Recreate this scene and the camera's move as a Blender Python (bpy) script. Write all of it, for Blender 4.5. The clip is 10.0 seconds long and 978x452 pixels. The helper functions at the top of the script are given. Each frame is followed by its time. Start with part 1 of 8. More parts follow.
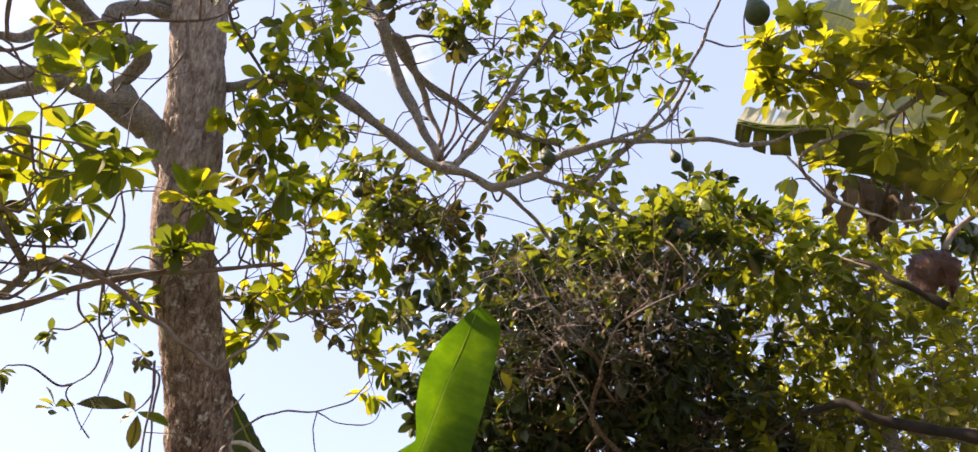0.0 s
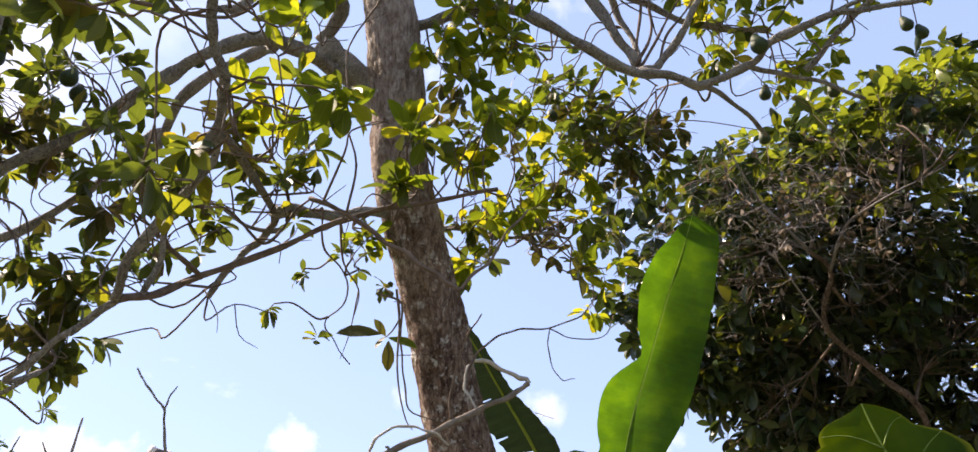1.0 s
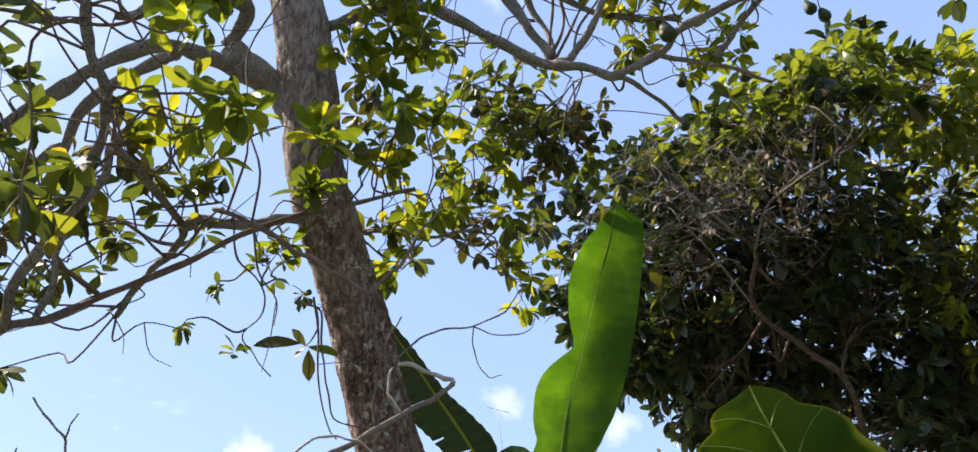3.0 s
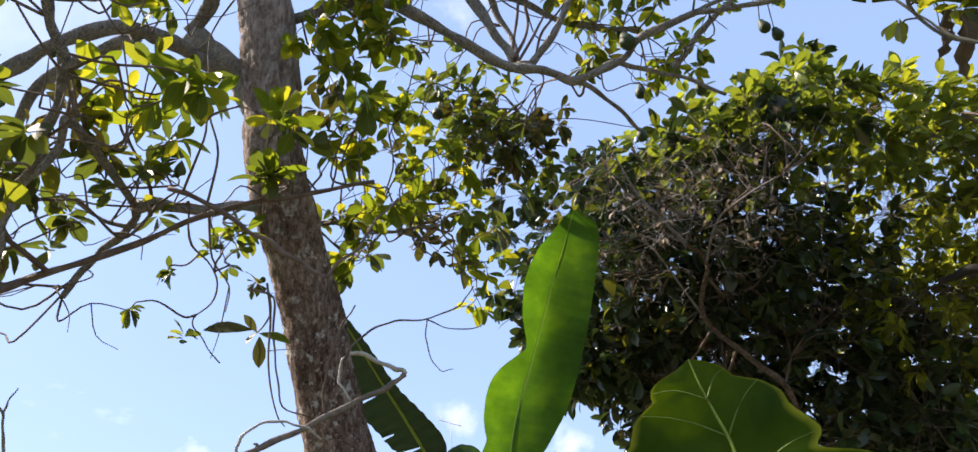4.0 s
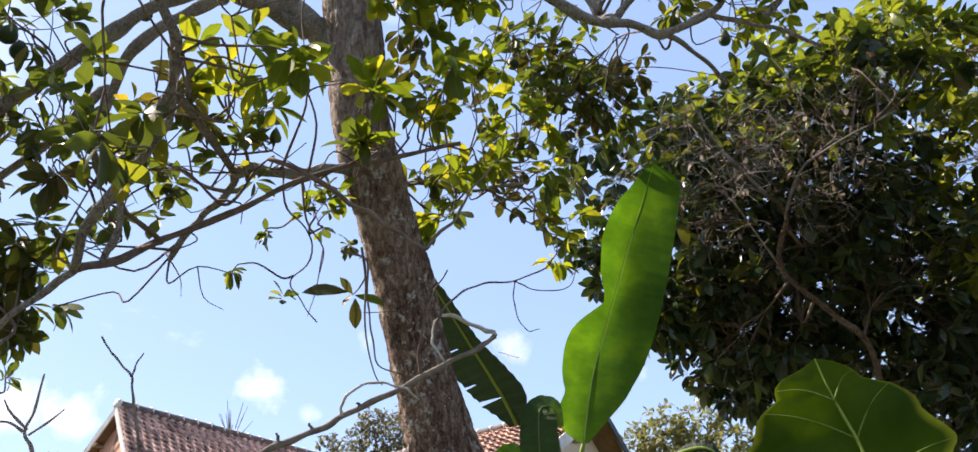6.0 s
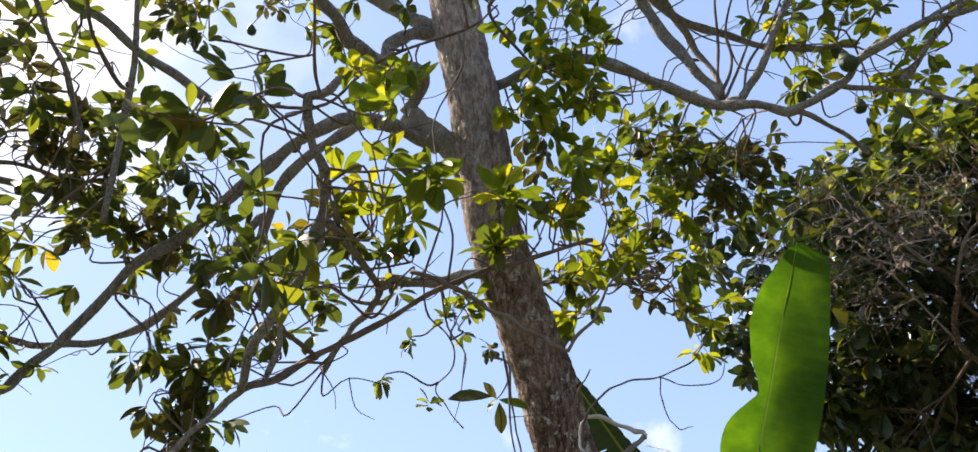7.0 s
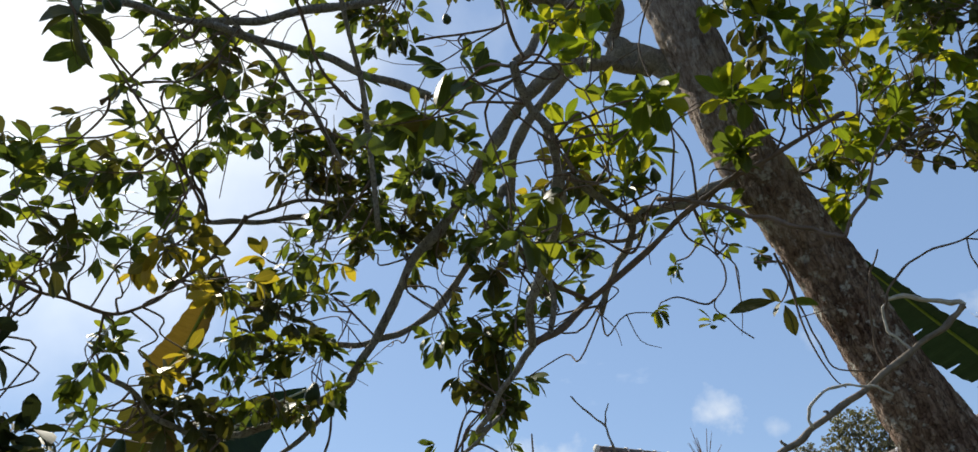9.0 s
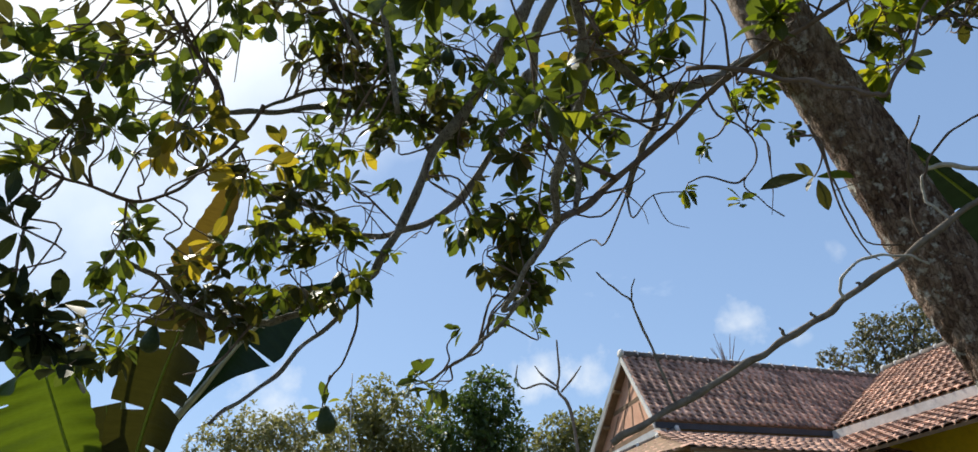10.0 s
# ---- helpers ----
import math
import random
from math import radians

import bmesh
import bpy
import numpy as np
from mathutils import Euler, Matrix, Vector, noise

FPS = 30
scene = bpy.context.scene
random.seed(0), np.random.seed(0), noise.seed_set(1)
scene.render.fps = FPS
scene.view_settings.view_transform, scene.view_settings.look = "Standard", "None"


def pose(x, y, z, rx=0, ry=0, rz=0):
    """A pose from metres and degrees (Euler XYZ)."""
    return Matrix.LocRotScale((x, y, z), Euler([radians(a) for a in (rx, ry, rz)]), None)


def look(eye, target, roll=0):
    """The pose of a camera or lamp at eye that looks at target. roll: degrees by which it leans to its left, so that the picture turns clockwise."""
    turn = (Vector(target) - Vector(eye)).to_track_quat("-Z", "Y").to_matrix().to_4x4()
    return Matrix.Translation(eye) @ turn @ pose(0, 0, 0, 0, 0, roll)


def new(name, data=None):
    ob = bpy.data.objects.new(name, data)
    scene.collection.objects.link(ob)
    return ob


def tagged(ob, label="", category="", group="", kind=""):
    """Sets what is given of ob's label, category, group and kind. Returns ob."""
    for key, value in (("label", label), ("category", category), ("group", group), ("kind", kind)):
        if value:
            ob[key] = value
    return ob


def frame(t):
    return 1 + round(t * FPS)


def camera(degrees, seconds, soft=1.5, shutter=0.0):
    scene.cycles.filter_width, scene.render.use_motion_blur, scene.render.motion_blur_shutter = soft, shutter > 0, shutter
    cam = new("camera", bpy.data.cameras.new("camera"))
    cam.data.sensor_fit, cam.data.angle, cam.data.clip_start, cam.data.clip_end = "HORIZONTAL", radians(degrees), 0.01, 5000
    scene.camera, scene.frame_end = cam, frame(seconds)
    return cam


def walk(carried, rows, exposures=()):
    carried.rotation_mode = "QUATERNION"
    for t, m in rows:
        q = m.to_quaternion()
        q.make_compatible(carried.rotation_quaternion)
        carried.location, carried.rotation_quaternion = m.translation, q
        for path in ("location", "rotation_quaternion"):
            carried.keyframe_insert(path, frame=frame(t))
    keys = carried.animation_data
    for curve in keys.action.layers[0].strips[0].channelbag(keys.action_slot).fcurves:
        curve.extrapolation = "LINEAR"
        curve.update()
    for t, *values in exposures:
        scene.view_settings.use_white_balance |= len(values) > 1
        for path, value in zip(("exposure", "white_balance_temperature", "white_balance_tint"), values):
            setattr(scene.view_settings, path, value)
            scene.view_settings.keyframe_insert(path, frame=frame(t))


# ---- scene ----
cam = camera(67.6, 10.0)
PATH = [
    (0, (0.026, -0.051, 1.596), (0.145, 1.477, 2.88), -7.1),
    (0.5, (-0.082, 0.015, 1.555), (-0.263, 1.557, 2.817), -5.1),
    (1, (-0.123, 0.031, 1.575), (-0.513, 1.602, 2.749), -2.2),
    (1.5, (-0.189, 0.066, 1.583), (-0.779, 1.597, 2.726), -1.9),
    (2, (-0.139, 0.052, 1.588), (-0.806, 1.541, 2.745), -1.1),
    (2.5, (-0.109, 0.079, 1.595), (-0.588, 1.635, 2.757), -3.8),
    (3, (-0.01, 0.079, 1.589), (-0.265, 1.69, 2.745), -8.2),
    (3.2, (0.007, 0.1, 1.542), (-0.223, 1.732, 2.675), -9.0),
    (4.3, (-0.033, 0.099, 1.5), (-0.153, 1.704, 2.687), -7.9),
    (4.5, (-0.05, 0.046, 1.52), (-0.215, 1.698, 2.634), -6.2),
    (5, (-0.063, 0.053, 1.548), (-0.295, 1.809, 2.476), -4.3),
    (5.2, (-0.059, 0.059, 1.556), (-0.343, 1.829, 2.441), -4.6),
    (6.3, (-0.133, -0.018, 1.624), (-0.482, 1.59, 2.761), -5.8),
    (6.5, (-0.082, -0.005, 1.596), (-0.499, 1.541, 2.795), -5.8),
    (7, (-0.118, -0.042, 1.634), (-0.718, 1.392, 2.893), -2.6),
    (7.5, (-0.122, -0.11, 1.706), (-0.787, 1.167, 3.094), 1.6),
    (8, (-0.081, -0.157, 1.686), (-0.863, 0.945, 3.161), -1.3),
    (8.2, (-0.042, -0.143, 1.678), (-0.912, 0.949, 3.11), -2.4),
    (8.5, (-0.047, -0.125, 1.659), (-1.004, 0.932, 3.062), -3.3),
    (9, (-0.088, -0.072, 1.606), (-1.277, 1.045, 2.763), -3.9),
    (9.3, (-0.135, -0.009, 1.539), (-1.388, 1.13, 2.604), -4.6),
    (9.5, (-0.15, 0.002, 1.507), (-1.429, 1.168, 2.509), -4.3),
    (10, (-0.184, 0.005, 1.521), (-1.513, 1.143, 2.489), -3.5),
]

walk(cam, [(t, look(eye, target, roll)) for t, eye, target, roll in PATH],
     [(0.0, 1.68, 8500, 27), (0.5, 1.56, 8150, 24), (1.0, 1.39, 7550, 21), (2.0, 1.20, 6900, 17), (2.5, 1.21, 6820, 16), (4.5, 1.30, 7000, 17), (5.2, 1.30, 7050, 17),
      (6.5, 1.25, 6900, 16), (7.5, 1.20, 7400, 14), (8.0, 0.98, 7400, 12), (8.5, 0.70, 6780, 8), (9.0, 0.43, 6630, 6), (9.5, 0.38, 6600, 6), (10.0, 0.48, 6580, 6)])

# ---- sky and sun ----
SUN_AZ, SUN_EL = radians(-86.0), radians(53.0)
world = bpy.data.worlds.new("sky")
scene.world = world
world.use_nodes = True
wn, wl = world.node_tree.nodes, world.node_tree.links
bg = wn["Background"]
sky = wn.new("ShaderNodeTexSky")
sky.sky_type = "NISHITA"
sky.sun_disc = False
sky.sun_elevation, sky.sun_rotation = SUN_EL, SUN_AZ
sky.air_density, sky.dust_density, sky.ozone_density = 1.0, 0.45, 1.0
tc = wn.new("ShaderNodeTexCoord")
mp = wn.new("ShaderNodeMapping")
mp.inputs["Scale"].default_value = (1.0, 1.0, 2.2)
cn = wn.new("ShaderNodeTexNoise")
cn.inputs["Scale"].default_value, cn.inputs["Detail"].default_value, cn.inputs["Roughness"].default_value = 2.6, 7.0, 0.55
cr = wn.new("ShaderNodeValToRGB")
cr.color_ramp.elements[0].position, cr.color_ramp.elements[1].position = 0.66, 0.85
cmix = wn.new("ShaderNodeMixRGB")
cmix.inputs[2].default_value = (9.5, 9.8, 10.2, 1)
cm = wn.new("ShaderNodeMath")
cm.operation = "MULTIPLY"
cm.inputs[1].default_value = 0.6
wl.new(tc.outputs["Generated"], mp.inputs[0])
wl.new(mp.outputs[0], cn.inputs["Vector"])
wl.new(cn.outputs[0], cr.inputs[0])
wl.new(cr.outputs[0], cm.inputs[0])
wl.new(cm.outputs[0], cmix.inputs[0])


def cloud_puff(prev, direction, radius, strength):
    """A small far cumulus in the sky."""
    d = wn.new("ShaderNodeVectorMath")
    d.operation = "DISTANCE"
    nz = wn.new("ShaderNodeTexNoise")
    nz.inputs["Scale"].default_value, nz.inputs["Detail"].default_value, nz.inputs["Roughness"].default_value = 26.0, 6.0, 0.55
    wl.new(tc.outputs["Generated"], nz.inputs["Vector"])
    wl.new(tc.outputs["Generated"], d.inputs[0])
    d.inputs[1].default_value = Vector(direction).normalized()
    a = wn.new("ShaderNodeMath")
    a.operation = "MULTIPLY_ADD"
    wl.new(nz.outputs[0], a.inputs[0])
    a.inputs[1].default_value = radius * 2.9
    wl.new(d.outputs["Value"], a.inputs[2])
    r = wn.new("ShaderNodeMapRange")
    wl.new(a.outputs[0], r.inputs["Value"])
    r.inputs["From Min"].default_value, r.inputs["From Max"].default_value = radius * 2.45, radius * 0.95
    m = wn.new("ShaderNodeMath")
    m.operation = "MULTIPLY"
    m.inputs[1].default_value = strength
    wl.new(r.outputs[0], m.inputs[0])
    x = wn.new("ShaderNodeMixRGB")
    x.inputs[2].default_value = (6.6, 6.8, 7.2, 1)
    wl.new(m.outputs[0], x.inputs[0])
    wl.new(prev, x.inputs[1])
    return x.outputs[0]


# high thin haze evens out the blue
haze = wn.new("ShaderNodeMixRGB")
haze.inputs[0].default_value = 0.52
haze.inputs[2].default_value = (2.05, 3.15, 5.5, 1)
wl.new(sky.outputs[0], haze.inputs[1])
wl.new(haze.outputs[0], cmix.inputs[1])
sky_out = cmix.outputs[0]
# broad thin bright cloud round the sun
veil = wn.new("ShaderNodeVectorMath")
veil.operation = "DISTANCE"
wl.new(tc.outputs["Generated"], veil.inputs[0])
veil.inputs[1].default_value = (math.sin(radians(-85)) * math.cos(radians(46)), math.cos(radians(-85)) * math.cos(radians(46)), math.sin(radians(46)))
vno = wn.new("ShaderNodeTexNoise")
vno.inputs["Scale"].default_value, vno.inputs["Detail"].default_value = 4.5, 7.0
wl.new(tc.outputs["Generated"], vno.inputs["Vector"])
vad = wn.new("ShaderNodeMath")
vad.operation = "MULTIPLY_ADD"
vad.inputs[1].default_value = 0.38
wl.new(vno.outputs[0], vad.inputs[0])
wl.new(veil.outputs["Value"], vad.inputs[2])
vmr = wn.new("ShaderNodeMapRange")
vmr.inputs["From Min"].default_value, vmr.inputs["From Max"].default_value = 0.64, 0.36
vmr.inputs["To Max"].default_value = 0.58
wl.new(vad.outputs[0], vmr.inputs["Value"])
vmx = wn.new("ShaderNodeMixRGB")
vmx.inputs[2].default_value = (10.5, 10.5, 10.3, 1)
wl.new(vmr.outputs[0], vmx.inputs[0])
wl.new(sky_out, vmx.inputs[1])
sky_out = vmx.outputs[0]
for direction, radius, strength in [((-0.467, 0.821, 0.327), 0.030, 0.8), ((-0.421, 0.856, 0.299), 0.014, 0.5), ((-0.689, 0.662, 0.294), 0.045, 0.8), ((-0.884, 0.378, 0.274), 0.05, 0.8),
                                    ((-0.342, 0.857, 0.387), 0.018, 0.5), ((-0.021, 0.949, 0.315), 0.03, 0.7), ((-0.161, 0.915, 0.371), 0.03, 0.5), ((-0.643, 0.706, 0.296), 0.03, 0.7), ((-0.035, 0.601, 0.799), 0.04, 0.4)]:
    sky_out = cloud_puff(sky_out, direction, radius, strength)
wl.new(sky_out, bg.inputs[0])
bg.inputs[1].default_value = 0.108

sun_data = bpy.data.lights.new("sun", "SUN")
sun_data.energy, sun_data.angle, sun_data.color = 5.0, radians(0.6), (1.0, 0.93, 0.82)
sun = new("sun", sun_data)
sun_dir = Vector((math.sin(SUN_AZ) * math.cos(SUN_EL), math.cos(SUN_AZ) * math.cos(SUN_EL), math.sin(SUN_EL)))
sun.matrix_world = look(sun_dir * 40, (0, 0, 0))


# ---- materials ----
def mat_new(name):
    m = bpy.data.materials.new(name)
    m.use_nodes = True
    return m, m.node_tree.nodes, m.node_tree.links, m.node_tree.nodes["Principled BSDF"]


def noise_node(n, l, scale, detail=6.0, rough=0.6, vec=None):
    t = n.new("ShaderNodeTexNoise")
    t.inputs["Scale"].default_value, t.inputs["Detail"].default_value, t.inputs["Roughness"].default_value = scale, detail, rough
    if vec is not None:
        l.new(vec, t.inputs["Vector"])
    return t


def ramp(n, l, fac, stops):
    r = n.new("ShaderNodeValToRGB")
    e = r.color_ramp.elements
    while len(e) < len(stops):
        e.new(0.5)
    for i, (p, c) in enumerate(stops):
        e[i].position, e[i].color = p, (*c, 1)
    l.new(fac, r.inputs[0])
    return r


def bump(n, l, height, strength, dist, bsdf):
    b = n.new("ShaderNodeBump")
    b.inputs["Strength"].default_value, b.inputs["Distance"].default_value = strength, dist
    l.new(height, b.inputs["Height"])
    l.new(b.outputs[0], bsdf.inputs["Normal"])
    return b


def bark_material(name, dark, mid, pale, patch=(0.52, 0.50, 0.44), patch_at=0.56, scale=1.0, upper=None, flakes=0.0):
    """Furrowed bark with pale lichen patches."""
    m, n, l, b = mat_new(name)
    tcn = n.new("ShaderNodeTexCoord")
    mpn = n.new("ShaderNodeMapping")
    mpn.inputs["Scale"].default_value = (1, 1, 0.2)
    l.new(tcn.outputs["Object"], mpn.inputs[0])
    fine = noise_node(n, l, 58 * scale, 9, 0.7, mpn.outputs[0])
    big = noise_node(n, l, 5.5 * scale, 5, 0.6, tcn.outputs["Object"])
    lich = noise_node(n, l, 17 * scale, 10, 0.72, tcn.outputs["Object"])
    c1 = ramp(n, l, fine.outputs[0], [(0.40, dark), (0.50, mid), (0.62, pale)])
    c2 = ramp(n, l, big.outputs[0], [(0.35, dark), (0.65, pale)])
    mx = n.new("ShaderNodeMixRGB")
    mx.inputs[0].default_value = 0.4
    l.new(c1.outputs[0], mx.inputs[1])
    l.new(c2.outputs[0], mx.inputs[2])
    vor = n.new("ShaderNodeTexVoronoi")
    vor.feature = "DISTANCE_TO_EDGE"
    vor.inputs["Scale"].default_value = 62 * scale
    mpv = n.new("ShaderNodeMapping")
    mpv.inputs["Scale"].default_value = (1, 1, 0.16)
    wrp = n.new("ShaderNodeMixRGB")
    wrp.inputs[0].default_value = 0.06
    l.new(tcn.outputs["Object"], wrp.inputs[1])
    wob = noise_node(n, l, 18 * scale, 3, 0.6, tcn.outputs["Object"])
    l.new(wob.outputs["Color"], wrp.inputs[2])
    l.new(wrp.outputs[0], mpv.inputs[0])
    l.new(mpv.outputs[0], vor.inputs["Vector"])
    crk = ramp(n, l, vor.outputs["Distance"], [(0.0, (0.16, 0.13, 0.12)), (0.07, (0.85, 0.84, 0.83)), (0.2, (1, 1, 1))])
    mk = n.new("ShaderNodeMixRGB")
    mk.blend_type = "MULTIPLY"
    mk.inputs[0].default_value = 0.8
    l.new(mx.outputs[0], mk.inputs[1])
    l.new(crk.outputs[0], mk.inputs[2])
    mx = mk
    if flakes:
        # loose plates of bark, some of them pale
        fmp = n.new("ShaderNodeMapping")
        fmp.inputs["Scale"].default_value = (1, 1, 0.42)
        l.new(wrp.outputs[0], fmp.inputs[0])
        fv = n.new("ShaderNodeTexVoronoi")
        fv.inputs["Scale"].default_value = 46 * scale
        l.new(fmp.outputs[0], fv.inputs["Vector"])
        fsep = n.new("ShaderNodeSeparateXYZ")
        l.new(fv.outputs["Color"], fsep.inputs[0])
        fr_ = ramp(n, l, fsep.outputs[0], [(0.0, (0.70, 0.62, 0.57)), (0.35, (0.95, 0.91, 0.88)), (0.66, (1.0, 0.98, 0.96)), (0.70, (1.5, 1.62, 1.68)), (1.0, (1.7, 1.88, 1.98))])
        fm = n.new("ShaderNodeMixRGB")
        fm.blend_type = "MULTIPLY"
        fm.inputs[0].default_value = flakes
        l.new(mx.outputs[0], fm.inputs[1])
        l.new(fr_.outputs[0], fm.inputs[2])
        mx = fm
    lm = ramp(n, l, lich.outputs[0], [(patch_at, (0, 0, 0)), (patch_at + 0.07, (1, 1, 1))])
    mx2 = n.new("ShaderNodeMixRGB")
    mx2.inputs[2].default_value = (*patch, 1)
    lf = n.new("ShaderNodeMath")
    lf.operation = "MULTIPLY"
    lf.inputs[1].default_value = 0.85
    l.new(lm.outputs[0], lf.inputs[0])
    l.new(lf.outputs[0], mx2.inputs[0])
    l.new(mx.outputs[0], mx2.inputs[1])
    out = mx2.outputs[0]
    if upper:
        # paler bark tones blended in higher up the stem
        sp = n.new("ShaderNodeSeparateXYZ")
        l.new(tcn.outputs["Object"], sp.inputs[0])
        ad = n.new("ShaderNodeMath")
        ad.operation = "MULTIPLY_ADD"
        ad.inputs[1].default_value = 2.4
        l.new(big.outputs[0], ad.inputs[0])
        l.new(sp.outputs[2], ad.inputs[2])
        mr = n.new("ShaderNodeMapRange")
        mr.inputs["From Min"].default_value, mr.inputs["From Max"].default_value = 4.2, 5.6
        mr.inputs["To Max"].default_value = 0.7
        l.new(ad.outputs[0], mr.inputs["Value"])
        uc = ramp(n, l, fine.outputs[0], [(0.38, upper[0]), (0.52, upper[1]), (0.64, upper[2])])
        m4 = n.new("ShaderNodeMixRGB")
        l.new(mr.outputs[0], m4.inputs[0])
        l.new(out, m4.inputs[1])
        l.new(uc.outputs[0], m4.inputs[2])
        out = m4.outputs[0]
    l.new(out, b.inputs["Base Color"])
    b.inputs["Roughness"].default_value = 0.9
    b.inputs["Specular IOR Level"].default_value = 0.2
    hs = n.new("ShaderNodeMath")
    hs.operation = "MULTIPLY_ADD"
    hs.inputs[1].default_value = 0.35
    l.new(crk.outputs[0], hs.inputs[0])
    l.new(fine.outputs[0], hs.inputs[2])
    bump(n, l, hs.outputs[0], 1.0, 0.05, b)
    return m


def leaf_material(name, dark, light, glow, share=0.45, rough=0.38, old=None, veins=0.6, pitch=9.0, spec=0.28, bright=None, bright_from=0.7, streak=0.0, rim=None, ribs=None, rib_w=0.05, mottle=0.0):
    """Thin green leaf that lets sunlight through; the midrib runs along u = 0.5."""
    m, n, l, b = mat_new(name)
    oi = n.new("ShaderNodeObjectInfo")
    geo = n.new("ShaderNodeNewGeometry")
    add = n.new("ShaderNodeMath")
    add.operation = "ADD"
    l.new(oi.outputs["Random"], add.inputs[0])
    l.new(geo.outputs["Random Per Island"], add.inputs[1])
    fr = n.new("ShaderNodeMath")
    fr.operation = "FRACT"
    l.new(add.outputs[0], fr.inputs[0])
    stops = [(0.0, dark), (0.85, light)]
    if old:
        stops = [(0.0, dark), (0.8, light), (0.93, light), (0.97, old)]
    col = ramp(n, l, fr.outputs[0], stops)
    uv = n.new("ShaderNodeUVMap")
    uv.uv_map = "UVMap"
    sep = n.new("ShaderNodeSeparateXYZ")
    l.new(uv.outputs[0], sep.inputs[0])
    # veins: distance from the midrib, and slanting side veins
    sub = n.new("ShaderNodeMath")
    sub.operation = "SUBTRACT"
    sub.inputs[1].default_value = 0.5
    l.new(sep.outputs[0], sub.inputs[0])
    ab = n.new("ShaderNodeMath")
    ab.operation = "ABSOLUTE"
    l.new(sub.outputs[0], ab.inputs[0])
    rib = ramp(n, l, ab.outputs[0], [(0.0, (1, 1, 1)), (rib_w, (0, 0, 0))])
    ma = n.new("ShaderNodeMath")
    ma.operation = "MULTIPLY_ADD"
    ma.inputs[1].default_value = -0.9
    l.new(ab.outputs[0], ma.inputs[0])
    l.new(sep.outputs[1], ma.inputs[2])
    sw = n.new("ShaderNodeMath")
    sw.operation = "MULTIPLY"
    sw.inputs[1].default_value = pitch
    l.new(ma.outputs[0], sw.inputs[0])
    f2 = n.new("ShaderNodeMath")
    f2.operation = "FRACT"
    l.new(sw.outputs[0], f2.inputs[0])
    side = ramp(n, l, f2.outputs[0], [(0.0, (veins, veins, veins)), (0.12, (0, 0, 0)), (0.9, (0, 0, 0)), (1.0, (veins, veins, veins))])
    mxv = n.new("ShaderNodeMath")
    mxv.operation = "MAXIMUM"
    l.new(rib.outputs[0], mxv.inputs[0])
    l.new(side.outputs[0], mxv.inputs[1])
    sc = n.new("ShaderNodeMath")
    sc.operation = "MULTIPLY"
    sc.inputs[1].default_value = 0.5
    l.new(mxv.outputs[0], sc.inputs[0])
    tcn = n.new("ShaderNodeTexCoord")
    blot = noise_node(n, l, 30, 4, 0.6, tcn.outputs["Object"])
    bl = n.new("ShaderNodeMixRGB")
    bl.blend_type = "MULTIPLY"
    bl.inputs[0].default_value = 0.5
    blr = ramp(n, l, blot.outputs[0], [(0.3, (0.6, 0.62, 0.5)), (0.7, (1.25, 1.2, 1.1))])
    l.new(col.outputs[0], bl.inputs[1])
    l.new(blr.outputs[0], bl.inputs[2])
    if streak:
        # cross streaks and paler bands between the side veins
        smp = n.new("ShaderNodeMapping")
        smp.inputs["Scale"].default_value = (0.9, 8.0, 1.0)
        l.new(uv.outputs[0], smp.inputs[0])
        snz = noise_node(n, l, 1.6, 6, 0.7, smp.outputs[0])
        srp = ramp(n, l, snz.outputs[0], [(0.34, (0.45, 0.48, 0.5)), (0.5, (0.95, 0.95, 0.9)), (0.68, (1.5, 1.35, 1.2))])
        smx = n.new("ShaderNodeMixRGB")
        smx.blend_type = "MULTIPLY"
        smx.inputs[0].default_value = streak
        l.new(bl.outputs[0], smx.inputs[1])
        l.new(srp.outputs[0], smx.inputs[2])
        bl = smx
    vm = n.new("ShaderNodeMixRGB")
    vm.inputs[2].default_value = (light[0] * 1.8, light[1] * 1.6, light[2] * 2, 1)
    l.new(sc.outputs[0], vm.inputs[0])
    l.new(bl.outputs[0], vm.inputs[1])
    if rim:
        # thin yellowish margin of uneven width, painting light through the backlit edge
        ra = n.new("ShaderNodeMath")
        ra.operation = "MULTIPLY_ADD"
        ra.inputs[1].default_value = 0.16
        rno = noise_node(n, l, 9, 3, 0.5, tcn.outputs["Object"])
        l.new(rno.outputs[0], ra.inputs[0])
        l.new(ab.outputs[0], ra.inputs[2])
        rr_ = ramp(n, l, ra.outputs[0], [(0.53, (0, 0, 0)), (0.60, (0.85, 0.85, 0.85))])
        rmx = n.new("ShaderNodeMixRGB")
        rmx.inputs[2].default_value = (*rim, 1)
        l.new(rr_.outputs[0], rmx.inputs[0])
        l.new(vm.outputs[0], rmx.inputs[1])
        vm = rmx
    l.new(vm.outputs[0], b.inputs["Base Color"])
    b.inputs["Roughness"].default_value = rough
    b.inputs["Specular IOR Level"].default_value = spec
    tr = n.new("ShaderNodeBsdfTranslucent")
    g = n.new("ShaderNodeMixRGB")
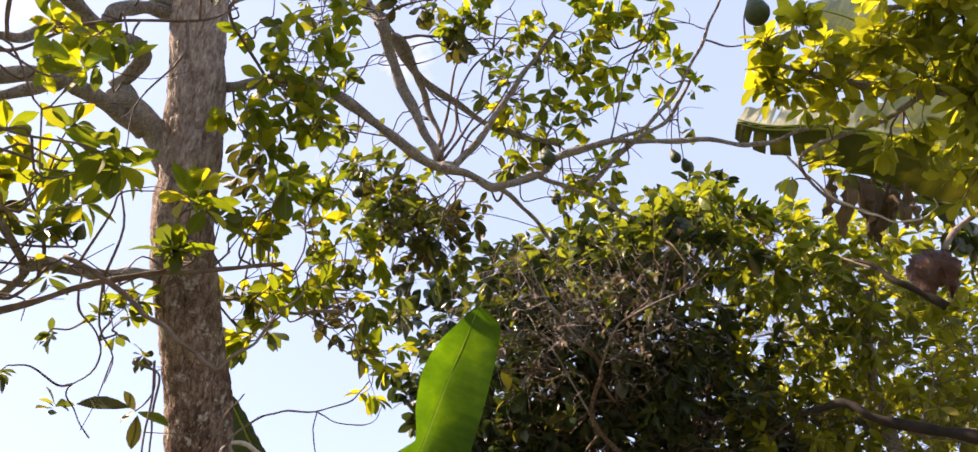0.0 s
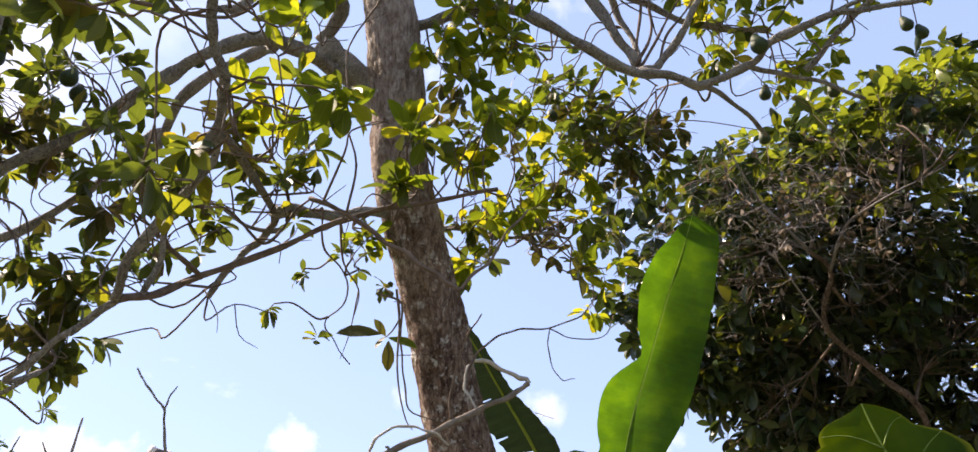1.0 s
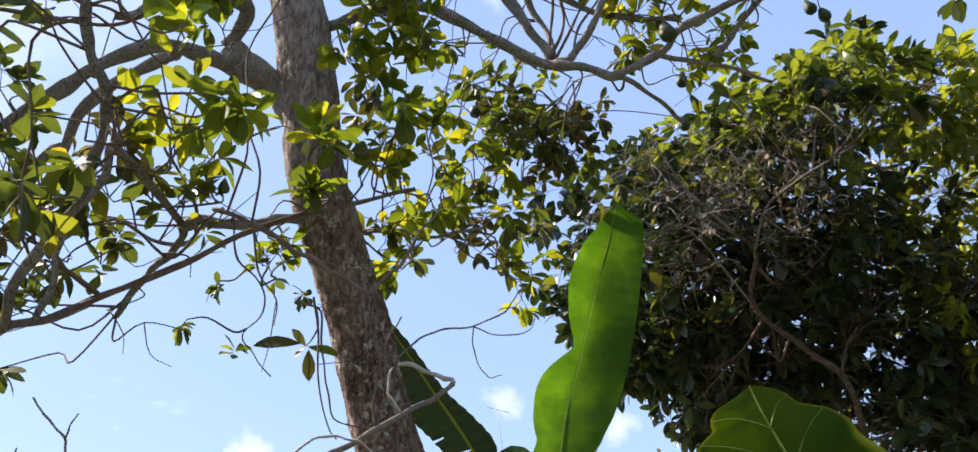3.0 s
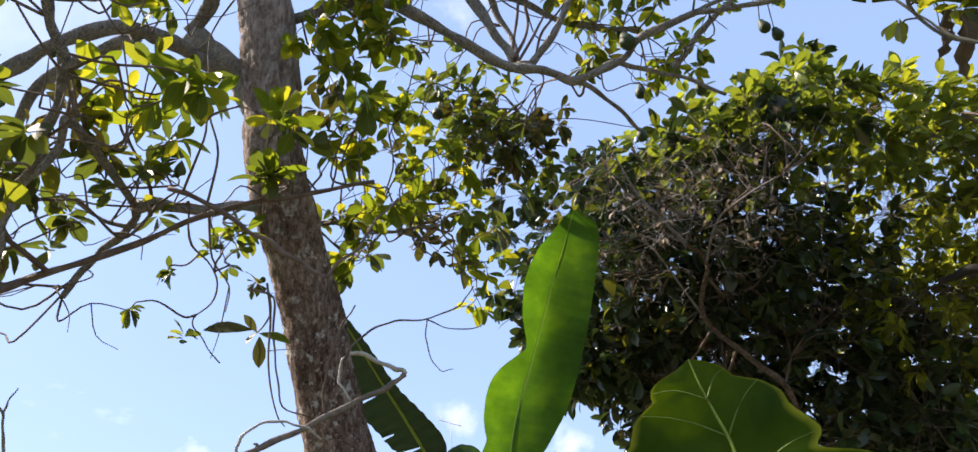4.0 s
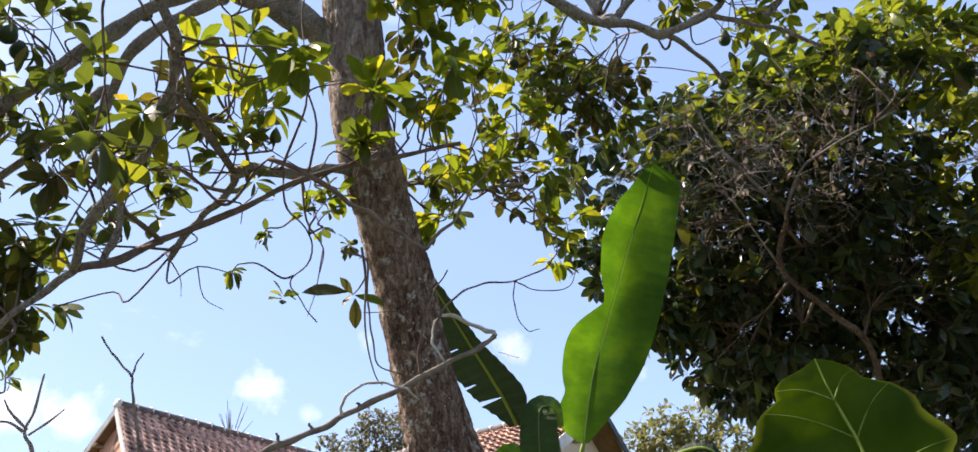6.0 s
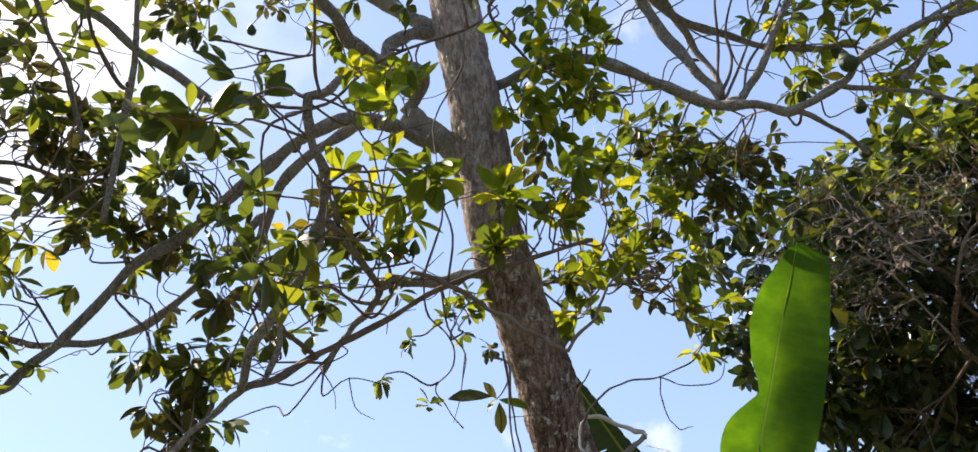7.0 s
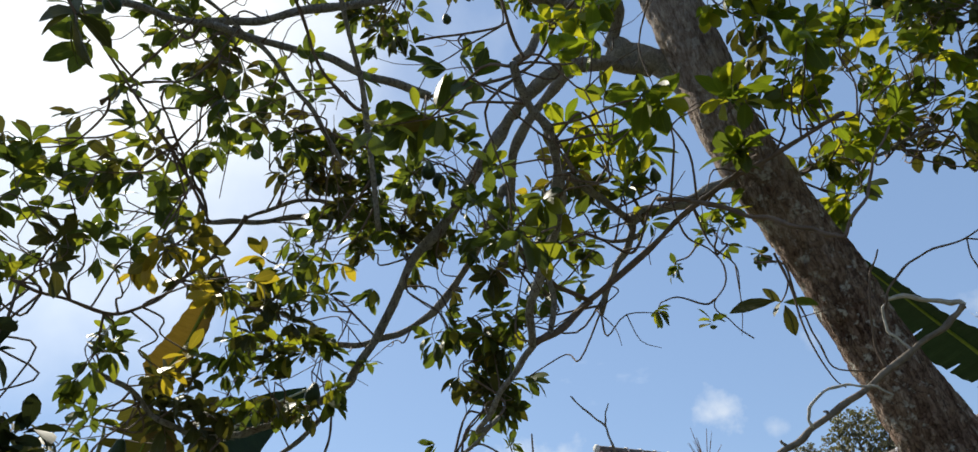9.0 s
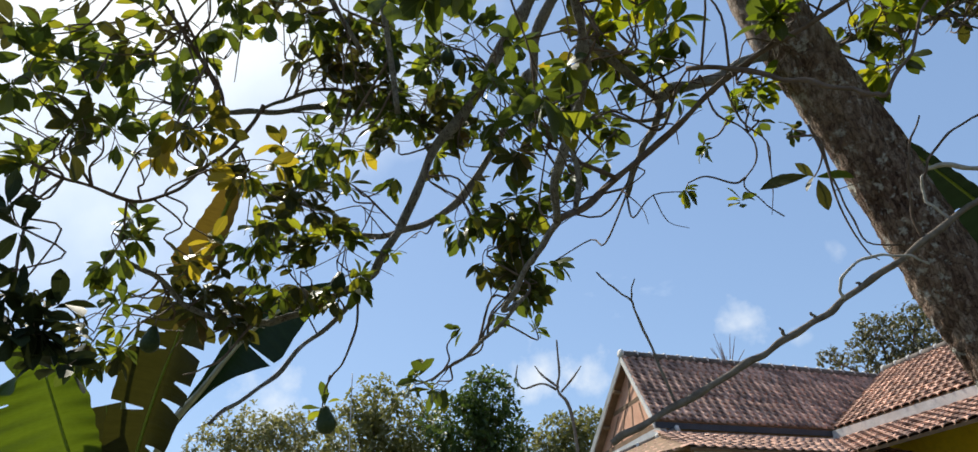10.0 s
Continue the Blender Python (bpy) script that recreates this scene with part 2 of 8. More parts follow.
    g.blend_type = "MIX"
    g.inputs[0].default_value = 0.6
    if bright:
        gr = ramp(n, l, fr.outputs[0], [(0.0, tuple(q * 0.6 for q in glow)), (bright_from, glow), (min(0.99, bright_from + 0.15), bright)])
        l.new(gr.outputs[0], g.inputs[2])
    else:
        g.inputs[2].default_value = (*glow, 1)
    l.new(vm.outputs[0], g.inputs[1])
    if ribs:
        gm = n.new("ShaderNodeMixRGB")
        gm.inputs[2].default_value = (*ribs, 1)
        gk = n.new("ShaderNodeMath")
        gk.operation = "MULTIPLY"
        gk.inputs[1].default_value = 0.8
        l.new(rib.outputs[0], gk.inputs[0])
        l.new(gk.outputs[0], gm.inputs[0])
        l.new(g.outputs[0], gm.inputs[1])
        g = gm
    if mottle:
        # sun dapple and uneven translucency painted as blotches in the glow
        mno = noise_node(n, l, mottle, 5, 0.55, tcn.outputs["Object"])
        mrp = ramp(n, l, mno.outputs[0], [(0.36, (0.30, 0.36, 0.4)), (0.52, (0.85, 0.88, 0.9)), (0.66, (2.1, 1.75, 1.2))])
        mmx = n.new("ShaderNodeMixRGB")
        mmx.blend_type = "MULTIPLY"
        mmx.inputs[0].default_value = 0.85
        l.new(g.outputs[0], mmx.inputs[1])
        l.new(mrp.outputs[0], mmx.inputs[2])
        g = mmx
    l.new(g.outputs[0], tr.inputs[0])
    mix = n.new("ShaderNodeMixShader")
    mix.inputs[0].default_value = share
    l.new(b.outputs[0], mix.inputs[1])
    l.new(tr.outputs[0], mix.inputs[2])
    l.new(mix.outputs[0], n["Material Output"].inputs["Surface"])
    if streak:
        bump(n, l, snz.outputs[0], 0.6, 0.012, b)
    else:
        bump(n, l, mxv.outputs[0], 0.25, 0.002, b)
    return m


def rough_material(name, lo, hi, scale=8.0, rough=0.85, relief=0.3, dist=0.01, tint=None):
    """Weathered plain surface: colour varied at two scales with a fine relief."""
    m, n, l, b = mat_new(name)
    tcn = n.new("ShaderNodeTexCoord")
    a = noise_node(n, l, scale, 8, 0.65, tcn.outputs["Object"])
    g = noise_node(n, l, scale * 9, 4, 0.6, tcn.outputs["Object"])
    c = ramp(n, l, a.outputs[0], [(0.3, lo), (0.7, hi)])
    oi = n.new("ShaderNodeObjectInfo")
    geo = n.new("ShaderNodeNewGeometry")
    add = n.new("ShaderNodeMath")
    add.operation = "ADD"
    l.new(oi.outputs["Random"], add.inputs[0])
    l.new(geo.outputs["Random Per Island"], add.inputs[1])
    fr = n.new("ShaderNodeMath")
    fr.operation = "FRACT"
    l.new(add.outputs[0], fr.inputs[0])
    v = ramp(n, l, fr.outputs[0], [(0.0, (0.7, 0.7, 0.72)), (0.9, (1.15, 1.12, 1.1))] if not tint else tint)
    mm = n.new("ShaderNodeMixRGB")
    mm.blend_type = "MULTIPLY"
    mm.inputs[0].default_value = 1.0 if tint else 0.15
    l.new(c.outputs[0], mm.inputs[1])
    l.new(v.outputs[0], mm.inputs[2])
    gr = ramp(n, l, g.outputs[0], [(0.3, (0.75, 0.75, 0.75)), (0.7, (1.1, 1.1, 1.1))])
    m3 = n.new("ShaderNodeMixRGB")
    m3.blend_type = "MULTIPLY"
    m3.inputs[0].default_value = 0.6
    l.new(mm.outputs[0], m3.inputs[1])
    l.new(gr.outputs[0], m3.inputs[2])
    l.new(m3.outputs[0], b.inputs["Base Color"])
    b.inputs["Roughness"].default_value = rough
    b.inputs["Specular IOR Level"].default_value = 0.25
    bump(n, l, g.outputs[0], relief, dist, b)
    return m


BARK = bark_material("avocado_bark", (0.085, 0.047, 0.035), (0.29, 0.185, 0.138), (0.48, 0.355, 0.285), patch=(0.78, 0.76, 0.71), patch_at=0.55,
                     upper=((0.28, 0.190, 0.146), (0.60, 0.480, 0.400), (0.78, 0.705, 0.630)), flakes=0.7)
LIMB_BARK = bark_material("limb_bark", (0.25, 0.220, 0.200), (0.52, 0.480, 0.445), (0.68, 0.650, 0.615), patch_at=0.54, scale=1.6)
BROWN_BARK = bark_material("brown_bark", (0.10, 0.065, 0.048), (0.26, 0.175, 0.13), (0.40, 0.29, 0.225), patch_at=0.60, scale=1.6)
PALE_BARK = bark_material("pale_bark", (0.42, 0.40, 0.375), (0.64, 0.625, 0.595), (0.76, 0.75, 0.72), patch=(0.80, 0.79, 0.77), patch_at=0.54, scale=2.0)
TWIG = rough_material("twig_bark", (0.080, 0.056, 0.046), (0.195, 0.145, 0.118), 20)
DRY = rough_material("dry_wood", (0.105, 0.086, 0.072), (0.27, 0.228, 0.192), 24)
PALE_DRY = rough_material("bleached_wood", (0.28, 0.26, 0.24), (0.56, 0.53, 0.49), 24)
GREY_DRY = rough_material("grey_dry_twig", (0.115, 0.100, 0.096), (0.275, 0.250, 0.242), 16)
BLACKBARK = rough_material("dark_bark", (0.010, 0.008, 0.007), (0.034, 0.027, 0.022), 18)
LEAF = leaf_material("avocado_leaf", (0.030, 0.042, 0.013), (0.090, 0.114, 0.028), (0.165, 0.220, 0.013), 0.44, rough=0.45, spec=0.26, old=(0.16, 0.12, 0.03), bright=(0.52, 0.54, 0.015), bright_from=0.74)
OLDLEAF = leaf_material("old_avocado_leaf", (0.026, 0.033, 0.013), (0.074, 0.079, 0.024), (0.15, 0.135, 0.012), 0.26, rough=0.48, old=(0.12, 0.075, 0.028), spec=0.2)
YOUNG = leaf_material("young_avocado_leaf", (0.050, 0.080, 0.013), (0.135, 0.170, 0.018), (0.32, 0.42, 0.014), 0.48, rough=0.48, spec=0.2, bright=(0.80, 0.73, 0.025), bright_from=0.52)
YLEAF = leaf_material("yellowing_leaf", (0.05, 0.055, 0.012), (0.24, 0.18, 0.02), (0.42, 0.34, 0.02), 0.46, bright=(0.80, 0.60, 0.03), bright_from=0.5)
# inner leaf of the dense tree: near-black, its shade put into the colour
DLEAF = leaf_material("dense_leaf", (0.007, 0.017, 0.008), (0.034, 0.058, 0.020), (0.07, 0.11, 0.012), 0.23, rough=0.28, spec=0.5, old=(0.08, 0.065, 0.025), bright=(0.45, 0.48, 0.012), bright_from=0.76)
BANANA = leaf_material("banana_leaf", (0.034, 0.105, 0.008), (0.050, 0.132, 0.009), (0.140, 0.310, 0.006), 0.54, rough=0.35, veins=0.35, pitch=40.0, streak=0.6, ribs=(0.30, 0.45, 0.06), rib_w=0.016, mottle=3.0)
# darker copy of the banana leaf, the shade being in its colour
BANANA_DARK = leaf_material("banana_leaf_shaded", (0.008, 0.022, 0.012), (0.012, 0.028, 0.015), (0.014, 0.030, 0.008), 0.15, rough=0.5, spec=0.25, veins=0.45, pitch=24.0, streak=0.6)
BANANA_FOLD = leaf_material("folded_banana_leaf", (0.022, 0.058, 0.020), (0.032, 0.075, 0.024), (0.06, 0.12, 0.012), 0.35, rough=0.45, spec=0.25, veins=0.45, pitch=24.0, streak=0.6)
# near-black avocado leaf that carries its shade in the colour
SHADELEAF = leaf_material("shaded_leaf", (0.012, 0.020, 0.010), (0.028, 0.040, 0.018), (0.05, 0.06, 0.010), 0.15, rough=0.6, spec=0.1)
# brighter leaf for the right-hand foliage, with sunlight put into its colour
TKLEAF = leaf_material("sunlit_thicket_leaf", (0.026, 0.042, 0.010), (0.190, 0.215, 0.034), (0.40, 0.42, 0.018), 0.50, rough=0.28, old=(0.14, 0.11, 0.03), bright=(0.66, 0.66, 0.02), bright_from=0.52)
RLEAF = leaf_material("crown_leaf", (0.06, 0.088, 0.016), (0.18, 0.205, 0.032), (0.50, 0.52, 0.020), 0.53, spec=0.45, bright=(0.82, 0.78, 0.025), bright_from=0.45)
# paler copy for the dense tree's top, painting sunlight into the leaf
DTOP = leaf_material("sunlit_dense_leaf", (0.038, 0.064, 0.015), (0.14, 0.18, 0.034), (0.34, 0.40, 0.017), 0.46, rough=0.28, spec=0.45, bright=(0.50, 0.54, 0.02), bright_from=0.72)
# two more banana leaf copies: sunny and backlit tones set in the colour
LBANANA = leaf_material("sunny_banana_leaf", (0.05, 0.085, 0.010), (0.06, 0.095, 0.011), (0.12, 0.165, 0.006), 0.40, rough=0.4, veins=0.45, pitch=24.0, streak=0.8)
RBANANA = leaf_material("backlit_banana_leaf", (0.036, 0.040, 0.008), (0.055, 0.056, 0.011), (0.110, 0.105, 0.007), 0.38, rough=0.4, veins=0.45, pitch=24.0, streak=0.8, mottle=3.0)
# green leaf greyed in colour to paint the sky's sheen on it
GREYBANANA = leaf_material("grey_sky_sheen_leaf", (0.14, 0.18, 0.11), (0.24, 0.28, 0.18), (0.20, 0.24, 0.06), 0.3, rough=0.32, spec=0.7, veins=0.45, pitch=24.0, streak=0.8)
OLIVE = leaf_material("olive_banana_leaf", (0.014, 0.017, 0.005), (0.022, 0.022, 0.006), (0.055, 0.052, 0.006), 0.28, rough=0.45, veins=0.45, pitch=24.0, streak=0.9)
TARO = leaf_material("taro_leaf", (0.013, 0.036, 0.002), (0.017, 0.044, 0.002), (0.125, 0.215, 0.002), 0.48, rough=0.45, veins=0.0, spec=0.10, rim=(0.40, 0.38, 0.03), ribs=(0.20, 0.27, 0.02), rib_w=0.011, mottle=5.0)
RIB = rough_material("leaf_rib", (0.15, 0.22, 0.03), (0.24, 0.32, 0.05), 12, 0.5)
# pale base colour stands for sky reflected on the glossy upper side
SHEEN = leaf_material("sky_sheen_leaf", (0.44, 0.46, 0.35), (0.58, 0.60, 0.47), (0.24, 0.28, 0.08), 0.3, rough=0.35, spec=0.6, veins=0.3, pitch=24.0, streak=0.6)
DRYLEAF = leaf_material("shrivelled_leaf", (0.06, 0.042, 0.028), (0.17, 0.13, 0.09), (0.14, 0.10, 0.05), 0.2, rough=0.6)
WITHER = leaf_material("withered_leaf", (0.042, 0.029, 0.010), (0.090, 0.060, 0.017), (0.19, 0.125, 0.013), 0.36, rough=0.6, veins=0.5, pitch=20.0, streak=0.9)
LEAF_RIB = rough_material("bright_leaf_rib", (0.26, 0.40, 0.08), (0.38, 0.52, 0.13), 12, 0.5)
PALE_RIB = rough_material("pale_leaf_rib", (0.45, 0.47, 0.36), (0.62, 0.63, 0.52), 12, 0.45)
VEIN = rough_material("leaf_vein", (0.08, 0.13, 0.018), (0.12, 0.18, 0.026), 12, 0.5)
STEM = rough_material("banana_stem", (0.10, 0.13, 0.04), (0.24, 0.24, 0.09), 6, 0.5)
BLOSSOM = rough_material("banana_blossom", (0.045, 0.022, 0.019), (0.150, 0.082, 0.068), 16, 0.45, 0.8, 0.02)
FRUIT = rough_material("avocado_skin", (0.020, 0.036, 0.014), (0.046, 0.070, 0.024), 60, 0.55, 0.4, 0.002)
TILE = rough_material("clay_tile", (0.33, 0.190, 0.140), (0.68, 0.420, 0.315), 3.5, 0.85, 0.35, 0.006,
                      [(0.0, (0.42, 0.43, 0.45)), (0.45, (0.88, 0.87, 0.86)), (0.8, (1.1, 1.06, 1.02)), (0.97, (1.5, 1.48, 1.45))])
RIDGE = rough_material("ridge_mortar", (0.06, 0.052, 0.048), (0.20, 0.17, 0.15), 6)
BOARD = rough_material("painted_board", (0.52, 0.50, 0.47), (0.70, 0.68, 0.64), 4, 0.7)
BLUEBOARD = rough_material("blue_fascia", (0.035, 0.038, 0.048), (0.06, 0.066, 0.08), 4, 0.6)
GABLE = rough_material("gable_plaster", (0.50, 0.26, 0.17), (0.66, 0.37, 0.25), 2.2, 0.85)
YELLOW = rough_material("yellow_wall", (0.62, 0.44, 0.02), (0.75, 0.55, 0.03), 1.2, 0.8)
GREYWALL = rough_material("grey_plaster", (0.46, 0.46, 0.47), (0.60, 0.60, 0.61), 1.2, 0.8)
CREAM = rough_material("cream_wall", (0.58, 0.50, 0.40), (0.70, 0.62, 0.52), 1.2, 0.8)
WOOD = rough_material("roof_timber", (0.16, 0.10, 0.06), (0.28, 0.18, 0.11), 5)
GROUND = rough_material("garden_soil", (0.06, 0.075, 0.03), (0.14, 0.12, 0.07), 0.8, 0.95, 0.6, 0.05)
FAR_LEAF = leaf_material("far_leaf", (0.09, 0.100, 0.040), (0.21, 0.205, 0.095), (0.34, 0.34, 0.06), 0.35, rough=0.5)
FAR_DARK = leaf_material("far_dark_leaf", (0.025, 0.05, 0.018), (0.06, 0.095, 0.03), (0.16, 0.24, 0.03), 0.3, rough=0.5)
FAR_OLIVE = leaf_material("far_olive_leaf", (0.055, 0.058, 0.035), (0.14, 0.135, 0.08), (0.22, 0.22, 0.05), 0.3, rough=0.5)
FAR_PALE = leaf_material("far_pale_leaf", (0.12, 0.13, 0.05), (0.24, 0.23, 0.10), (0.35, 0.33, 0.10), 0.35, rough=0.5)
METAL = rough_material("antenna_metal", (0.35, 0.35, 0.36), (0.5, 0.5, 0.52), 10, 0.4)


# ---- mesh helpers ----
def mesh_ob(name, verts, faces, material, parent=None, label="", uvs=None, smooth=True):
    me = bpy.data.meshes.new(name)
    me.from_pydata([tuple(v) for v in verts], [], [tuple(q) for q in faces])
    if uvs is not None:
        layer = me.uv_layers.new(name="UVMap")
        flat = np.asarray(uvs, dtype=np.float32)[[i for q in faces for i in q]].ravel()
        layer.data.foreach_set("uv", flat)
    me.materials.append(material)
    if smooth:
        me.polygons.foreach_set("use_smooth", [True] * len(me.polygons))
    me.update()
    ob = new(name, me)
    if parent is not None:
        ob.parent = parent
    if label:
        tagged(ob, label)
    return ob


def thing(name, label, category, group="", kind="", at=(0, 0, 0)):
    ob = new(name)
    ob.empty_display_size = 0.2
    ob.location = at
    return tagged(ob, label, category, group, kind)


def spline(pts, per=6):
    """Smooth curve through the given points."""
    p = [np.array(q, float) for q in pts]
    p = [2 * p[0] - p[1]] + p + [2 * p[-1] - p[-2]]
    out = []
    for i in range(1, len(p) - 2):
        for k in range(per):
            t = k / per
            a, b, c, d = p[i - 1], p[i], p[i + 1], p[i + 2]
            out.append(0.5 * (2 * b + (c - a) * t + (2 * a - 5 * b + 4 * c - d) * t * t + (3 * b - a - 3 * c + d) * t ** 3))
    out.append(p[-2])
    return np.array(out)


def tube(path, radii, sides=8, lumps=0.0, freq=6.0, seed=0.0):
    """Closed tube along a path, with uneven girth."""
    n = len(path)
    tan = np.gradient(path, axis=0)
    tan /= np.linalg.norm(tan, axis=1)[:, None] + 1e-9
    ref = np.array([0, 0, 1.0]) if abs(tan[0][2]) < 0.9 else np.array([1.0, 0, 0])
    u = np.cross(tan[0], ref)
    u /= np.linalg.norm(u)
    verts, faces = [], []
    for i in range(n):
        u = u - tan[i] * (u @ tan[i])
        u /= np.linalg.norm(u) + 1e-9
        v = np.cross(tan[i], u)
        for k in range(sides):
            a = 2 * math.pi * k / sides
            d = u * math.cos(a) + v * math.sin(a)
            r = radii[i]
            if lumps:
                q = path[i] + d * r
                r *= 1 + lumps * noise.noise(Vector((q[0] * freq + seed, q[1] * freq, q[2] * freq * 0.5)))
            verts.append(path[i] + d * r)
    for i in range(n - 1):
        for k in range(sides):
            k2 = (k + 1) % sides
            faces.append((i * sides + k, i * sides + k2, (i + 1) * sides + k2, (i + 1) * sides + k))
    faces.append(tuple(range(sides))[::-1])
    faces.append(tuple((n - 1) * sides + k for k in range(sides)))
    return verts, faces


ANCHORS = []          # places on the wood from which twigs may spring
LIMB_COUNT = 0


def limb(parent, name, pts, r0, r1, material=None, label=""):
    """One limb, branch or twig: a tapered, slightly crooked tube under its tree."""
    global LIMB_COUNT
    LIMB_COUNT += 1
    per = 7 if r0 > 0.008 else 5
    path = spline(pts, per)
    r0, r1 = r0 * 0.82, r1 * 0.82
    n = len(path)
    rnd = random.Random(LIMB_COUNT)
    ph = [rnd.uniform(0, 6.3) for _ in range(6)]
    s = np.arange(n) / per
    wob = np.stack([np.sin(s * 2.3 + ph[k]) + 0.6 * np.sin(s * 5.1 + ph[k + 3]) for k in range(3)], 1)
    fade = np.minimum(1, np.minimum(np.arange(n), np.arange(n)[::-1]) / 4.0)[:, None]
    path = path + wob * fade * (0.003 if material is DRY else min(0.008, 0.003 + r0 * 0.15))
    radii = np.linspace(r0, r1, n) * (1 + 0.10 * np.sin(s * 3.7 + ph[0]) + 0.05 * np.sin(s * 9 + ph[1]))
    sides = 14 if r0 > 0.045 else (10 if r0 > 0.02 else 7)
    v, q = tube(path, radii, sides, 0.22 if r0 > 0.02 else 0.12, 9.0, LIMB_COUNT)
    if material is None:
        material = LIMB_BARK if r0 > 0.011 else TWIG
    ob = mesh_ob(name, v, q, material, parent, label)
    if parent is not None and parent.name.startswith("avocado_tree"):
        ANCHORS.extend(path[2::2])
    return ob


# leaf shape: length 1 along y, folded along the midrib and drooping at the tip
LS = np.array([0.0, 0.10, 0.28, 0.50, 0.72, 0.90, 1.0])
LW = np.array([0.014, 0.065, 0.150, 0.212, 0.205, 0.105, 0.008])


def leaf_shape(fold, droop, twist, width=1.0):
    v, uv = [], []
    for s, w in zip(LS, LW):
        w = w * width
        z = -droop * s * s
        for side in (-1, 0, 1):
            x = side * w
            zz = z + abs(side) * w * fold + side * twist * s * w + 0.03 * w * math.sin(s * 17 + side)
            v.append((x, s, zz))
            uv.append((0.5 + side * 0.5, s))
    f = []
    for i in range(len(LS) - 1):
        for k in range(2):
            a = i * 3 + k
            f.append((a, a + 1, a + 4, a + 3))
    return np.array(v), f, np.array(uv)


LEAF_KINDS = [leaf_shape(0.35, 0.10, 0.1), leaf_shape(0.15, 0.28, -0.2), leaf_shape(0.5, 0.02, 0.25),
              leaf_shape(0.25, 0.40, 0.3, 1.12), leaf_shape(0.1, 0.15, -0.35, 1.2), leaf_shape(0.45, 0.22, 0.0, 0.9)]


def leaf_frame(direction, up, roll):
    y = np.array(direction, float)
    y /= np.linalg.norm(y)
    x = np.cross(y, up)
    if np.linalg.norm(x) < 1e-3:
        x = np.cross(y, (1, 0, 0.3))
    x /= np.linalg.norm(x)
    z = np.cross(x, y)
    c, s = math.cos(roll), math.sin(roll)
    return np.stack([x * c + z * s, y, z * c - x * s], 1)


class Foliage:
    """Gathers the leaves of one plant: kinds, places, turns, sizes."""

    def __init__(self):
        self.rows = []

    def leaf(self, place, frame3, size, kind):
        self.rows.append((np.array(place, float), frame3, size, kind))

    def tuft(self, place, axis, rnd, count, size, spread=1.0, hang=0.5):
        """Leaves set round the end of a twig."""
        axis = np.array(axis, float)
        axis /= np.linalg.norm(axis) + 1e-9
        a = np.cross(axis, (0.3, 0.2, 1.0))
        a /= np.linalg.norm(a) + 1e-9
        b = np.cross(axis, a)
        start = rnd.uniform(0, 6.28)
        for i in range(count):
            ang = start + i * 2.4
            lean = rnd.uniform(0.35, 1.0)
            d = axis * (1.15 - lean) + (a * math.cos(ang) + b * math.sin(ang)) * lean * spread
            d = d + np.array([0, 0, -hang * rnd.uniform(0.1, 1.0)])
            sz = size * rnd.uniform(0.62, 1.12)
            fr3 = leaf_frame(d, (0, 0, 1), rnd.gauss(0, 0.55))
            p = np.array(place) - axis * rnd.uniform(0, 0.45) * size + d * 0.10 * size
            self.leaf(p, fr3, sz, rnd.randrange(len(LEAF_KINDS)))

    def build(self, parent, material, part_name="leaf", singles=0, rest="foliage", near=(0, 0, 1.6), label="", rest_label=""):
        """The leaves nearest to a place become single parts, the others one joined part."""
        rows = sorted(self.rows, key=lambda r: float(np.sum((r[0] - np.array(near)) ** 2)))
        meshes = []
        if singles:
            for v, f, uv in LEAF_KINDS:
                me = bpy.data.meshes.new(part_name)
                me.from_pydata([tuple(q) for q in v], [], f)
                layer = me.uv_layers.new(name="UVMap")
                layer.data.foreach_set("uv", uv[[i for q in f for i in q]].astype(np.float32).ravel())
                me.polygons.foreach_set("use_smooth", [True] * len(f))
                me.materials.append(material)
                meshes.append(me)
        for p, fr3, sz, k in rows[:singles]:
            ob = new(part_name, meshes[k])
            ob.parent = parent
            m = Matrix.Identity(4)
            for i in range(3):
                for j in range(3):
                    m[i][j] = fr3[i, j] * sz
                m[i][3] = p[i] - parent.location[i]
            ob.matrix_local = m
        more = rows[singles:]
        if not more:
            return
        vs, fs, uvs, base = [], [], [], 0
        off = np.array(parent.location)
        for p, fr3, sz, k in more:
            v, f, uv = LEAF_KINDS[k]
            vs.append(v @ fr3.T * sz + p - off)
            fs.append(np.array(f) + base)
            uvs.append(uv)
            base += len(v)
        ob = mesh_ob(rest, np.concatenate(vs), np.concatenate(fs).tolist(), material, parent, rest_label, np.concatenate(uvs))
        tagged(ob, kind="stuff")


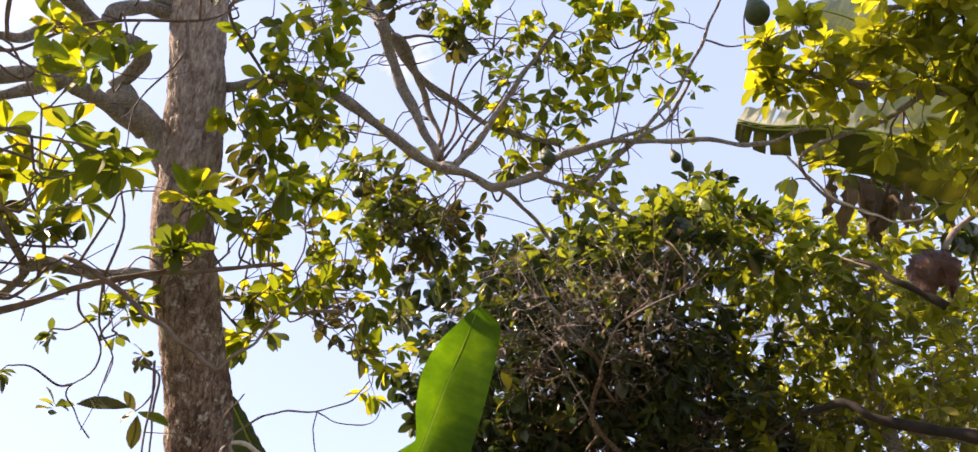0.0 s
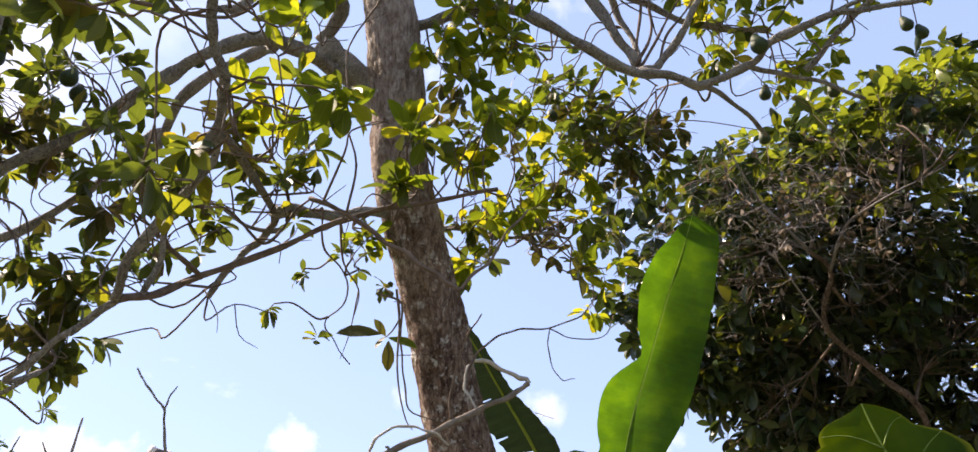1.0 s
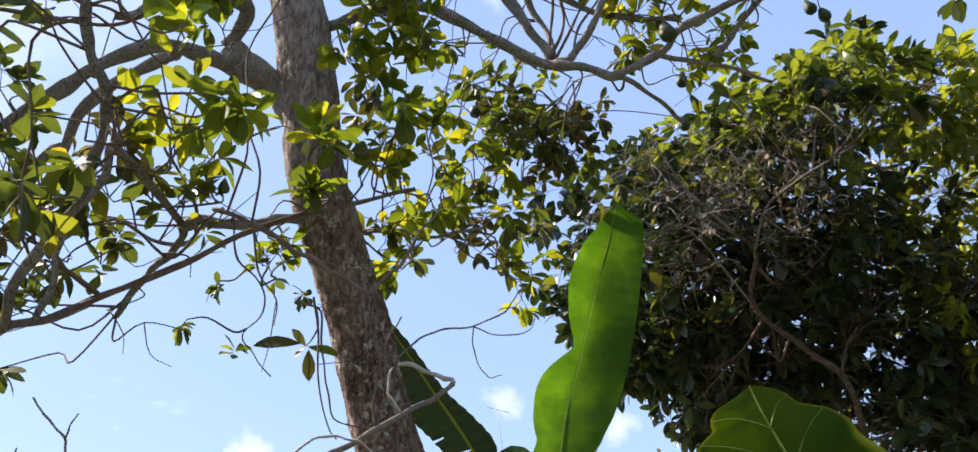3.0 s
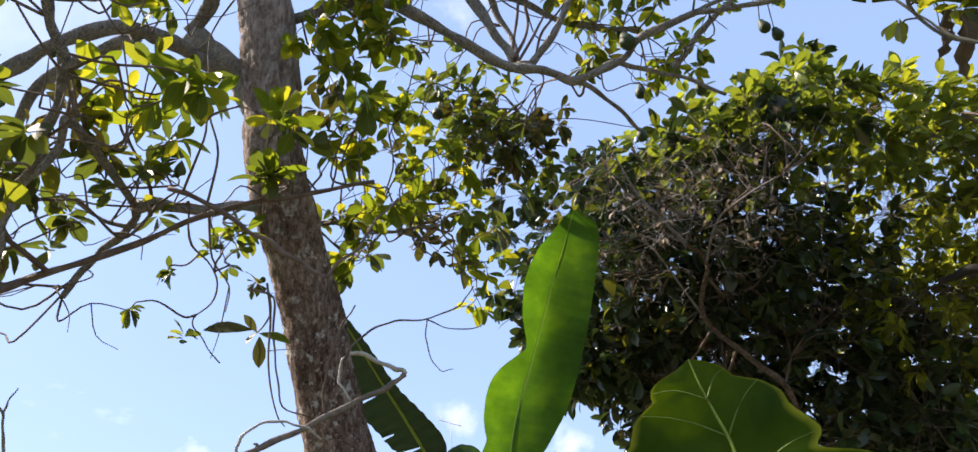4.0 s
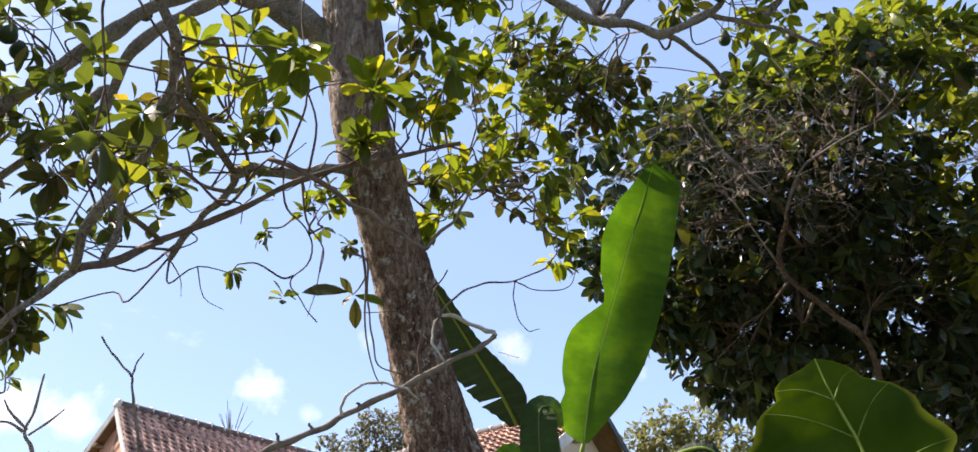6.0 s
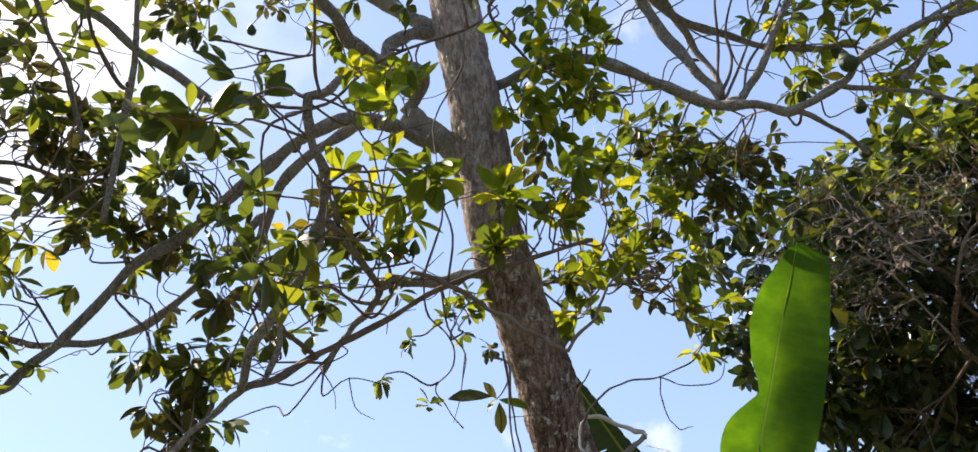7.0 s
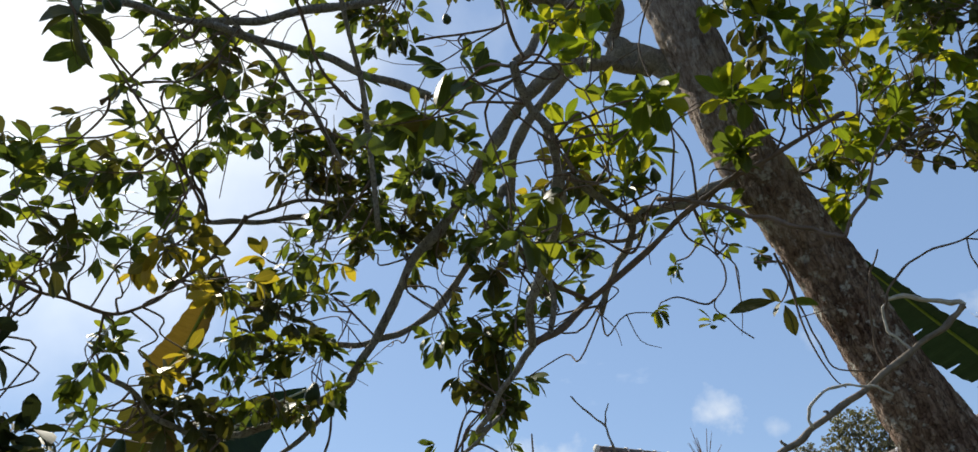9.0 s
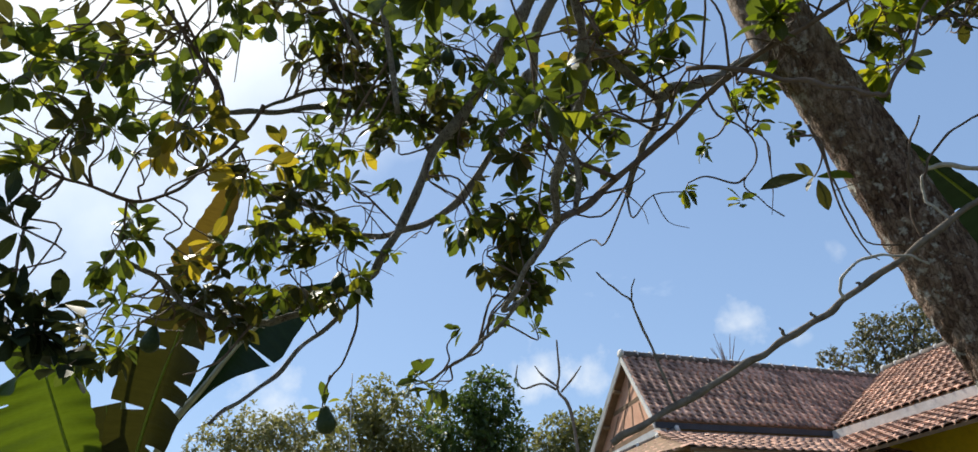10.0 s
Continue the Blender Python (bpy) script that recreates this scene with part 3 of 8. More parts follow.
class Twigs:
    """Fine twigs of one plant, joined."""

    def __init__(self):
        self.v, self.f = [], []

    def add(self, pts, r0, r1, sides=4, per=4):
        path = spline(pts, per)
        v, f = tube(path, np.linspace(r0, r1, len(path)), sides)
        b = len(self.v)
        self.v.extend(v)
        self.f.extend([tuple(i + b for i in q) for q in f])

    def build(self, parent, material, name="brushwood", label=""):
        if self.v:
            off = np.array(parent.location)
            tagged(mesh_ob(name, [np.array(q) - off for q in self.v], self.f, material, parent, label), kind="stuff")


def grow_clumps(fol, twigs, rows, anchors, rnd, reach=0.65, count=(6, 10), hang=0.5, more=1.0, wide=1.0):
    """Rows of x, y, z, radius, tufts, leaf length: tufts of leaves on twigs that spring from the nearest wood."""
    arr = np.array(anchors) if len(anchors) else None
    for x, y, z, r, n, size in rows:
        c = np.array((x, y, z))
        n, r = (n, r) if n == 1 else (n * more, r * wide)
        hub, stem = c, None
        if arr is not None:
            dist = np.linalg.norm(arr - c, axis=1)
            order = np.argsort(dist)[:5]
            j = order[rnd.randrange(len(order))]
            if dist[j] < reach:
                q = arr[j]
                g = dist[j]
                jit = [np.array([rnd.gauss(0, 1), rnd.gauss(0, 1), rnd.gauss(-0.2, 1)]) * g * 0.12 for _ in range(2)]
                stem = [q, q * 0.66 + c * 0.34 + jit[0], q * 0.33 + c * 0.67 + jit[1], c]
                if n > 1 or g > 0.05:
                    twigs.add(stem, 0.0035 + 0.0012 * math.sqrt(n), 0.0028, 5, 4)
        for i in range(int(n)):
            d = np.array([rnd.gauss(0, 1) for _ in range(3)])
            d = d / (np.linalg.norm(d) + 1e-9) * r * rnd.uniform(0.2, 1.15) ** 0.6 if n > 1 else d * r * 0.15
            p = c + d
            axis = d / (np.linalg.norm(d) + 1e-9) + np.array([0, 0, 0.35])
            if n > 1:
                root = hub
                if stem is not None and i % 3:
                    root = stem[1 + i % 2]
                    if np.linalg.norm(root - p) > 2.2 * r + 0.1:
                        root = hub
                g = np.linalg.norm(p - root)
                mid = (p + root) / 2 + np.array([rnd.gauss(0, 1), rnd.gauss(0, 1), rnd.gauss(-0.4, 1)]) * g * 0.16
                twigs.add([root, mid, p], 0.003, 0.0018, 4, 3)
                axis = (p - mid) / (np.linalg.norm(p - mid) + 1e-9) + np.array([0, 0, 0.2])
            fol.tuft(p, axis, rnd, rnd.randint(*count), size, hang=hang)


# ---- ground ----
GN = 48
gv, gf = [], []
for i in range(GN + 1):
    for j in range(GN + 1):
        a, b = (i / GN * 2 - 1), (j / GN * 2 - 1)
        gx, gy = math.copysign(abs(a) ** 2.4, a) * 900, math.copysign(abs(b) ** 2.4, b) * 900
        gz = 0.05 * noise.noise(Vector((gx * 0.6, gy * 0.6, 0))) if abs(gx) < 60 and abs(gy) < 60 else 0
        gv.append((gx, gy, gz))
for i in range(GN):
    for j in range(GN):
        a = i * (GN + 1) + j
        gf.append((a, a + GN + 1, a + GN + 2, a + 1))
tagged(mesh_ob("ground", gv, gf, GROUND), "bare garden soil with patchy grass", "ground", kind="structure")

# ---- leaning avocado tree ----
avocado = thing("avocado_tree", "tall leaning avocado tree with pale flaking bark and hanging fruit", "tree", at=(0, 0, 0))
TRUNK = [(-0.397, 3.163, -0.15), (-0.825, 2.917, 1.801), (-0.885, 2.874, 2.188), (-0.958, 2.781, 2.579), (-1.032, 2.602, 3.17), (-1.094, 2.342, 3.732), (-1.11, 2.249, 4.266), (-1.15, 2.092, 5.103), (-1.178, 2.048, 5.782), (-1.241, 1.823, 6.663), (-1.306, 1.61, 7.375), (-1.332, 1.399, 8.064)]
tp = spline(TRUNK, 46)
tr_ = np.interp(np.linspace(0, 1, len(tp)), np.linspace(0, 1, 12), [0.221, 0.163, 0.137, 0.134, 0.128, 0.123, 0.132, 0.135, 0.13, 0.122, 0.103, 0.084])
# hollow under the fork and the long old scar below it
DENTS = [((-1.084, 2.339, 3.384), 0.05, 0.10, 0.05), ((-1.045, 2.405, 3.235), 0.025, 0.16, 0.028), ((-1.03, 2.49, 3.060), 0.02, 0.16, 0.025), ((-1.02, 2.59, 2.875), 0.018, 0.16, 0.02)]
TS = 72
tv, tf = tube(tp, tr_, TS, 0.10, 4.5, 3.0)
for i, q in enumerate(tv):
    c = tp[i // TS]
    d = q - c
    k = noise.noise(Vector((q[0] * 26, q[1] * 26, q[2] * 3.5))) * 0.005 + noise.noise(Vector((q[0] * 9, q[1] * 9, q[2] * 7))) * 0.006
    warp = noise.noise(Vector((q[0] * 7, q[1] * 7, q[2] * 5))) * 0.5
    near = noise.voronoi(Vector((q[0] * 34 + warp, q[1] * 34, q[2] * 9 + warp)))[0]
    k -= 0.0055 * max(0.0, 1 - (near[1] - near[0]) / 0.22)
    k += 0.004 * noise.cell(Vector((q[0] * 34, q[1] * 34, q[2] * 9)))
    for at, rh, rv, deep in DENTS:
        e = (q - np.array(at)) / np.array((rh, rh, rv))
        k -= deep * math.exp(-float(e @ e))
    tv[i] = q + d / np.linalg.norm(d) * k
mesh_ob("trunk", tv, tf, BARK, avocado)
limb(avocado, "limb", [(-1.187, 2.022, 5.982), (-0.932, 2.075, 5.782), (-0.661, 2.090, 5.590), (-0.478, 2.143, 5.406), (-0.342, 2.200, 5.202), (-0.232, 2.211, 4.957), (-0.203, 2.321, 4.812), (-0.116, 2.425, 4.597), (-0.045, 2.499, 4.391), (0.018, 2.542, 4.231)], 0.052, 0.028)
limb(avocado, "limb", [(-1.195, 2.308, 4.649), (-0.987, 2.229, 4.518), (-0.768, 2.172, 4.466), (-0.547, 2.187, 4.433), (-0.354, 2.272, 4.344), (-0.207, 2.357, 4.247), (-0.072, 2.452, 4.154), (0.035, 2.483, 4.118), (0.157, 2.506, 4.084), (0.251, 2.546, 4.027), (0.369, 2.528, 4.028), (0.509, 2.538, 4.076), (0.620, 2.461, 4.127), (0.884, 2.417, 4.161)], 0.037, 0.020)
limb(avocado, "branch", [(0.884, 2.417, 4.161), (1.044, 2.382, 4.204), (1.191, 2.279, 4.303), (1.307, 2.140, 4.431), (1.391, 2.025, 4.542), (1.459, 1.921, 4.643)], 0.014, 0.007)
limb(avocado, "branch", [(0.884, 2.417, 4.161), (1.056, 2.396, 4.114), (1.257, 2.322, 4.016), (1.415, 2.258, 3.911), (1.513, 2.182, 3.845), (1.626, 2.115, 3.830), (1.723, 2.044, 3.822)], 0.017, 0.010)
limb(avocado, "branch", [(0.035, 2.483, 4.118), (0.040, 2.518, 4.152), (0.205, 2.576, 4.112), (0.376, 2.691, 4.084), (0.491, 2.842, 4.045), (0.578, 2.980, 4.015)], 0.022, 0.012)
limb(avocado, "branch", [(0.494, 2.543, 4.074), (0.643, 2.639, 4.084), (0.802, 2.703, 4.042), (0.989, 2.783, 3.955)], 0.016, 0.01)
limb(avocado, "branch", [(0.792, 2.772, 4.197), (0.925, 2.673, 4.256), (1.070, 2.560, 4.313), (1.224, 2.492, 4.382), (1.347, 2.371, 4.500), (1.265, 2.191, 4.384)], 0.02, 0.008)
limb(avocado, "branch", [(0.032, 2.494, 4.135), (0.119, 2.498, 4.169), (0.252, 2.435, 4.292), (0.398, 2.355, 4.485), (0.533, 2.294, 4.644), (0.679, 2.217, 4.802)], 0.026, 0.014)
limb(avocado, "branch", [(-0.313, 2.166, 5.106), (-0.164, 2.321, 4.940), (-0.081, 2.454, 4.836), (0.101, 2.570, 4.729), (0.304, 2.671, 4.616), (0.496, 2.712, 4.545), (0.681, 2.733, 4.479)], 0.032, 0.016)
limb(avocado, "branch", [(-0.216, 2.271, 4.878), (-0.143, 2.286, 4.904), (-0.067, 2.483, 4.811), (-0.015, 2.601, 4.707), (0.029, 2.647, 4.524), (0.031, 2.586, 4.301)], 0.03, 0.016)
limb(avocado, "twig", [(-0.015, 2.601, 4.707), (-0.021, 2.679, 4.771), (0.038, 2.783, 4.670), (0.039, 2.719, 4.451)], 0.012, 0.006)
limb(avocado, "twig", [(0.013, 2.532, 4.285), (0.068, 2.538, 4.488), (0.136, 2.459, 4.823), (0.204, 2.436, 4.966), (0.319, 2.398, 5.109)], 0.011, 0.005)
limb(avocado, "twig", [(0.018, 2.542, 4.231), (0.043, 2.530, 4.214), (0.174, 2.553, 4.466), (0.318, 2.561, 4.717), (0.494, 2.561, 4.956)], 0.011, 0.005)
limb(avocado, "twig", [(0.017, 2.520, 4.225), (0.116, 2.489, 4.394), (0.133, 2.464, 4.554), (0.208, 2.402, 4.735), (0.356, 2.360, 4.881), (0.455, 2.347, 5.003)], 0.01, 0.005)
limb(avocado, "twig", [(0.119, 2.498, 4.169), (0.113, 2.532, 4.207), (0.187, 2.514, 4.362), (0.317, 2.484, 4.515), (0.431, 2.439, 4.673)], 0.01, 0.005)
limb(avocado, "twig", [(-0.122, 2.281, 4.908), (-0.001, 2.306, 4.951), (0.093, 2.312, 4.943), (0.182, 2.368, 5.020)], 0.012, 0.006)
limb(avocado, "twig", [(-0.225, 2.200, 4.965), (-0.122, 2.177, 5.046), (-0.039, 2.214, 5.141), (0.048, 2.212, 5.141)], 0.012, 0.006)
limb(avocado, "twig", [(-0.661, 2.090, 5.590), (-0.541, 1.900, 5.652), (-0.377, 2.030, 5.597), (-0.174, 2.149, 5.539), (-0.107, 2.227, 5.492), (-0.083, 2.254, 5.356)], 0.014, 0.007)
limb(avocado, "branch", [(-1.116, 2.527, 3.477), (-0.980, 2.561, 3.508), (-0.868, 2.653, 3.522), (-0.748, 2.743, 3.532), (-0.619, 2.814, 3.561), (-0.482, 2.876, 3.593)], 0.018, 0.008)
limb(avocado, "twig", [(0.330, 2.660, 4.092), (0.296, 2.710, 4.075), (0.240, 2.646, 4.151), (0.126, 2.862, 4.369), (-0.017, 3.149, 4.505), (-0.183, 3.465, 4.597), (-0.357, 3.655, 4.668)], 0.008, 0.003)
limb(avocado, "twig", [(-0.149, 2.345, 4.921), (-0.163, 2.427, 5.013), (0.047, 2.407, 5.029), (0.290, 2.400, 5.020), (0.533, 2.385, 5.000)], 0.008, 0.003)
limb(avocado, "twig", [(-0.141, 2.357, 4.911), (-0.147, 2.442, 5.002), (-0.007, 2.612, 4.874), (0.160, 2.725, 4.775), (0.368, 2.764, 4.720)], 0.008, 0.003)
limb(avocado, "twig", [(0.884, 2.417, 4.161), (0.883, 2.439, 4.212), (1.019, 2.307, 4.552), (1.140, 2.203, 4.717), (1.199, 2.093, 4.771)], 0.008, 0.003)
limb(avocado, "twig", [(1.345, 2.088, 4.481), (1.414, 2.080, 4.423), (1.519, 2.063, 4.380), (1.644, 2.012, 4.346)], 0.007, 0.003)
limb(avocado, "limb", [(-1.275, 2.073, 5.638), (-1.475, 2.018, 5.723), (-1.610, 1.930, 5.779), (-1.703, 1.849, 5.843), (-1.771, 1.802, 6.303), (-1.873, 1.713, 6.755), (-2.050, 1.554, 7.192)], 0.075, 0.04, PALE_BARK)
limb(avocado, "limb", [(-1.594, 1.942, 5.779), (-1.563, 1.844, 6.013), (-1.508, 1.734, 6.306), (-1.434, 1.671, 6.795), (-1.302, 1.770, 6.857)], 0.07, 0.05, PALE_BARK)
limb(avocado, "limb", [(-1.221, 2.177, 5.039), (-1.348, 2.078, 5.061), (-1.443, 1.965, 5.097), (-1.502, 1.832, 5.092), (-1.638, 1.716, 5.160), (-1.761, 1.636, 5.206)], 0.05, 0.045, PALE_BARK)
limb(avocado, "limb", [(-1.215, 2.181, 5.039), (-1.376, 2.043, 4.948), (-1.453, 1.958, 4.782), (-1.538, 1.953, 4.681), (-1.609, 1.906, 4.612), (-1.724, 1.841, 4.460), (-1.798, 1.782, 4.389)], 0.05, 0.022)
limb(avocado, "limb", [(-1.423, 2.079, 4.371), (-1.275, 1.983, 4.448), (-1.397, 1.775, 4.414), (-1.433, 1.595, 4.388), (-1.428, 1.423, 4.369), (-1.446, 1.223, 4.346), (-1.481, 0.979, 4.321), (-1.520, 0.730, 4.277), (-1.580, 0.507, 4.191), (-1.646, 0.341, 4.130), (-1.729, 0.135, 4.048), (-1.764, -0.032, 3.977), (-1.778, -0.191, 3.908), (-1.833, -0.372, 3.855)], 0.045, 0.012)
limb(avocado, "limb", [(-1.558, 0.534, 4.197), (-1.658, 0.572, 4.186), (-1.761, 0.558, 4.185), (-1.901, 0.401, 4.127), (-1.986, 0.220, 4.032), (-2.031, 0.034, 3.952), (-2.093, -0.091, 3.905), (-2.147, -0.248, 3.855)], 0.032, 0.024)
limb(avocado, "limb", [(-1.761, 1.636, 5.206), (-1.844, 1.529, 5.035), (-1.932, 1.392, 4.867), (-2.089, 1.134, 4.635), (-2.224, 0.882, 4.511), (-2.326, 0.683, 4.365), (-2.439, 0.483, 4.324)], 0.032, 0.02)
limb(avocado, "branch", [(-1.922, 1.346, 3.967), (-2.029, 1.097, 4.029), (-2.092, 0.893, 4.075), (-2.180, 0.698, 4.078), (-2.228, 0.512, 4.095), (-2.304, 0.282, 4.079), (-2.354, 0.083, 4.062), (-2.398, -0.097, 4.031), (-2.113, -0.148, 3.887)], 0.024, 0.014)
limb(avocado, "branch", [(-1.439, 1.296, 4.355), (-1.714, 1.289, 4.542), (-1.673, 1.071, 4.543), (-1.579, 0.827, 4.568), (-1.485, 0.658, 4.552), (-1.399, 0.521, 4.627)], 0.02, 0.012)
limb(avocado, "branch", [(-2.152, 1.252, 3.329), (-1.987, 1.087, 3.633), (-1.836, 0.893, 3.873), (-1.634, 0.658, 4.112), (-1.467, 0.481, 4.262), (-1.374, 0.345, 4.339), (-1.558, 0.534, 4.197)], 0.016, 0.009)
limb(avocado, "branch", [(-2.240, 1.124, 3.662), (-2.198, 0.964, 3.801), (-2.180, 0.845, 3.877), (-2.137, 0.662, 3.991), (-2.138, 0.477, 4.048), (-2.113, 0.322, 4.105), (-1.962, 0.269, 4.058)], 0.014, 0.008)
limb(avocado, "twig", [(-1.932, 1.016, 3.720), (-2.015, 1.040, 3.785), (-2.011, 0.881, 3.871), (-1.923, 0.697, 4.022), (-1.790, 0.488, 4.184), (-1.692, 0.236, 4.299)], 0.012, 0.006)
limb(avocado, "twig", [(-1.702, 1.230, 4.542), (-1.738, 1.225, 4.559), (-1.906, 1.127, 4.629), (-2.006, 0.927, 4.647), (-2.026, 0.819, 4.671)], 0.01, 0.005)
limb(avocado, "twig", [(-2.526, 0.204, 3.714), (-2.446, 0.291, 3.790), (-2.357, 0.443, 3.848), (-2.257, 0.507, 3.931), (-2.137, 0.544, 4.027)], 0.008, 0.004)
limb(avocado, "twig", [(-2.531, 0.210, 3.706), (-2.444, 0.261, 3.797), (-2.310, 0.324, 3.926), (-2.202, 0.378, 4.015), (-2.270, 0.386, 4.086)], 0.008, 0.004)
limb(avocado, "twig", [(-2.452, 0.666, 3.324), (-2.399, 0.523, 3.459), (-2.344, 0.362, 3.580), (-2.262, 0.142, 3.719), (-2.202, 0.025, 3.795), (-2.087, -0.079, 3.909)], 0.009, 0.004)
limb(avocado, "twig", [(-1.913, 1.281, 4.290), (-1.789, 1.402, 4.304), (-1.633, 1.537, 4.317), (-1.558, 1.480, 4.395), (-1.430, 1.486, 4.376)], 0.008, 0.004)
limb(avocado, "twig", [(-1.511, 1.539, 3.983), (-1.481, 1.434, 4.075), (-1.395, 1.287, 4.212), (-1.410, 1.268, 4.341), (-1.441, 1.278, 4.352)], 0.01, 0.005)
limb(avocado, "twig", [(-1.922, 1.346, 3.967), (-1.454, 1.453, 3.803), (-1.216, 1.460, 3.934), (-0.996, 1.508, 3.998), (-0.827, 1.535, 4.038), (-0.705, 1.550, 4.125)], 0.01, 0.005)
limb(avocado, "twig", [(-0.768, 2.172, 4.466), (-0.771, 1.638, 4.233), (-0.687, 1.641, 4.376), (-0.679, 1.539, 4.443), (-0.671, 1.435, 4.506), (-0.582, 1.355, 4.566), (-0.481, 1.256, 4.632)], 0.01, 0.006)
limb(avocado, "stub", [(-1.205, 1.950, 5.956), (-0.975, 1.811, 5.963), (-0.845, 1.696, 6.039)], 0.03, 0.03)
limb(avocado, "limb", [(-1.227, 2.411, 4.155), (-1.274, 2.329, 4.260), (-1.352, 2.194, 4.306), (-1.423, 2.079, 4.371)], 0.105, 0.075, PALE_BARK)
limb(avocado, "limb", [(-1.340, 2.255, 4.256), (-1.422, 2.065, 4.242), (-1.522, 1.937, 4.225), (-1.660, 1.840, 4.193), (-1.833, 1.792, 4.071), (-2.004, 1.773, 3.953), (-2.236, 1.750, 3.755), (-2.203, 1.809, 3.856), (-2.394, 1.769, 3.707), (-2.549, 1.723, 3.577), (-2.760, 1.701, 3.324), (-2.856, 1.649, 3.164), (-2.923, 1.617, 3.035), (-2.997, 1.546, 2.971), (-3.113, 1.404, 2.880), (-3.188, 1.290, 2.827), (-3.213, 1.144, 2.769), (-3.213, 0.962, 2.784), (-3.226, 0.796, 2.866), (-3.185, 0.572, 2.942)], 0.045, 0.012)
limb(avocado, "limb", [(-1.560, 1.910, 4.216), (-1.646, 2.003, 4.312), (-1.850, 2.003, 4.254), (-2.037, 1.985, 4.131), (-2.206, 2.098, 3.961), (-2.365, 2.201, 3.782), (-2.245, 2.105, 4.043), (-2.511, 2.093, 3.722), (-2.714, 1.995, 3.489), (-2.826, 1.876, 3.357), (-2.904, 1.741, 3.273), (-2.978, 1.539, 3.240)], 0.036, 0.018)
limb(avocado, "branch", [(-2.493, 1.740, 3.624), (-2.582, 1.825, 3.713), (-2.603, 1.614, 3.770), (-2.650, 1.430, 3.762), (-2.760, 1.162, 3.712), (-2.830, 0.955, 3.645), (-2.900, 0.815, 3.613), (-2.922, 0.716, 3.620)], 0.022, 0.013)
limb(avocado, "branch", [(-2.620, 1.548, 3.767), (-2.622, 1.554, 3.793), (-2.697, 1.252, 3.816), (-2.752, 1.091, 3.758), (-2.825, 0.953, 3.652)], 0.016, 0.01)
limb(avocado, "branch", [(-2.830, 0.955, 3.645), (-2.788, 0.939, 3.622), (-2.862, 0.874, 3.468), (-2.886, 0.770, 3.295), (-2.884, 0.663, 3.150), (-2.864, 0.512, 3.036), (-2.796, 0.308, 3.007), (-2.707, 0.159, 2.982)], 0.012, 0.007)
limb(avocado, "branch", [(-2.972, 1.553, 3.238), (-2.955, 1.389, 3.299), (-2.957, 1.228, 3.315), (-2.978, 1.079, 3.376)], 0.014, 0.008)
limb(avocado, "branch", [(-2.973, 1.581, 2.980), (-3.023, 1.502, 2.839), (-3.090, 1.376, 2.687), (-3.092, 1.245, 2.525), (-3.082, 1.093, 2.395), (-3.140, 1.002, 2.298)], 0.016, 0.009)
limb(avocado, "twig", [(-2.996, 1.545, 2.916), (-2.968, 1.556, 2.894), (-2.973, 1.559, 2.744), (-3.044, 1.526, 2.612), (-3.089, 1.493, 2.534), (-3.125, 1.488, 2.430)], 0.009, 0.004)
limb(avocado, "twig", [(-2.900, 0.815, 3.613), (-2.813, 0.786, 3.569), (-2.766, 0.730, 3.648), (-2.722, 0.622, 3.734), (-2.645, 0.500, 3.850), (-2.586, 0.418, 3.927)], 0.01, 0.005)
limb(avocado, "twig", [(-3.213, 1.144, 2.769), (-3.164, 1.140, 2.752), (-3.160, 1.023, 2.575), (-3.193, 0.963, 2.535), (-3.221, 0.901, 2.507)], 0.009, 0.004)
limb(avocado, "twig", [(-2.910, 1.723, 3.270), (-2.858, 1.712, 3.268), (-2.866, 1.572, 3.385), (-2.812, 1.403, 3.405), (-2.854, 1.228, 3.467), (-2.865, 1.136, 3.507)], 0.008, 0.004)
limb(avocado, "limb", [(-1.124, 2.509, 3.528), (-1.147, 2.372, 3.487), (-1.222, 2.299, 3.454), (-1.320, 2.215, 3.416), (-1.404, 2.132, 3.376), (-1.480, 2.075, 3.362), (-1.507, 2.054, 3.360)], 0.030, 0.029, PALE_BARK)
limb(avocado, "branch", [(-1.500, 2.064, 3.354), (-1.550, 2.110, 3.297), (-1.647, 2.147, 3.261), (-1.722, 2.148, 3.194), (-1.810, 2.168, 3.079)], 0.021, 0.016)
limb(avocado, "branch", [(-0.663, 2.385, 3.517), (-0.848, 2.314, 3.463), (-1.012, 2.236, 3.405), (-1.158, 2.163, 3.334), (-1.318, 2.083, 3.243), (-1.491, 2.007, 3.111), (-1.616, 1.878, 2.968), (-1.638, 1.687, 2.794), (-1.654, 1.576, 2.715)], 0.011, 0.018)
limb(avocado, "branch", [(-1.662, 1.571, 2.710), (-1.525, 1.466, 2.813), (-1.392, 1.417, 2.917), (-1.271, 1.349, 3.010), (-1.189, 1.263, 3.075), (-1.151, 1.169, 3.135), (-1.130, 1.095, 3.176), (-1.091, 1.009, 3.231)], 0.019, 0.017)
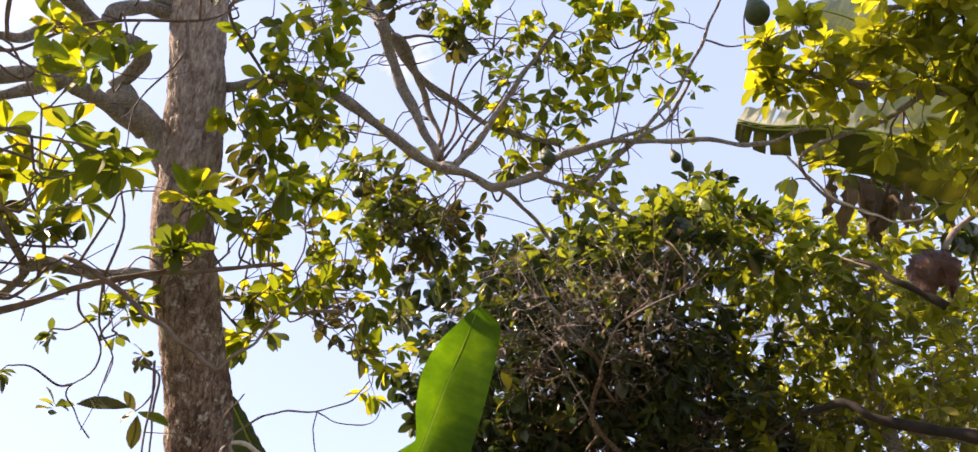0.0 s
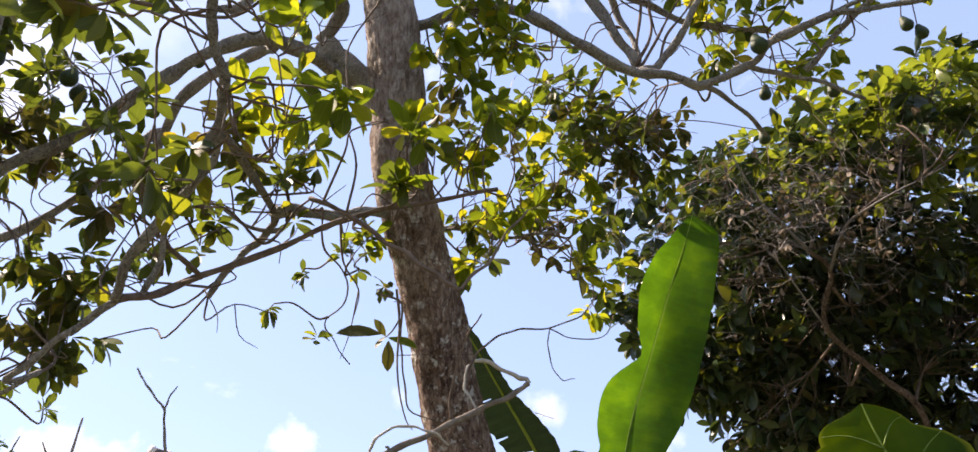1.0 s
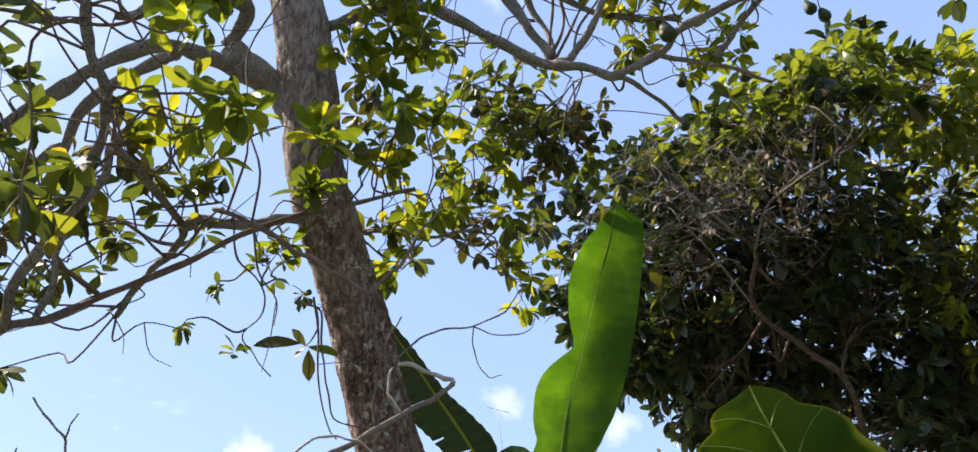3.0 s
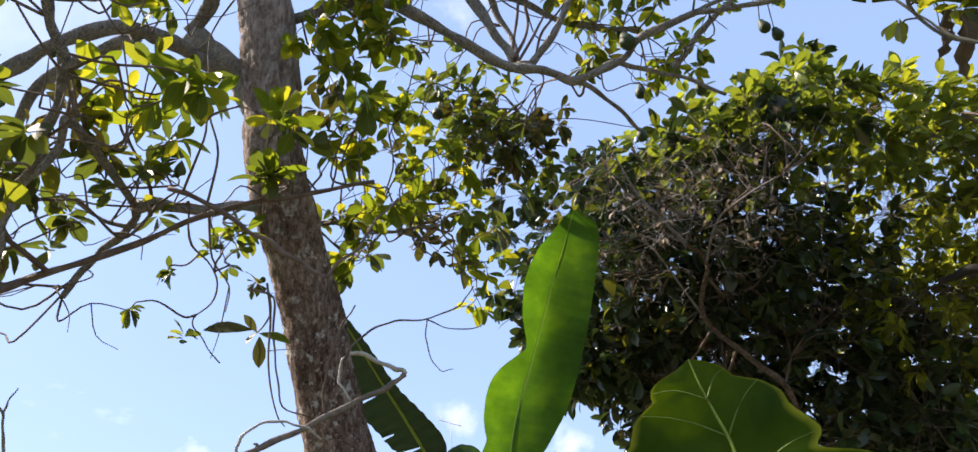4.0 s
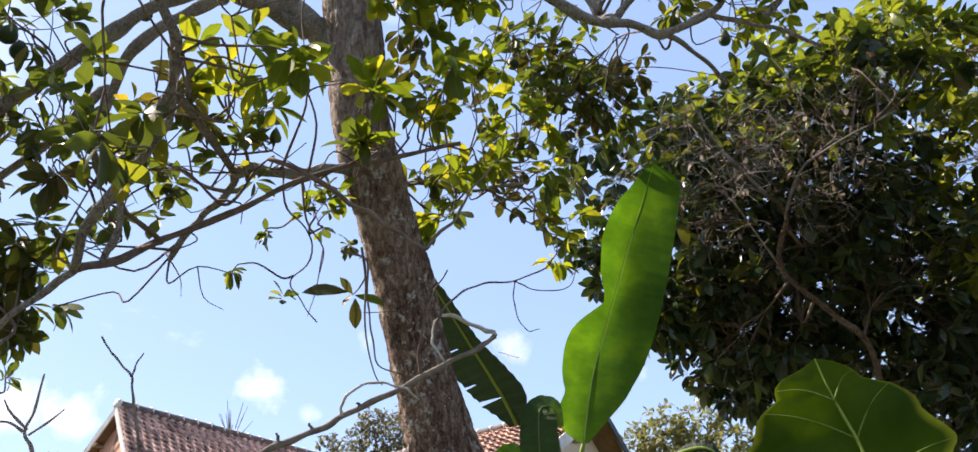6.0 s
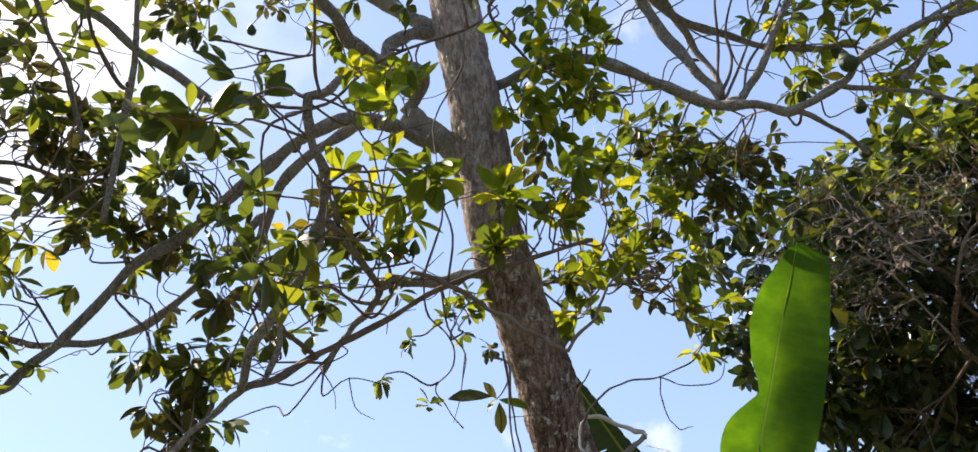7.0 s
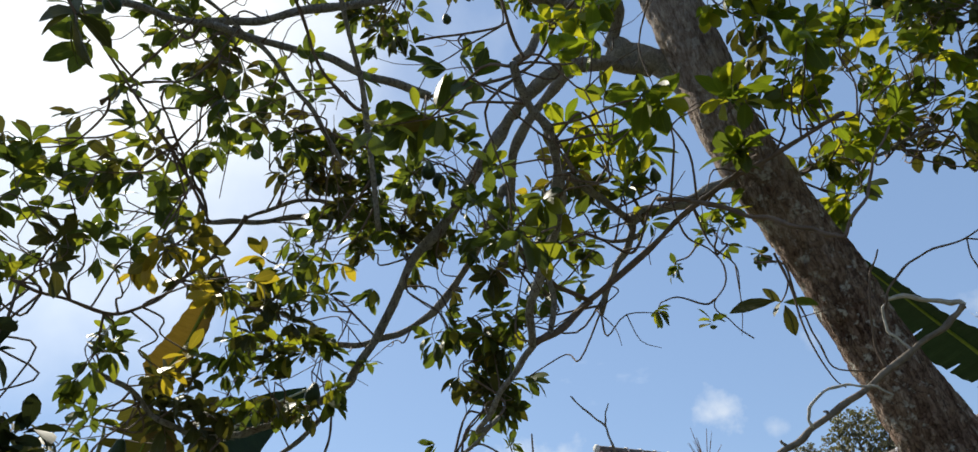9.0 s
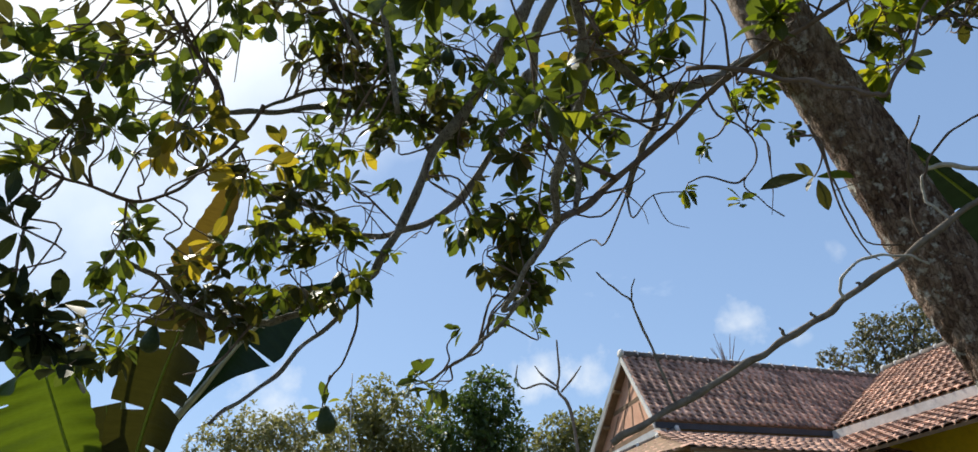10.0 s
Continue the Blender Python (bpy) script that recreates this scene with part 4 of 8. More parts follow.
limb(avocado, "branch", [(-1.654, 1.576, 2.715), (-1.769, 1.583, 2.652), (-1.881, 1.589, 2.581), (-2.026, 1.622, 2.523), (-2.045, 1.747, 2.605), (-2.264, 1.771, 2.557), (-2.521, 1.810, 2.524), (-2.658, 1.747, 2.458)], 0.014, 0.008)
limb(avocado, "twig", [(-1.541, 2.101, 3.307), (-1.510, 2.129, 3.305), (-1.605, 2.068, 3.303), (-1.680, 1.973, 3.349), (-1.778, 1.892, 3.352)], 0.014, 0.006)
limb(avocado, "twig", [(-1.192, 1.793, 3.149), (-1.026, 1.808, 3.046), (-0.928, 1.836, 2.938), (-0.839, 1.855, 2.877), (-0.764, 1.878, 2.816), (-0.721, 1.901, 2.768), (-0.689, 1.908, 2.755)], 0.011, 0.008)
limb(avocado, "twig", [(-0.689, 1.908, 2.755), (-0.656, 1.918, 2.795), (-0.619, 1.942, 2.850), (-0.579, 1.972, 2.930), (-0.543, 2.001, 3.006), (-0.480, 2.037, 3.112)], 0.008, 0.004)
limb(avocado, "twig", [(-1.563, 1.890, 3.320), (-1.484, 1.977, 3.377), (-1.376, 2.076, 3.435), (-1.361, 2.093, 3.475)], 0.008, 0.004)
limb(avocado, "twig", [(-1.460, 2.089, 3.367), (-1.405, 2.032, 3.295), (-1.463, 1.973, 3.139), (-1.528, 1.874, 3.196), (-1.596, 1.799, 3.215), (-1.686, 1.750, 3.179)], 0.009, 0.004)
limb(avocado, "twig", [(-0.961, 2.083, 3.587), (-0.993, 2.153, 3.499), (-1.070, 2.250, 3.345), (-1.065, 2.210, 3.379)], 0.008, 0.003)
limb(avocado, "twig", [(-1.626, 1.791, 2.889), (-1.556, 1.784, 2.903), (-1.609, 1.694, 2.955), (-1.646, 1.619, 2.999), (-1.683, 1.555, 3.025)], 0.009, 0.004)
limb(avocado, "branch", [(-1.507, 2.054, 3.360), (-1.354, 1.497, 3.225), (-1.403, 1.536, 3.149), (-1.485, 1.539, 3.071), (-1.542, 1.565, 2.987), (-1.584, 1.620, 2.878), (-1.644, 1.649, 2.766)], 0.018, 0.012)
limb(avocado, "branch", [(-1.460, 2.089, 3.367), (-1.464, 2.107, 3.333), (-1.447, 2.022, 3.440), (-1.474, 1.913, 3.530), (-1.479, 1.813, 3.617)], 0.01, 0.005)
limb(avocado, "twig", [(-1.366, 2.170, 3.394), (-1.341, 2.143, 3.384), (-1.357, 2.234, 3.261), (-1.310, 2.314, 3.191), (-1.316, 2.379, 3.089), (-1.397, 2.380, 3.017), (-1.386, 2.429, 2.945), (-1.334, 2.501, 2.865)], 0.006, 0.003)
limb(avocado, "twig", [(-1.159, 2.341, 3.073), (-1.079, 2.398, 3.040), (-1.109, 2.472, 2.891), (-1.110, 2.526, 2.784), (-1.098, 2.581, 2.675), (-1.014, 2.631, 2.634), (-0.961, 2.762, 2.686)], 0.006, 0.003)

# dry broken branch caught against the trunk
dead = thing("dead_branch", "dry grey broken branch leaning across the avocado trunk", "branch")
limb(dead, "branch", [(-1.755, 1.805, 2.018), (-1.694, 1.852, 2.054), (-1.611, 1.983, 2.132), (-1.519, 2.069, 2.179), (-1.433, 2.133, 2.238), (-1.362, 2.185, 2.274), (-1.285, 2.234, 2.314), (-1.202, 2.280, 2.359), (-1.132, 2.315, 2.399), (-1.049, 2.378, 2.455), (-0.948, 2.442, 2.524), (-0.841, 2.510, 2.591), (-0.734, 2.563, 2.654), (-0.666, 2.588, 2.696), (-0.628, 2.598, 2.722)], 0.0150, 0.0130, DRY)
limb(dead, "branch", [(-0.625, 2.600, 2.722), (-0.640, 2.590, 2.736), (-0.693, 2.556, 2.758), (-0.756, 2.514, 2.785), (-0.813, 2.481, 2.794)], 0.0125, 0.009, PALE_DRY)
limb(dead, "twig", [(-1.131, 2.302, 2.397), (-1.120, 2.281, 2.433), (-1.087, 2.281, 2.472), (-1.023, 2.309, 2.499), (-0.968, 2.342, 2.502), (-0.927, 2.388, 2.485), (-0.894, 2.433, 2.459)], 0.0068, 0.0045, PALE_DRY)
limb(dead, "twig", [(-1.614, 1.979, 2.131), (-1.618, 1.936, 2.247), (-1.620, 1.894, 2.349), (-1.621, 1.862, 2.416), (-1.618, 1.841, 2.464), (-1.633, 1.815, 2.489), (-1.650, 1.783, 2.519), (-1.659, 1.762, 2.541), (-1.667, 1.740, 2.565)], 0.0060, 0.003, DRY)
limb(dead, "twig", [(-1.618, 1.842, 2.462), (-1.611, 1.836, 2.485), (-1.601, 1.835, 2.504), (-1.584, 1.834, 2.532)], 0.0042, 0.0025, DRY)
limb(dead, "twig", [(-0.818, 2.531, 2.611), (-0.833, 2.508, 2.653), (-0.848, 2.484, 2.696), (-0.849, 2.480, 2.726), (-0.831, 2.477, 2.769), (-0.803, 2.482, 2.799)], 0.0065, 0.005, PALE_DRY)
limb(dead, "twig", [(-0.832, 2.479, 2.764), (-0.789, 2.484, 2.824), (-0.717, 2.513, 2.896), (-0.651, 2.555, 2.935), (-0.537, 2.635, 2.959), (-0.426, 2.671, 3.010), (-0.366, 2.675, 3.057), (-0.334, 2.669, 3.093)], 0.006, 0.003, TWIG)
limb(dead, "twig", [(-0.535, 2.635, 2.959), (-0.554, 2.688, 2.896), (-0.553, 2.756, 2.827), (-0.522, 2.794, 2.806), (-0.478, 2.819, 2.813)], 0.0035, 0.002, TWIG)
limb(dead, "twig", [(-0.535, 2.635, 2.959), (-0.472, 2.682, 2.935), (-0.375, 2.722, 2.926), (-0.317, 2.735, 2.956), (-0.280, 2.716, 3.020)], 0.0035, 0.002, TWIG)
limb(dead, "twig", [(-0.900, 2.480, 2.563), (-0.886, 2.433, 2.654), (-0.846, 2.386, 2.754), (-0.795, 2.360, 2.833), (-0.736, 2.337, 2.904)], 0.007, 0.0035, TWIG)
limb(dead, "twig", [(-1.312, 2.215, 2.306), (-1.314, 2.208, 2.323), (-1.316, 2.200, 2.340)], 0.0075, 0.005, DRY)
limb(dead, "twig", [(-1.221, 2.268, 2.353), (-1.224, 2.262, 2.364), (-1.228, 2.256, 2.375)], 0.0075, 0.005, DRY)
limb(dead, "twig", [(-1.083, 2.353, 2.433), (-1.088, 2.347, 2.441), (-1.093, 2.342, 2.450)], 0.0075, 0.005, DRY)

fol, tw = Foliage(), Twigs()
rnd = random.Random(7)


oldf = Foliage()


def old_clumps(rows):
    grow_clumps(oldf, tw, rows, ANCHORS, rnd, count=(6, 9), hang=0.6, more=1.1, wide=1.2)


def clumps(rows):
    old = [r for r in rows if r[4] > 1 and r[5] > 0.095 and rnd.random() < 0.27]
    rows = [r for r in rows if r not in old]
    grow_clumps(oldf, tw, old, ANCHORS, rnd, count=(6, 9), hang=0.55, more=1.05, wide=1.5)
    grow_clumps(fol, tw, rows, ANCHORS, rnd, count=(6, 9), hang=0.55, more=1.05, wide=1.5)


yng = Foliage()


def young_clumps(rows):
    grow_clumps(yng, tw, rows, ANCHORS, rnd, count=(6, 9), hang=0.4, more=1.0, wide=1.35)


clumps([(-0.39, 3.15, 4.85, 0.15, 4, 0.09), (-0.22, 3.21, 4.80, 0.15, 4, 0.09), (-0.32, 3.34, 4.66, 0.15, 4, 0.09), (-0.16, 3.37, 4.64, 0.15, 3.2, 0.09), (-0.48, 3.34, 4.64, 0.12, 2.4, 0.09), (-0.25, 3.20, 4.29, 0.14, 4, 0.09), (0.06, 3.39, 4.69, 0.16, 3.2, 0.1), (0.15, 3.47, 4.59, 0.16, 3.2, 0.1), (0.04, 3.55, 4.49, 0.16, 3.2, 0.1), (-0.09, 3.31, 4.14, 0.15, 3.2, 0.1), (-0.22, 3.32, 4.12, 0.11, 2.4, 0.1), (0.11, 3.64, 4.38, 0.12, 2.4, 0.1), (-0.38, 3.07, 4.93, 0.08, 1.6, 0.09), (-0.61, 3.13, 4.84, 0.08, 1.6, 0.09), (-0.03, 3.19, 4.29, 0.11, 2.4, 0.1)])
clumps([(-2.90, 0.21, 5.17, 0.15, 4, 0.1), (-2.85, 0.29, 4.53, 0.21, 3.7, 0.1), (-2.74, 0.48, 4.60, 0.17, 3.7, 0.1), (-2.69, 0.62, 4.61, 0.14, 1.8, 0.1), (-2.30, 0.85, 4.85, 0.10, 2.7, 0.1), (-2.30, 1.23, 4.71, 0.14, 5.4, 0.1), (-1.99, 1.31, 4.36, 0.06, 1, 0.10), (-1.80, 1.43, 4.14, 0.09, 2.7, 0.1), (-1.43, 0.95, 3.33, 0.10, 4, 0.12), (-1.51, 0.84, 3.19, 0.03, 1, 0.12), (-1.27, 1.02, 3.32, 0.02, 1, 0.12), (-2.17, 0.91, 4.00, 0.14, 3.7, 0.1), (-2.26, 0.86, 3.79, 0.14, 3.7, 0.1), (-2.27, 0.66, 3.86, 0.11, 2.7, 0.1), (-2.21, 0.54, 3.67, 0.08, 1.8, 0.1)])
clumps([(-2.35, 0.47, 3.54, 0.15, 4.6, 0.1), (-2.41, 0.39, 3.49, 0.10, 2.7, 0.1), (-2.28, 0.55, 3.60, 0.08, 1.8, 0.1), (-2.57, 1.14, 3.77, 0.18, 6.8, 0.1), (-2.50, 1.30, 3.91, 0.15, 5.4, 0.1), (-2.59, 1.55, 3.97, 0.16, 3.9, 0.1), (-2.45, 1.71, 4.00, 0.19, 4.9, 0.1), (-2.04, 1.67, 3.77, 0.12, 1.9, 0.1), (-2.61, 1.74, 3.79, 0.19, 6.4, 0.1), (-2.73, 1.62, 3.74, 0.13, 3.8, 0.1), (-2.44, 1.91, 3.81, 0.19, 5.1, 0.1), (-1.63, 1.41, 3.41, 0.06, 1, 0.12), (-1.82, 1.63, 3.34, 0.08, 1.9, 0.1), (-2.16, 1.83, 3.48, 0.12, 3.8, 0.1), (-1.15, 1.58, 3.45, 0.07, 2.7, 0.12)])
clumps([(-0.99, 1.56, 3.40, 0.03, 1, 0.12), (-2.43, 1.11, 3.44, 0.03, 1, 0.10), (-2.38, 1.18, 3.27, 0.04, 1, 0.10), (-2.37, 1.11, 3.14, 0.08, 3.5, 0.1), (-2.80, 1.18, 3.62, 0.05, 1, 0.10), (-2.83, 0.26, 4.56, 0.12, 3.5, 0.1), (-2.79, 0.36, 4.58, 0.12, 3.5, 0.1), (-2.76, 0.47, 4.58, 0.12, 3.5, 0.1), (-2.75, 0.57, 4.57, 0.10, 2.7, 0.1), (-2.86, 0.35, 4.79, 0.11, 3.9, 0.1), (-3.34, 0.09, 5.47, 0.13, 3.9, 0.1), (-3.24, 0.20, 5.54, 0.13, 3.9, 0.1), (-3.35, 0.03, 5.46, 0.11, 2.6, 0.1), (-2.31, 0.80, 4.86, 0.09, 3.9, 0.1), (-2.34, 0.87, 4.82, 0.09, 3.9, 0.1)])
clumps([(-2.23, 1.24, 4.75, 0.12, 5.2, 0.1), (-2.31, 1.25, 4.69, 0.10, 3.9, 0.1), (-2.20, 1.36, 4.71, 0.10, 3.9, 0.1), (-2.53, 1.43, 7.15, 0.24, 9.1, 0.09), (-2.47, 1.66, 7.11, 0.24, 9.1, 0.09), (-2.40, 1.89, 7.05, 0.24, 9.1, 0.09), (-2.25, 2.12, 7.02, 0.21, 7.8, 0.09), (-2.05, 1.94, 7.17, 0.21, 7.8, 0.09), (-2.13, 1.72, 7.22, 0.24, 9.1, 0.09), (-2.56, 1.92, 6.97, 0.21, 7.8, 0.09), (-2.65, 1.72, 7.00, 0.21, 7.8, 0.09), (-2.72, 1.49, 7.04, 0.21, 6.5, 0.09), (-2.72, 2.12, 6.80, 0.16, 5.2, 0.09), (-2.50, 2.17, 6.89, 0.16, 5.2, 0.09), (-2.53, 0.66, 4.19, 0.12, 3.5, 0.1)])
clumps([(-2.45, 0.80, 4.22, 0.12, 3.5, 0.1), (-2.62, 0.56, 4.13, 0.09, 2.7, 0.1), (-3.16, 0.08, 4.95, 0.10, 2.6, 0.1), (-2.56, 0.57, 5.37, 0.12, 3.9, 0.1), (-2.31, 0.87, 5.45, 0.10, 2.6, 0.1), (-2.87, 0.55, 5.14, 0.10, 2.6, 0.1), (-2.52, 1.72, 7.06, 0.32, 7.8, 0.11), (-2.24, 2.02, 7.07, 0.32, 7.8, 0.11), (-2.84, 1.79, 6.88, 0.26, 6.5, 0.11), (-1.89, 1.90, 7.24, 0.26, 6.5, 0.11), (-2.37, 1.46, 7.21, 0.26, 6.5, 0.11), (-2.66, 2.24, 6.53, 0.21, 5.2, 0.11), (-2.56, 1.50, 6.88, 0.31, 6.5, 0.13), (-2.24, 1.56, 7.01, 0.26, 5.2, 0.13), (-2.74, 1.57, 6.77, 0.21, 5.2, 0.13)])
clumps([(-2.30, 1.95, 6.84, 0.26, 6.5, 0.13), (-1.99, 1.88, 6.99, 0.26, 6.5, 0.13), (-2.56, 2.11, 6.65, 0.21, 3.9, 0.13), (-2.67, 2.34, 6.48, 0.15, 2.6, 0.13), (-1.52, 1.63, 4.71, 0.10, 2.6, 0.1), (-1.43, 1.65, 4.98, 0.10, 2.6, 0.1), (-1.27, 1.75, 4.74, 0.05, 1, 0.10), (-1.62, 1.69, 4.62, 0.05, 1, 0.10), (-0.77, 1.31, 4.44, 0.04, 1, 0.10), (-0.81, 1.56, 4.40, 0.07, 2.6, 0.1), (-0.83, 1.40, 4.37, 0.03, 1, 0.10), (-1.34, 1.79, 4.16, 0.04, 1, 0.10), (-1.45, 1.74, 4.15, 0.04, 1, 0.10), (-0.79, 2.73, 6.89, 0.36, 28.6, 0.09), (-0.93, 2.51, 6.98, 0.31, 23.4, 0.09)])
clumps([(-0.82, 2.98, 6.74, 0.26, 18.2, 0.09), (-0.57, 2.91, 6.81, 0.26, 15.6, 0.09), (-1.53, 0.24, 4.16, 0.07, 1, 0.12), (-1.82, 0.36, 3.94, 0.04, 1, 0.12), (-1.75, 0.15, 3.91, 0.04, 1, 0.12), (-1.76, -0.15, 3.80, 0.07, 1, 0.12), (-1.97, 0.06, 3.45, 0.04, 1, 0.13), (-1.80, -0.02, 3.88, 0.03, 1, 0.12), (-1.70, 0.39, 4.03, 0.03, 1, 0.12), (-1.63, 0.46, 4.05, 0.03, 1, 0.12), (-2.13, 0.51, 3.62, 0.04, 1, 0.12), (-2.44, 0.26, 3.80, 0.08, 1.8, 0.1), (-2.50, 0.46, 3.98, 0.12, 2.7, 0.1), (-2.38, 0.63, 4.06, 0.09, 2.7, 0.1), (-2.34, 0.83, 3.72, 0.11, 2.7, 0.1)])
clumps([(-2.65, 0.46, 3.49, 0.11, 3.9, 0.1), (-2.78, 0.41, 5.24, 0.15, 3.9, 0.1), (-2.52, 0.44, 5.41, 0.19, 5.2, 0.1), (-2.72, 0.22, 5.31, 0.15, 3.9, 0.1), (-2.37, 0.89, 5.41, 0.15, 3.9, 0.1), (-2.12, 0.97, 5.53, 0.15, 3.9, 0.1), (-0.68, 2.11, 4.92, 0.10, 1.8, 0.1), (-0.45, 2.11, 4.95, 0.10, 1.8, 0.1), (-0.72, 2.41, 4.94, 0.18, 3.6, 0.1), (-0.51, 2.45, 4.94, 0.18, 3.6, 0.1), (-0.48, 2.57, 4.84, 0.14, 2.7, 0.1), (-0.66, 2.18, 4.35, 0.11, 2.7, 0.1), (-0.80, 2.19, 4.30, 0.09, 1.8, 0.1), (-0.65, 2.60, 4.52, 0.17, 3.6, 0.1), (-0.94, 2.57, 4.47, 0.17, 3.6, 0.1)])
clumps([(-0.84, 2.69, 4.38, 0.17, 3.6, 0.1), (-0.58, 2.91, 4.64, 0.15, 2.7, 0.1), (-0.69, 2.52, 4.00, 0.08, 1.8, 0.1), (-0.40, 3.13, 4.82, 0.19, 3.6, 0.13), (-0.24, 3.24, 4.70, 0.19, 4.5, 0.13), (-0.07, 3.25, 4.70, 0.15, 2.7, 0.13), (-0.24, 3.38, 4.54, 0.24, 4.5, 0.13), (-0.42, 3.31, 4.62, 0.15, 2.7, 0.13), (-0.01, 3.11, 4.31, 0.18, 4.5, 0.1), (0.18, 3.41, 4.56, 0.20, 3.6, 0.1), (-0.70, 2.97, 4.09, 0.17, 2.7, 0.1), (-0.47, 3.12, 4.11, 0.21, 3.6, 0.1), (-0.51, 3.15, 3.89, 0.17, 1.8, 0.1), (-0.35, 2.71, 3.47, 0.06, 1, 0.10), (-0.26, 3.28, 4.10, 0.18, 2.7, 0.13)])
clumps([(-0.02, 3.35, 4.29, 0.19, 3.6, 0.1), (-0.65, 3.12, 3.90, 0.10, 1, 0.10), (-0.87, 3.07, 3.90, 0.10, 1, 0.10), (-0.97, 2.08, 3.38, 0.03, 1, 0.12), (-0.93, 2.75, 3.62, 0.09, 1.8, 0.1), (-0.01, 2.07, 4.99, 0.14, 3.1, 0.1), (0.13, 2.08, 4.98, 0.10, 2.1, 0.1), (0.24, 2.13, 4.94, 0.15, 5.2, 0.1), (0.28, 2.26, 4.84, 0.10, 2.1, 0.1), (0.21, 2.31, 4.81, 0.10, 2.1, 0.1), (0.43, 2.71, 5.10, 0.15, 3.1, 0.1), (0.55, 2.76, 5.04, 0.15, 3.1, 0.1), (0.46, 2.86, 4.69, 0.17, 4.2, 0.1), (0.56, 2.91, 4.61, 0.15, 3.1, 0.1), (0.47, 3.00, 4.54, 0.11, 2.1, 0.1)])
clumps([(0.71, 2.34, 4.69, 0.14, 4.2, 0.1), (0.70, 2.68, 4.67, 0.14, 3.1, 0.1), (-2.87, 0.06, 3.64, 0.15, 4, 0.1), (-2.83, 0.15, 3.69, 0.12, 3, 0.1), (-2.99, 0.29, 3.79, 0.12, 2, 0.1), (-2.65, 0.10, 3.26, 0.13, 5, 0.1), (-2.60, 0.22, 3.32, 0.10, 3, 0.1), (-2.93, 0.37, 3.52, 0.12, 3, 0.1), (-2.67, 0.12, 3.05, 0.12, 5, 0.1), (-2.64, 0.22, 3.09, 0.10, 3, 0.1), (-2.68, 0.32, 3.20, 0.10, 3, 0.1), (-2.70, 0.45, 3.14, 0.08, 2, 0.1), (-2.57, 0.65, 3.26, 0.08, 2, 0.1), (-2.59, 0.60, 3.73, 0.11, 2, 0.1), (-2.80, 0.53, 3.67, 0.12, 2, 0.1)])
clumps([(-2.89, 0.47, 3.57, 0.09, 2, 0.1), (-2.83, 0.63, 3.61, 0.12, 3, 0.1), (-2.64, 1.01, 3.99, 0.15, 4.4, 0.1), (-2.49, 1.19, 4.06, 0.15, 4.8, 0.1), (-2.48, 1.39, 3.96, 0.15, 6.4, 0.1), (-2.30, 1.48, 4.07, 0.18, 8, 0.1), (-2.25, 1.68, 3.99, 0.15, 4.6, 0.1), (-1.95, 1.64, 3.82, 0.11, 2.3, 0.1), (-2.62, 1.55, 3.87, 0.16, 4.6, 0.1), (-2.51, 1.72, 3.87, 0.16, 4.6, 0.1), (-2.69, 1.67, 3.71, 0.16, 6, 0.1), (-2.43, 1.80, 3.56, 0.12, 4.5, 0.1), (-1.94, 1.60, 3.40, 0.09, 3, 0.1), (-1.64, 1.50, 3.11, 0.04, 2.3, 0.12), (-1.91, 1.64, 3.22, 0.07, 3, 0.1)])
clumps([(-2.25, 1.84, 3.17, 0.11, 4.5, 0.1), (-2.17, 1.94, 3.16, 0.10, 6.2, 0.1), (-2.42, 1.83, 3.16, 0.10, 6.2, 0.1), (-2.31, 1.91, 3.00, 0.11, 6.4, 0.1), (-2.27, 2.01, 2.92, 0.10, 4.8, 0.1), (-2.33, 2.01, 2.84, 0.07, 3.2, 0.1), (-2.20, 2.09, 2.92, 0.03, 1, 0.10), (-1.54, 1.53, 3.17, 0.08, 2.3, 0.12), (-1.42, 1.58, 3.37, 0.08, 2.3, 0.12), (-1.84, 1.91, 3.18, 0.06, 2.3, 0.1), (-2.82, 0.79, 3.19, 0.08, 3.2, 0.1), (-2.85, 0.95, 3.26, 0.14, 6.4, 0.1), (-2.87, 1.08, 3.16, 0.14, 6.4, 0.1), (-2.95, 1.01, 3.07, 0.14, 6.4, 0.1), (-2.88, 1.19, 3.26, 0.12, 4.8, 0.1)])
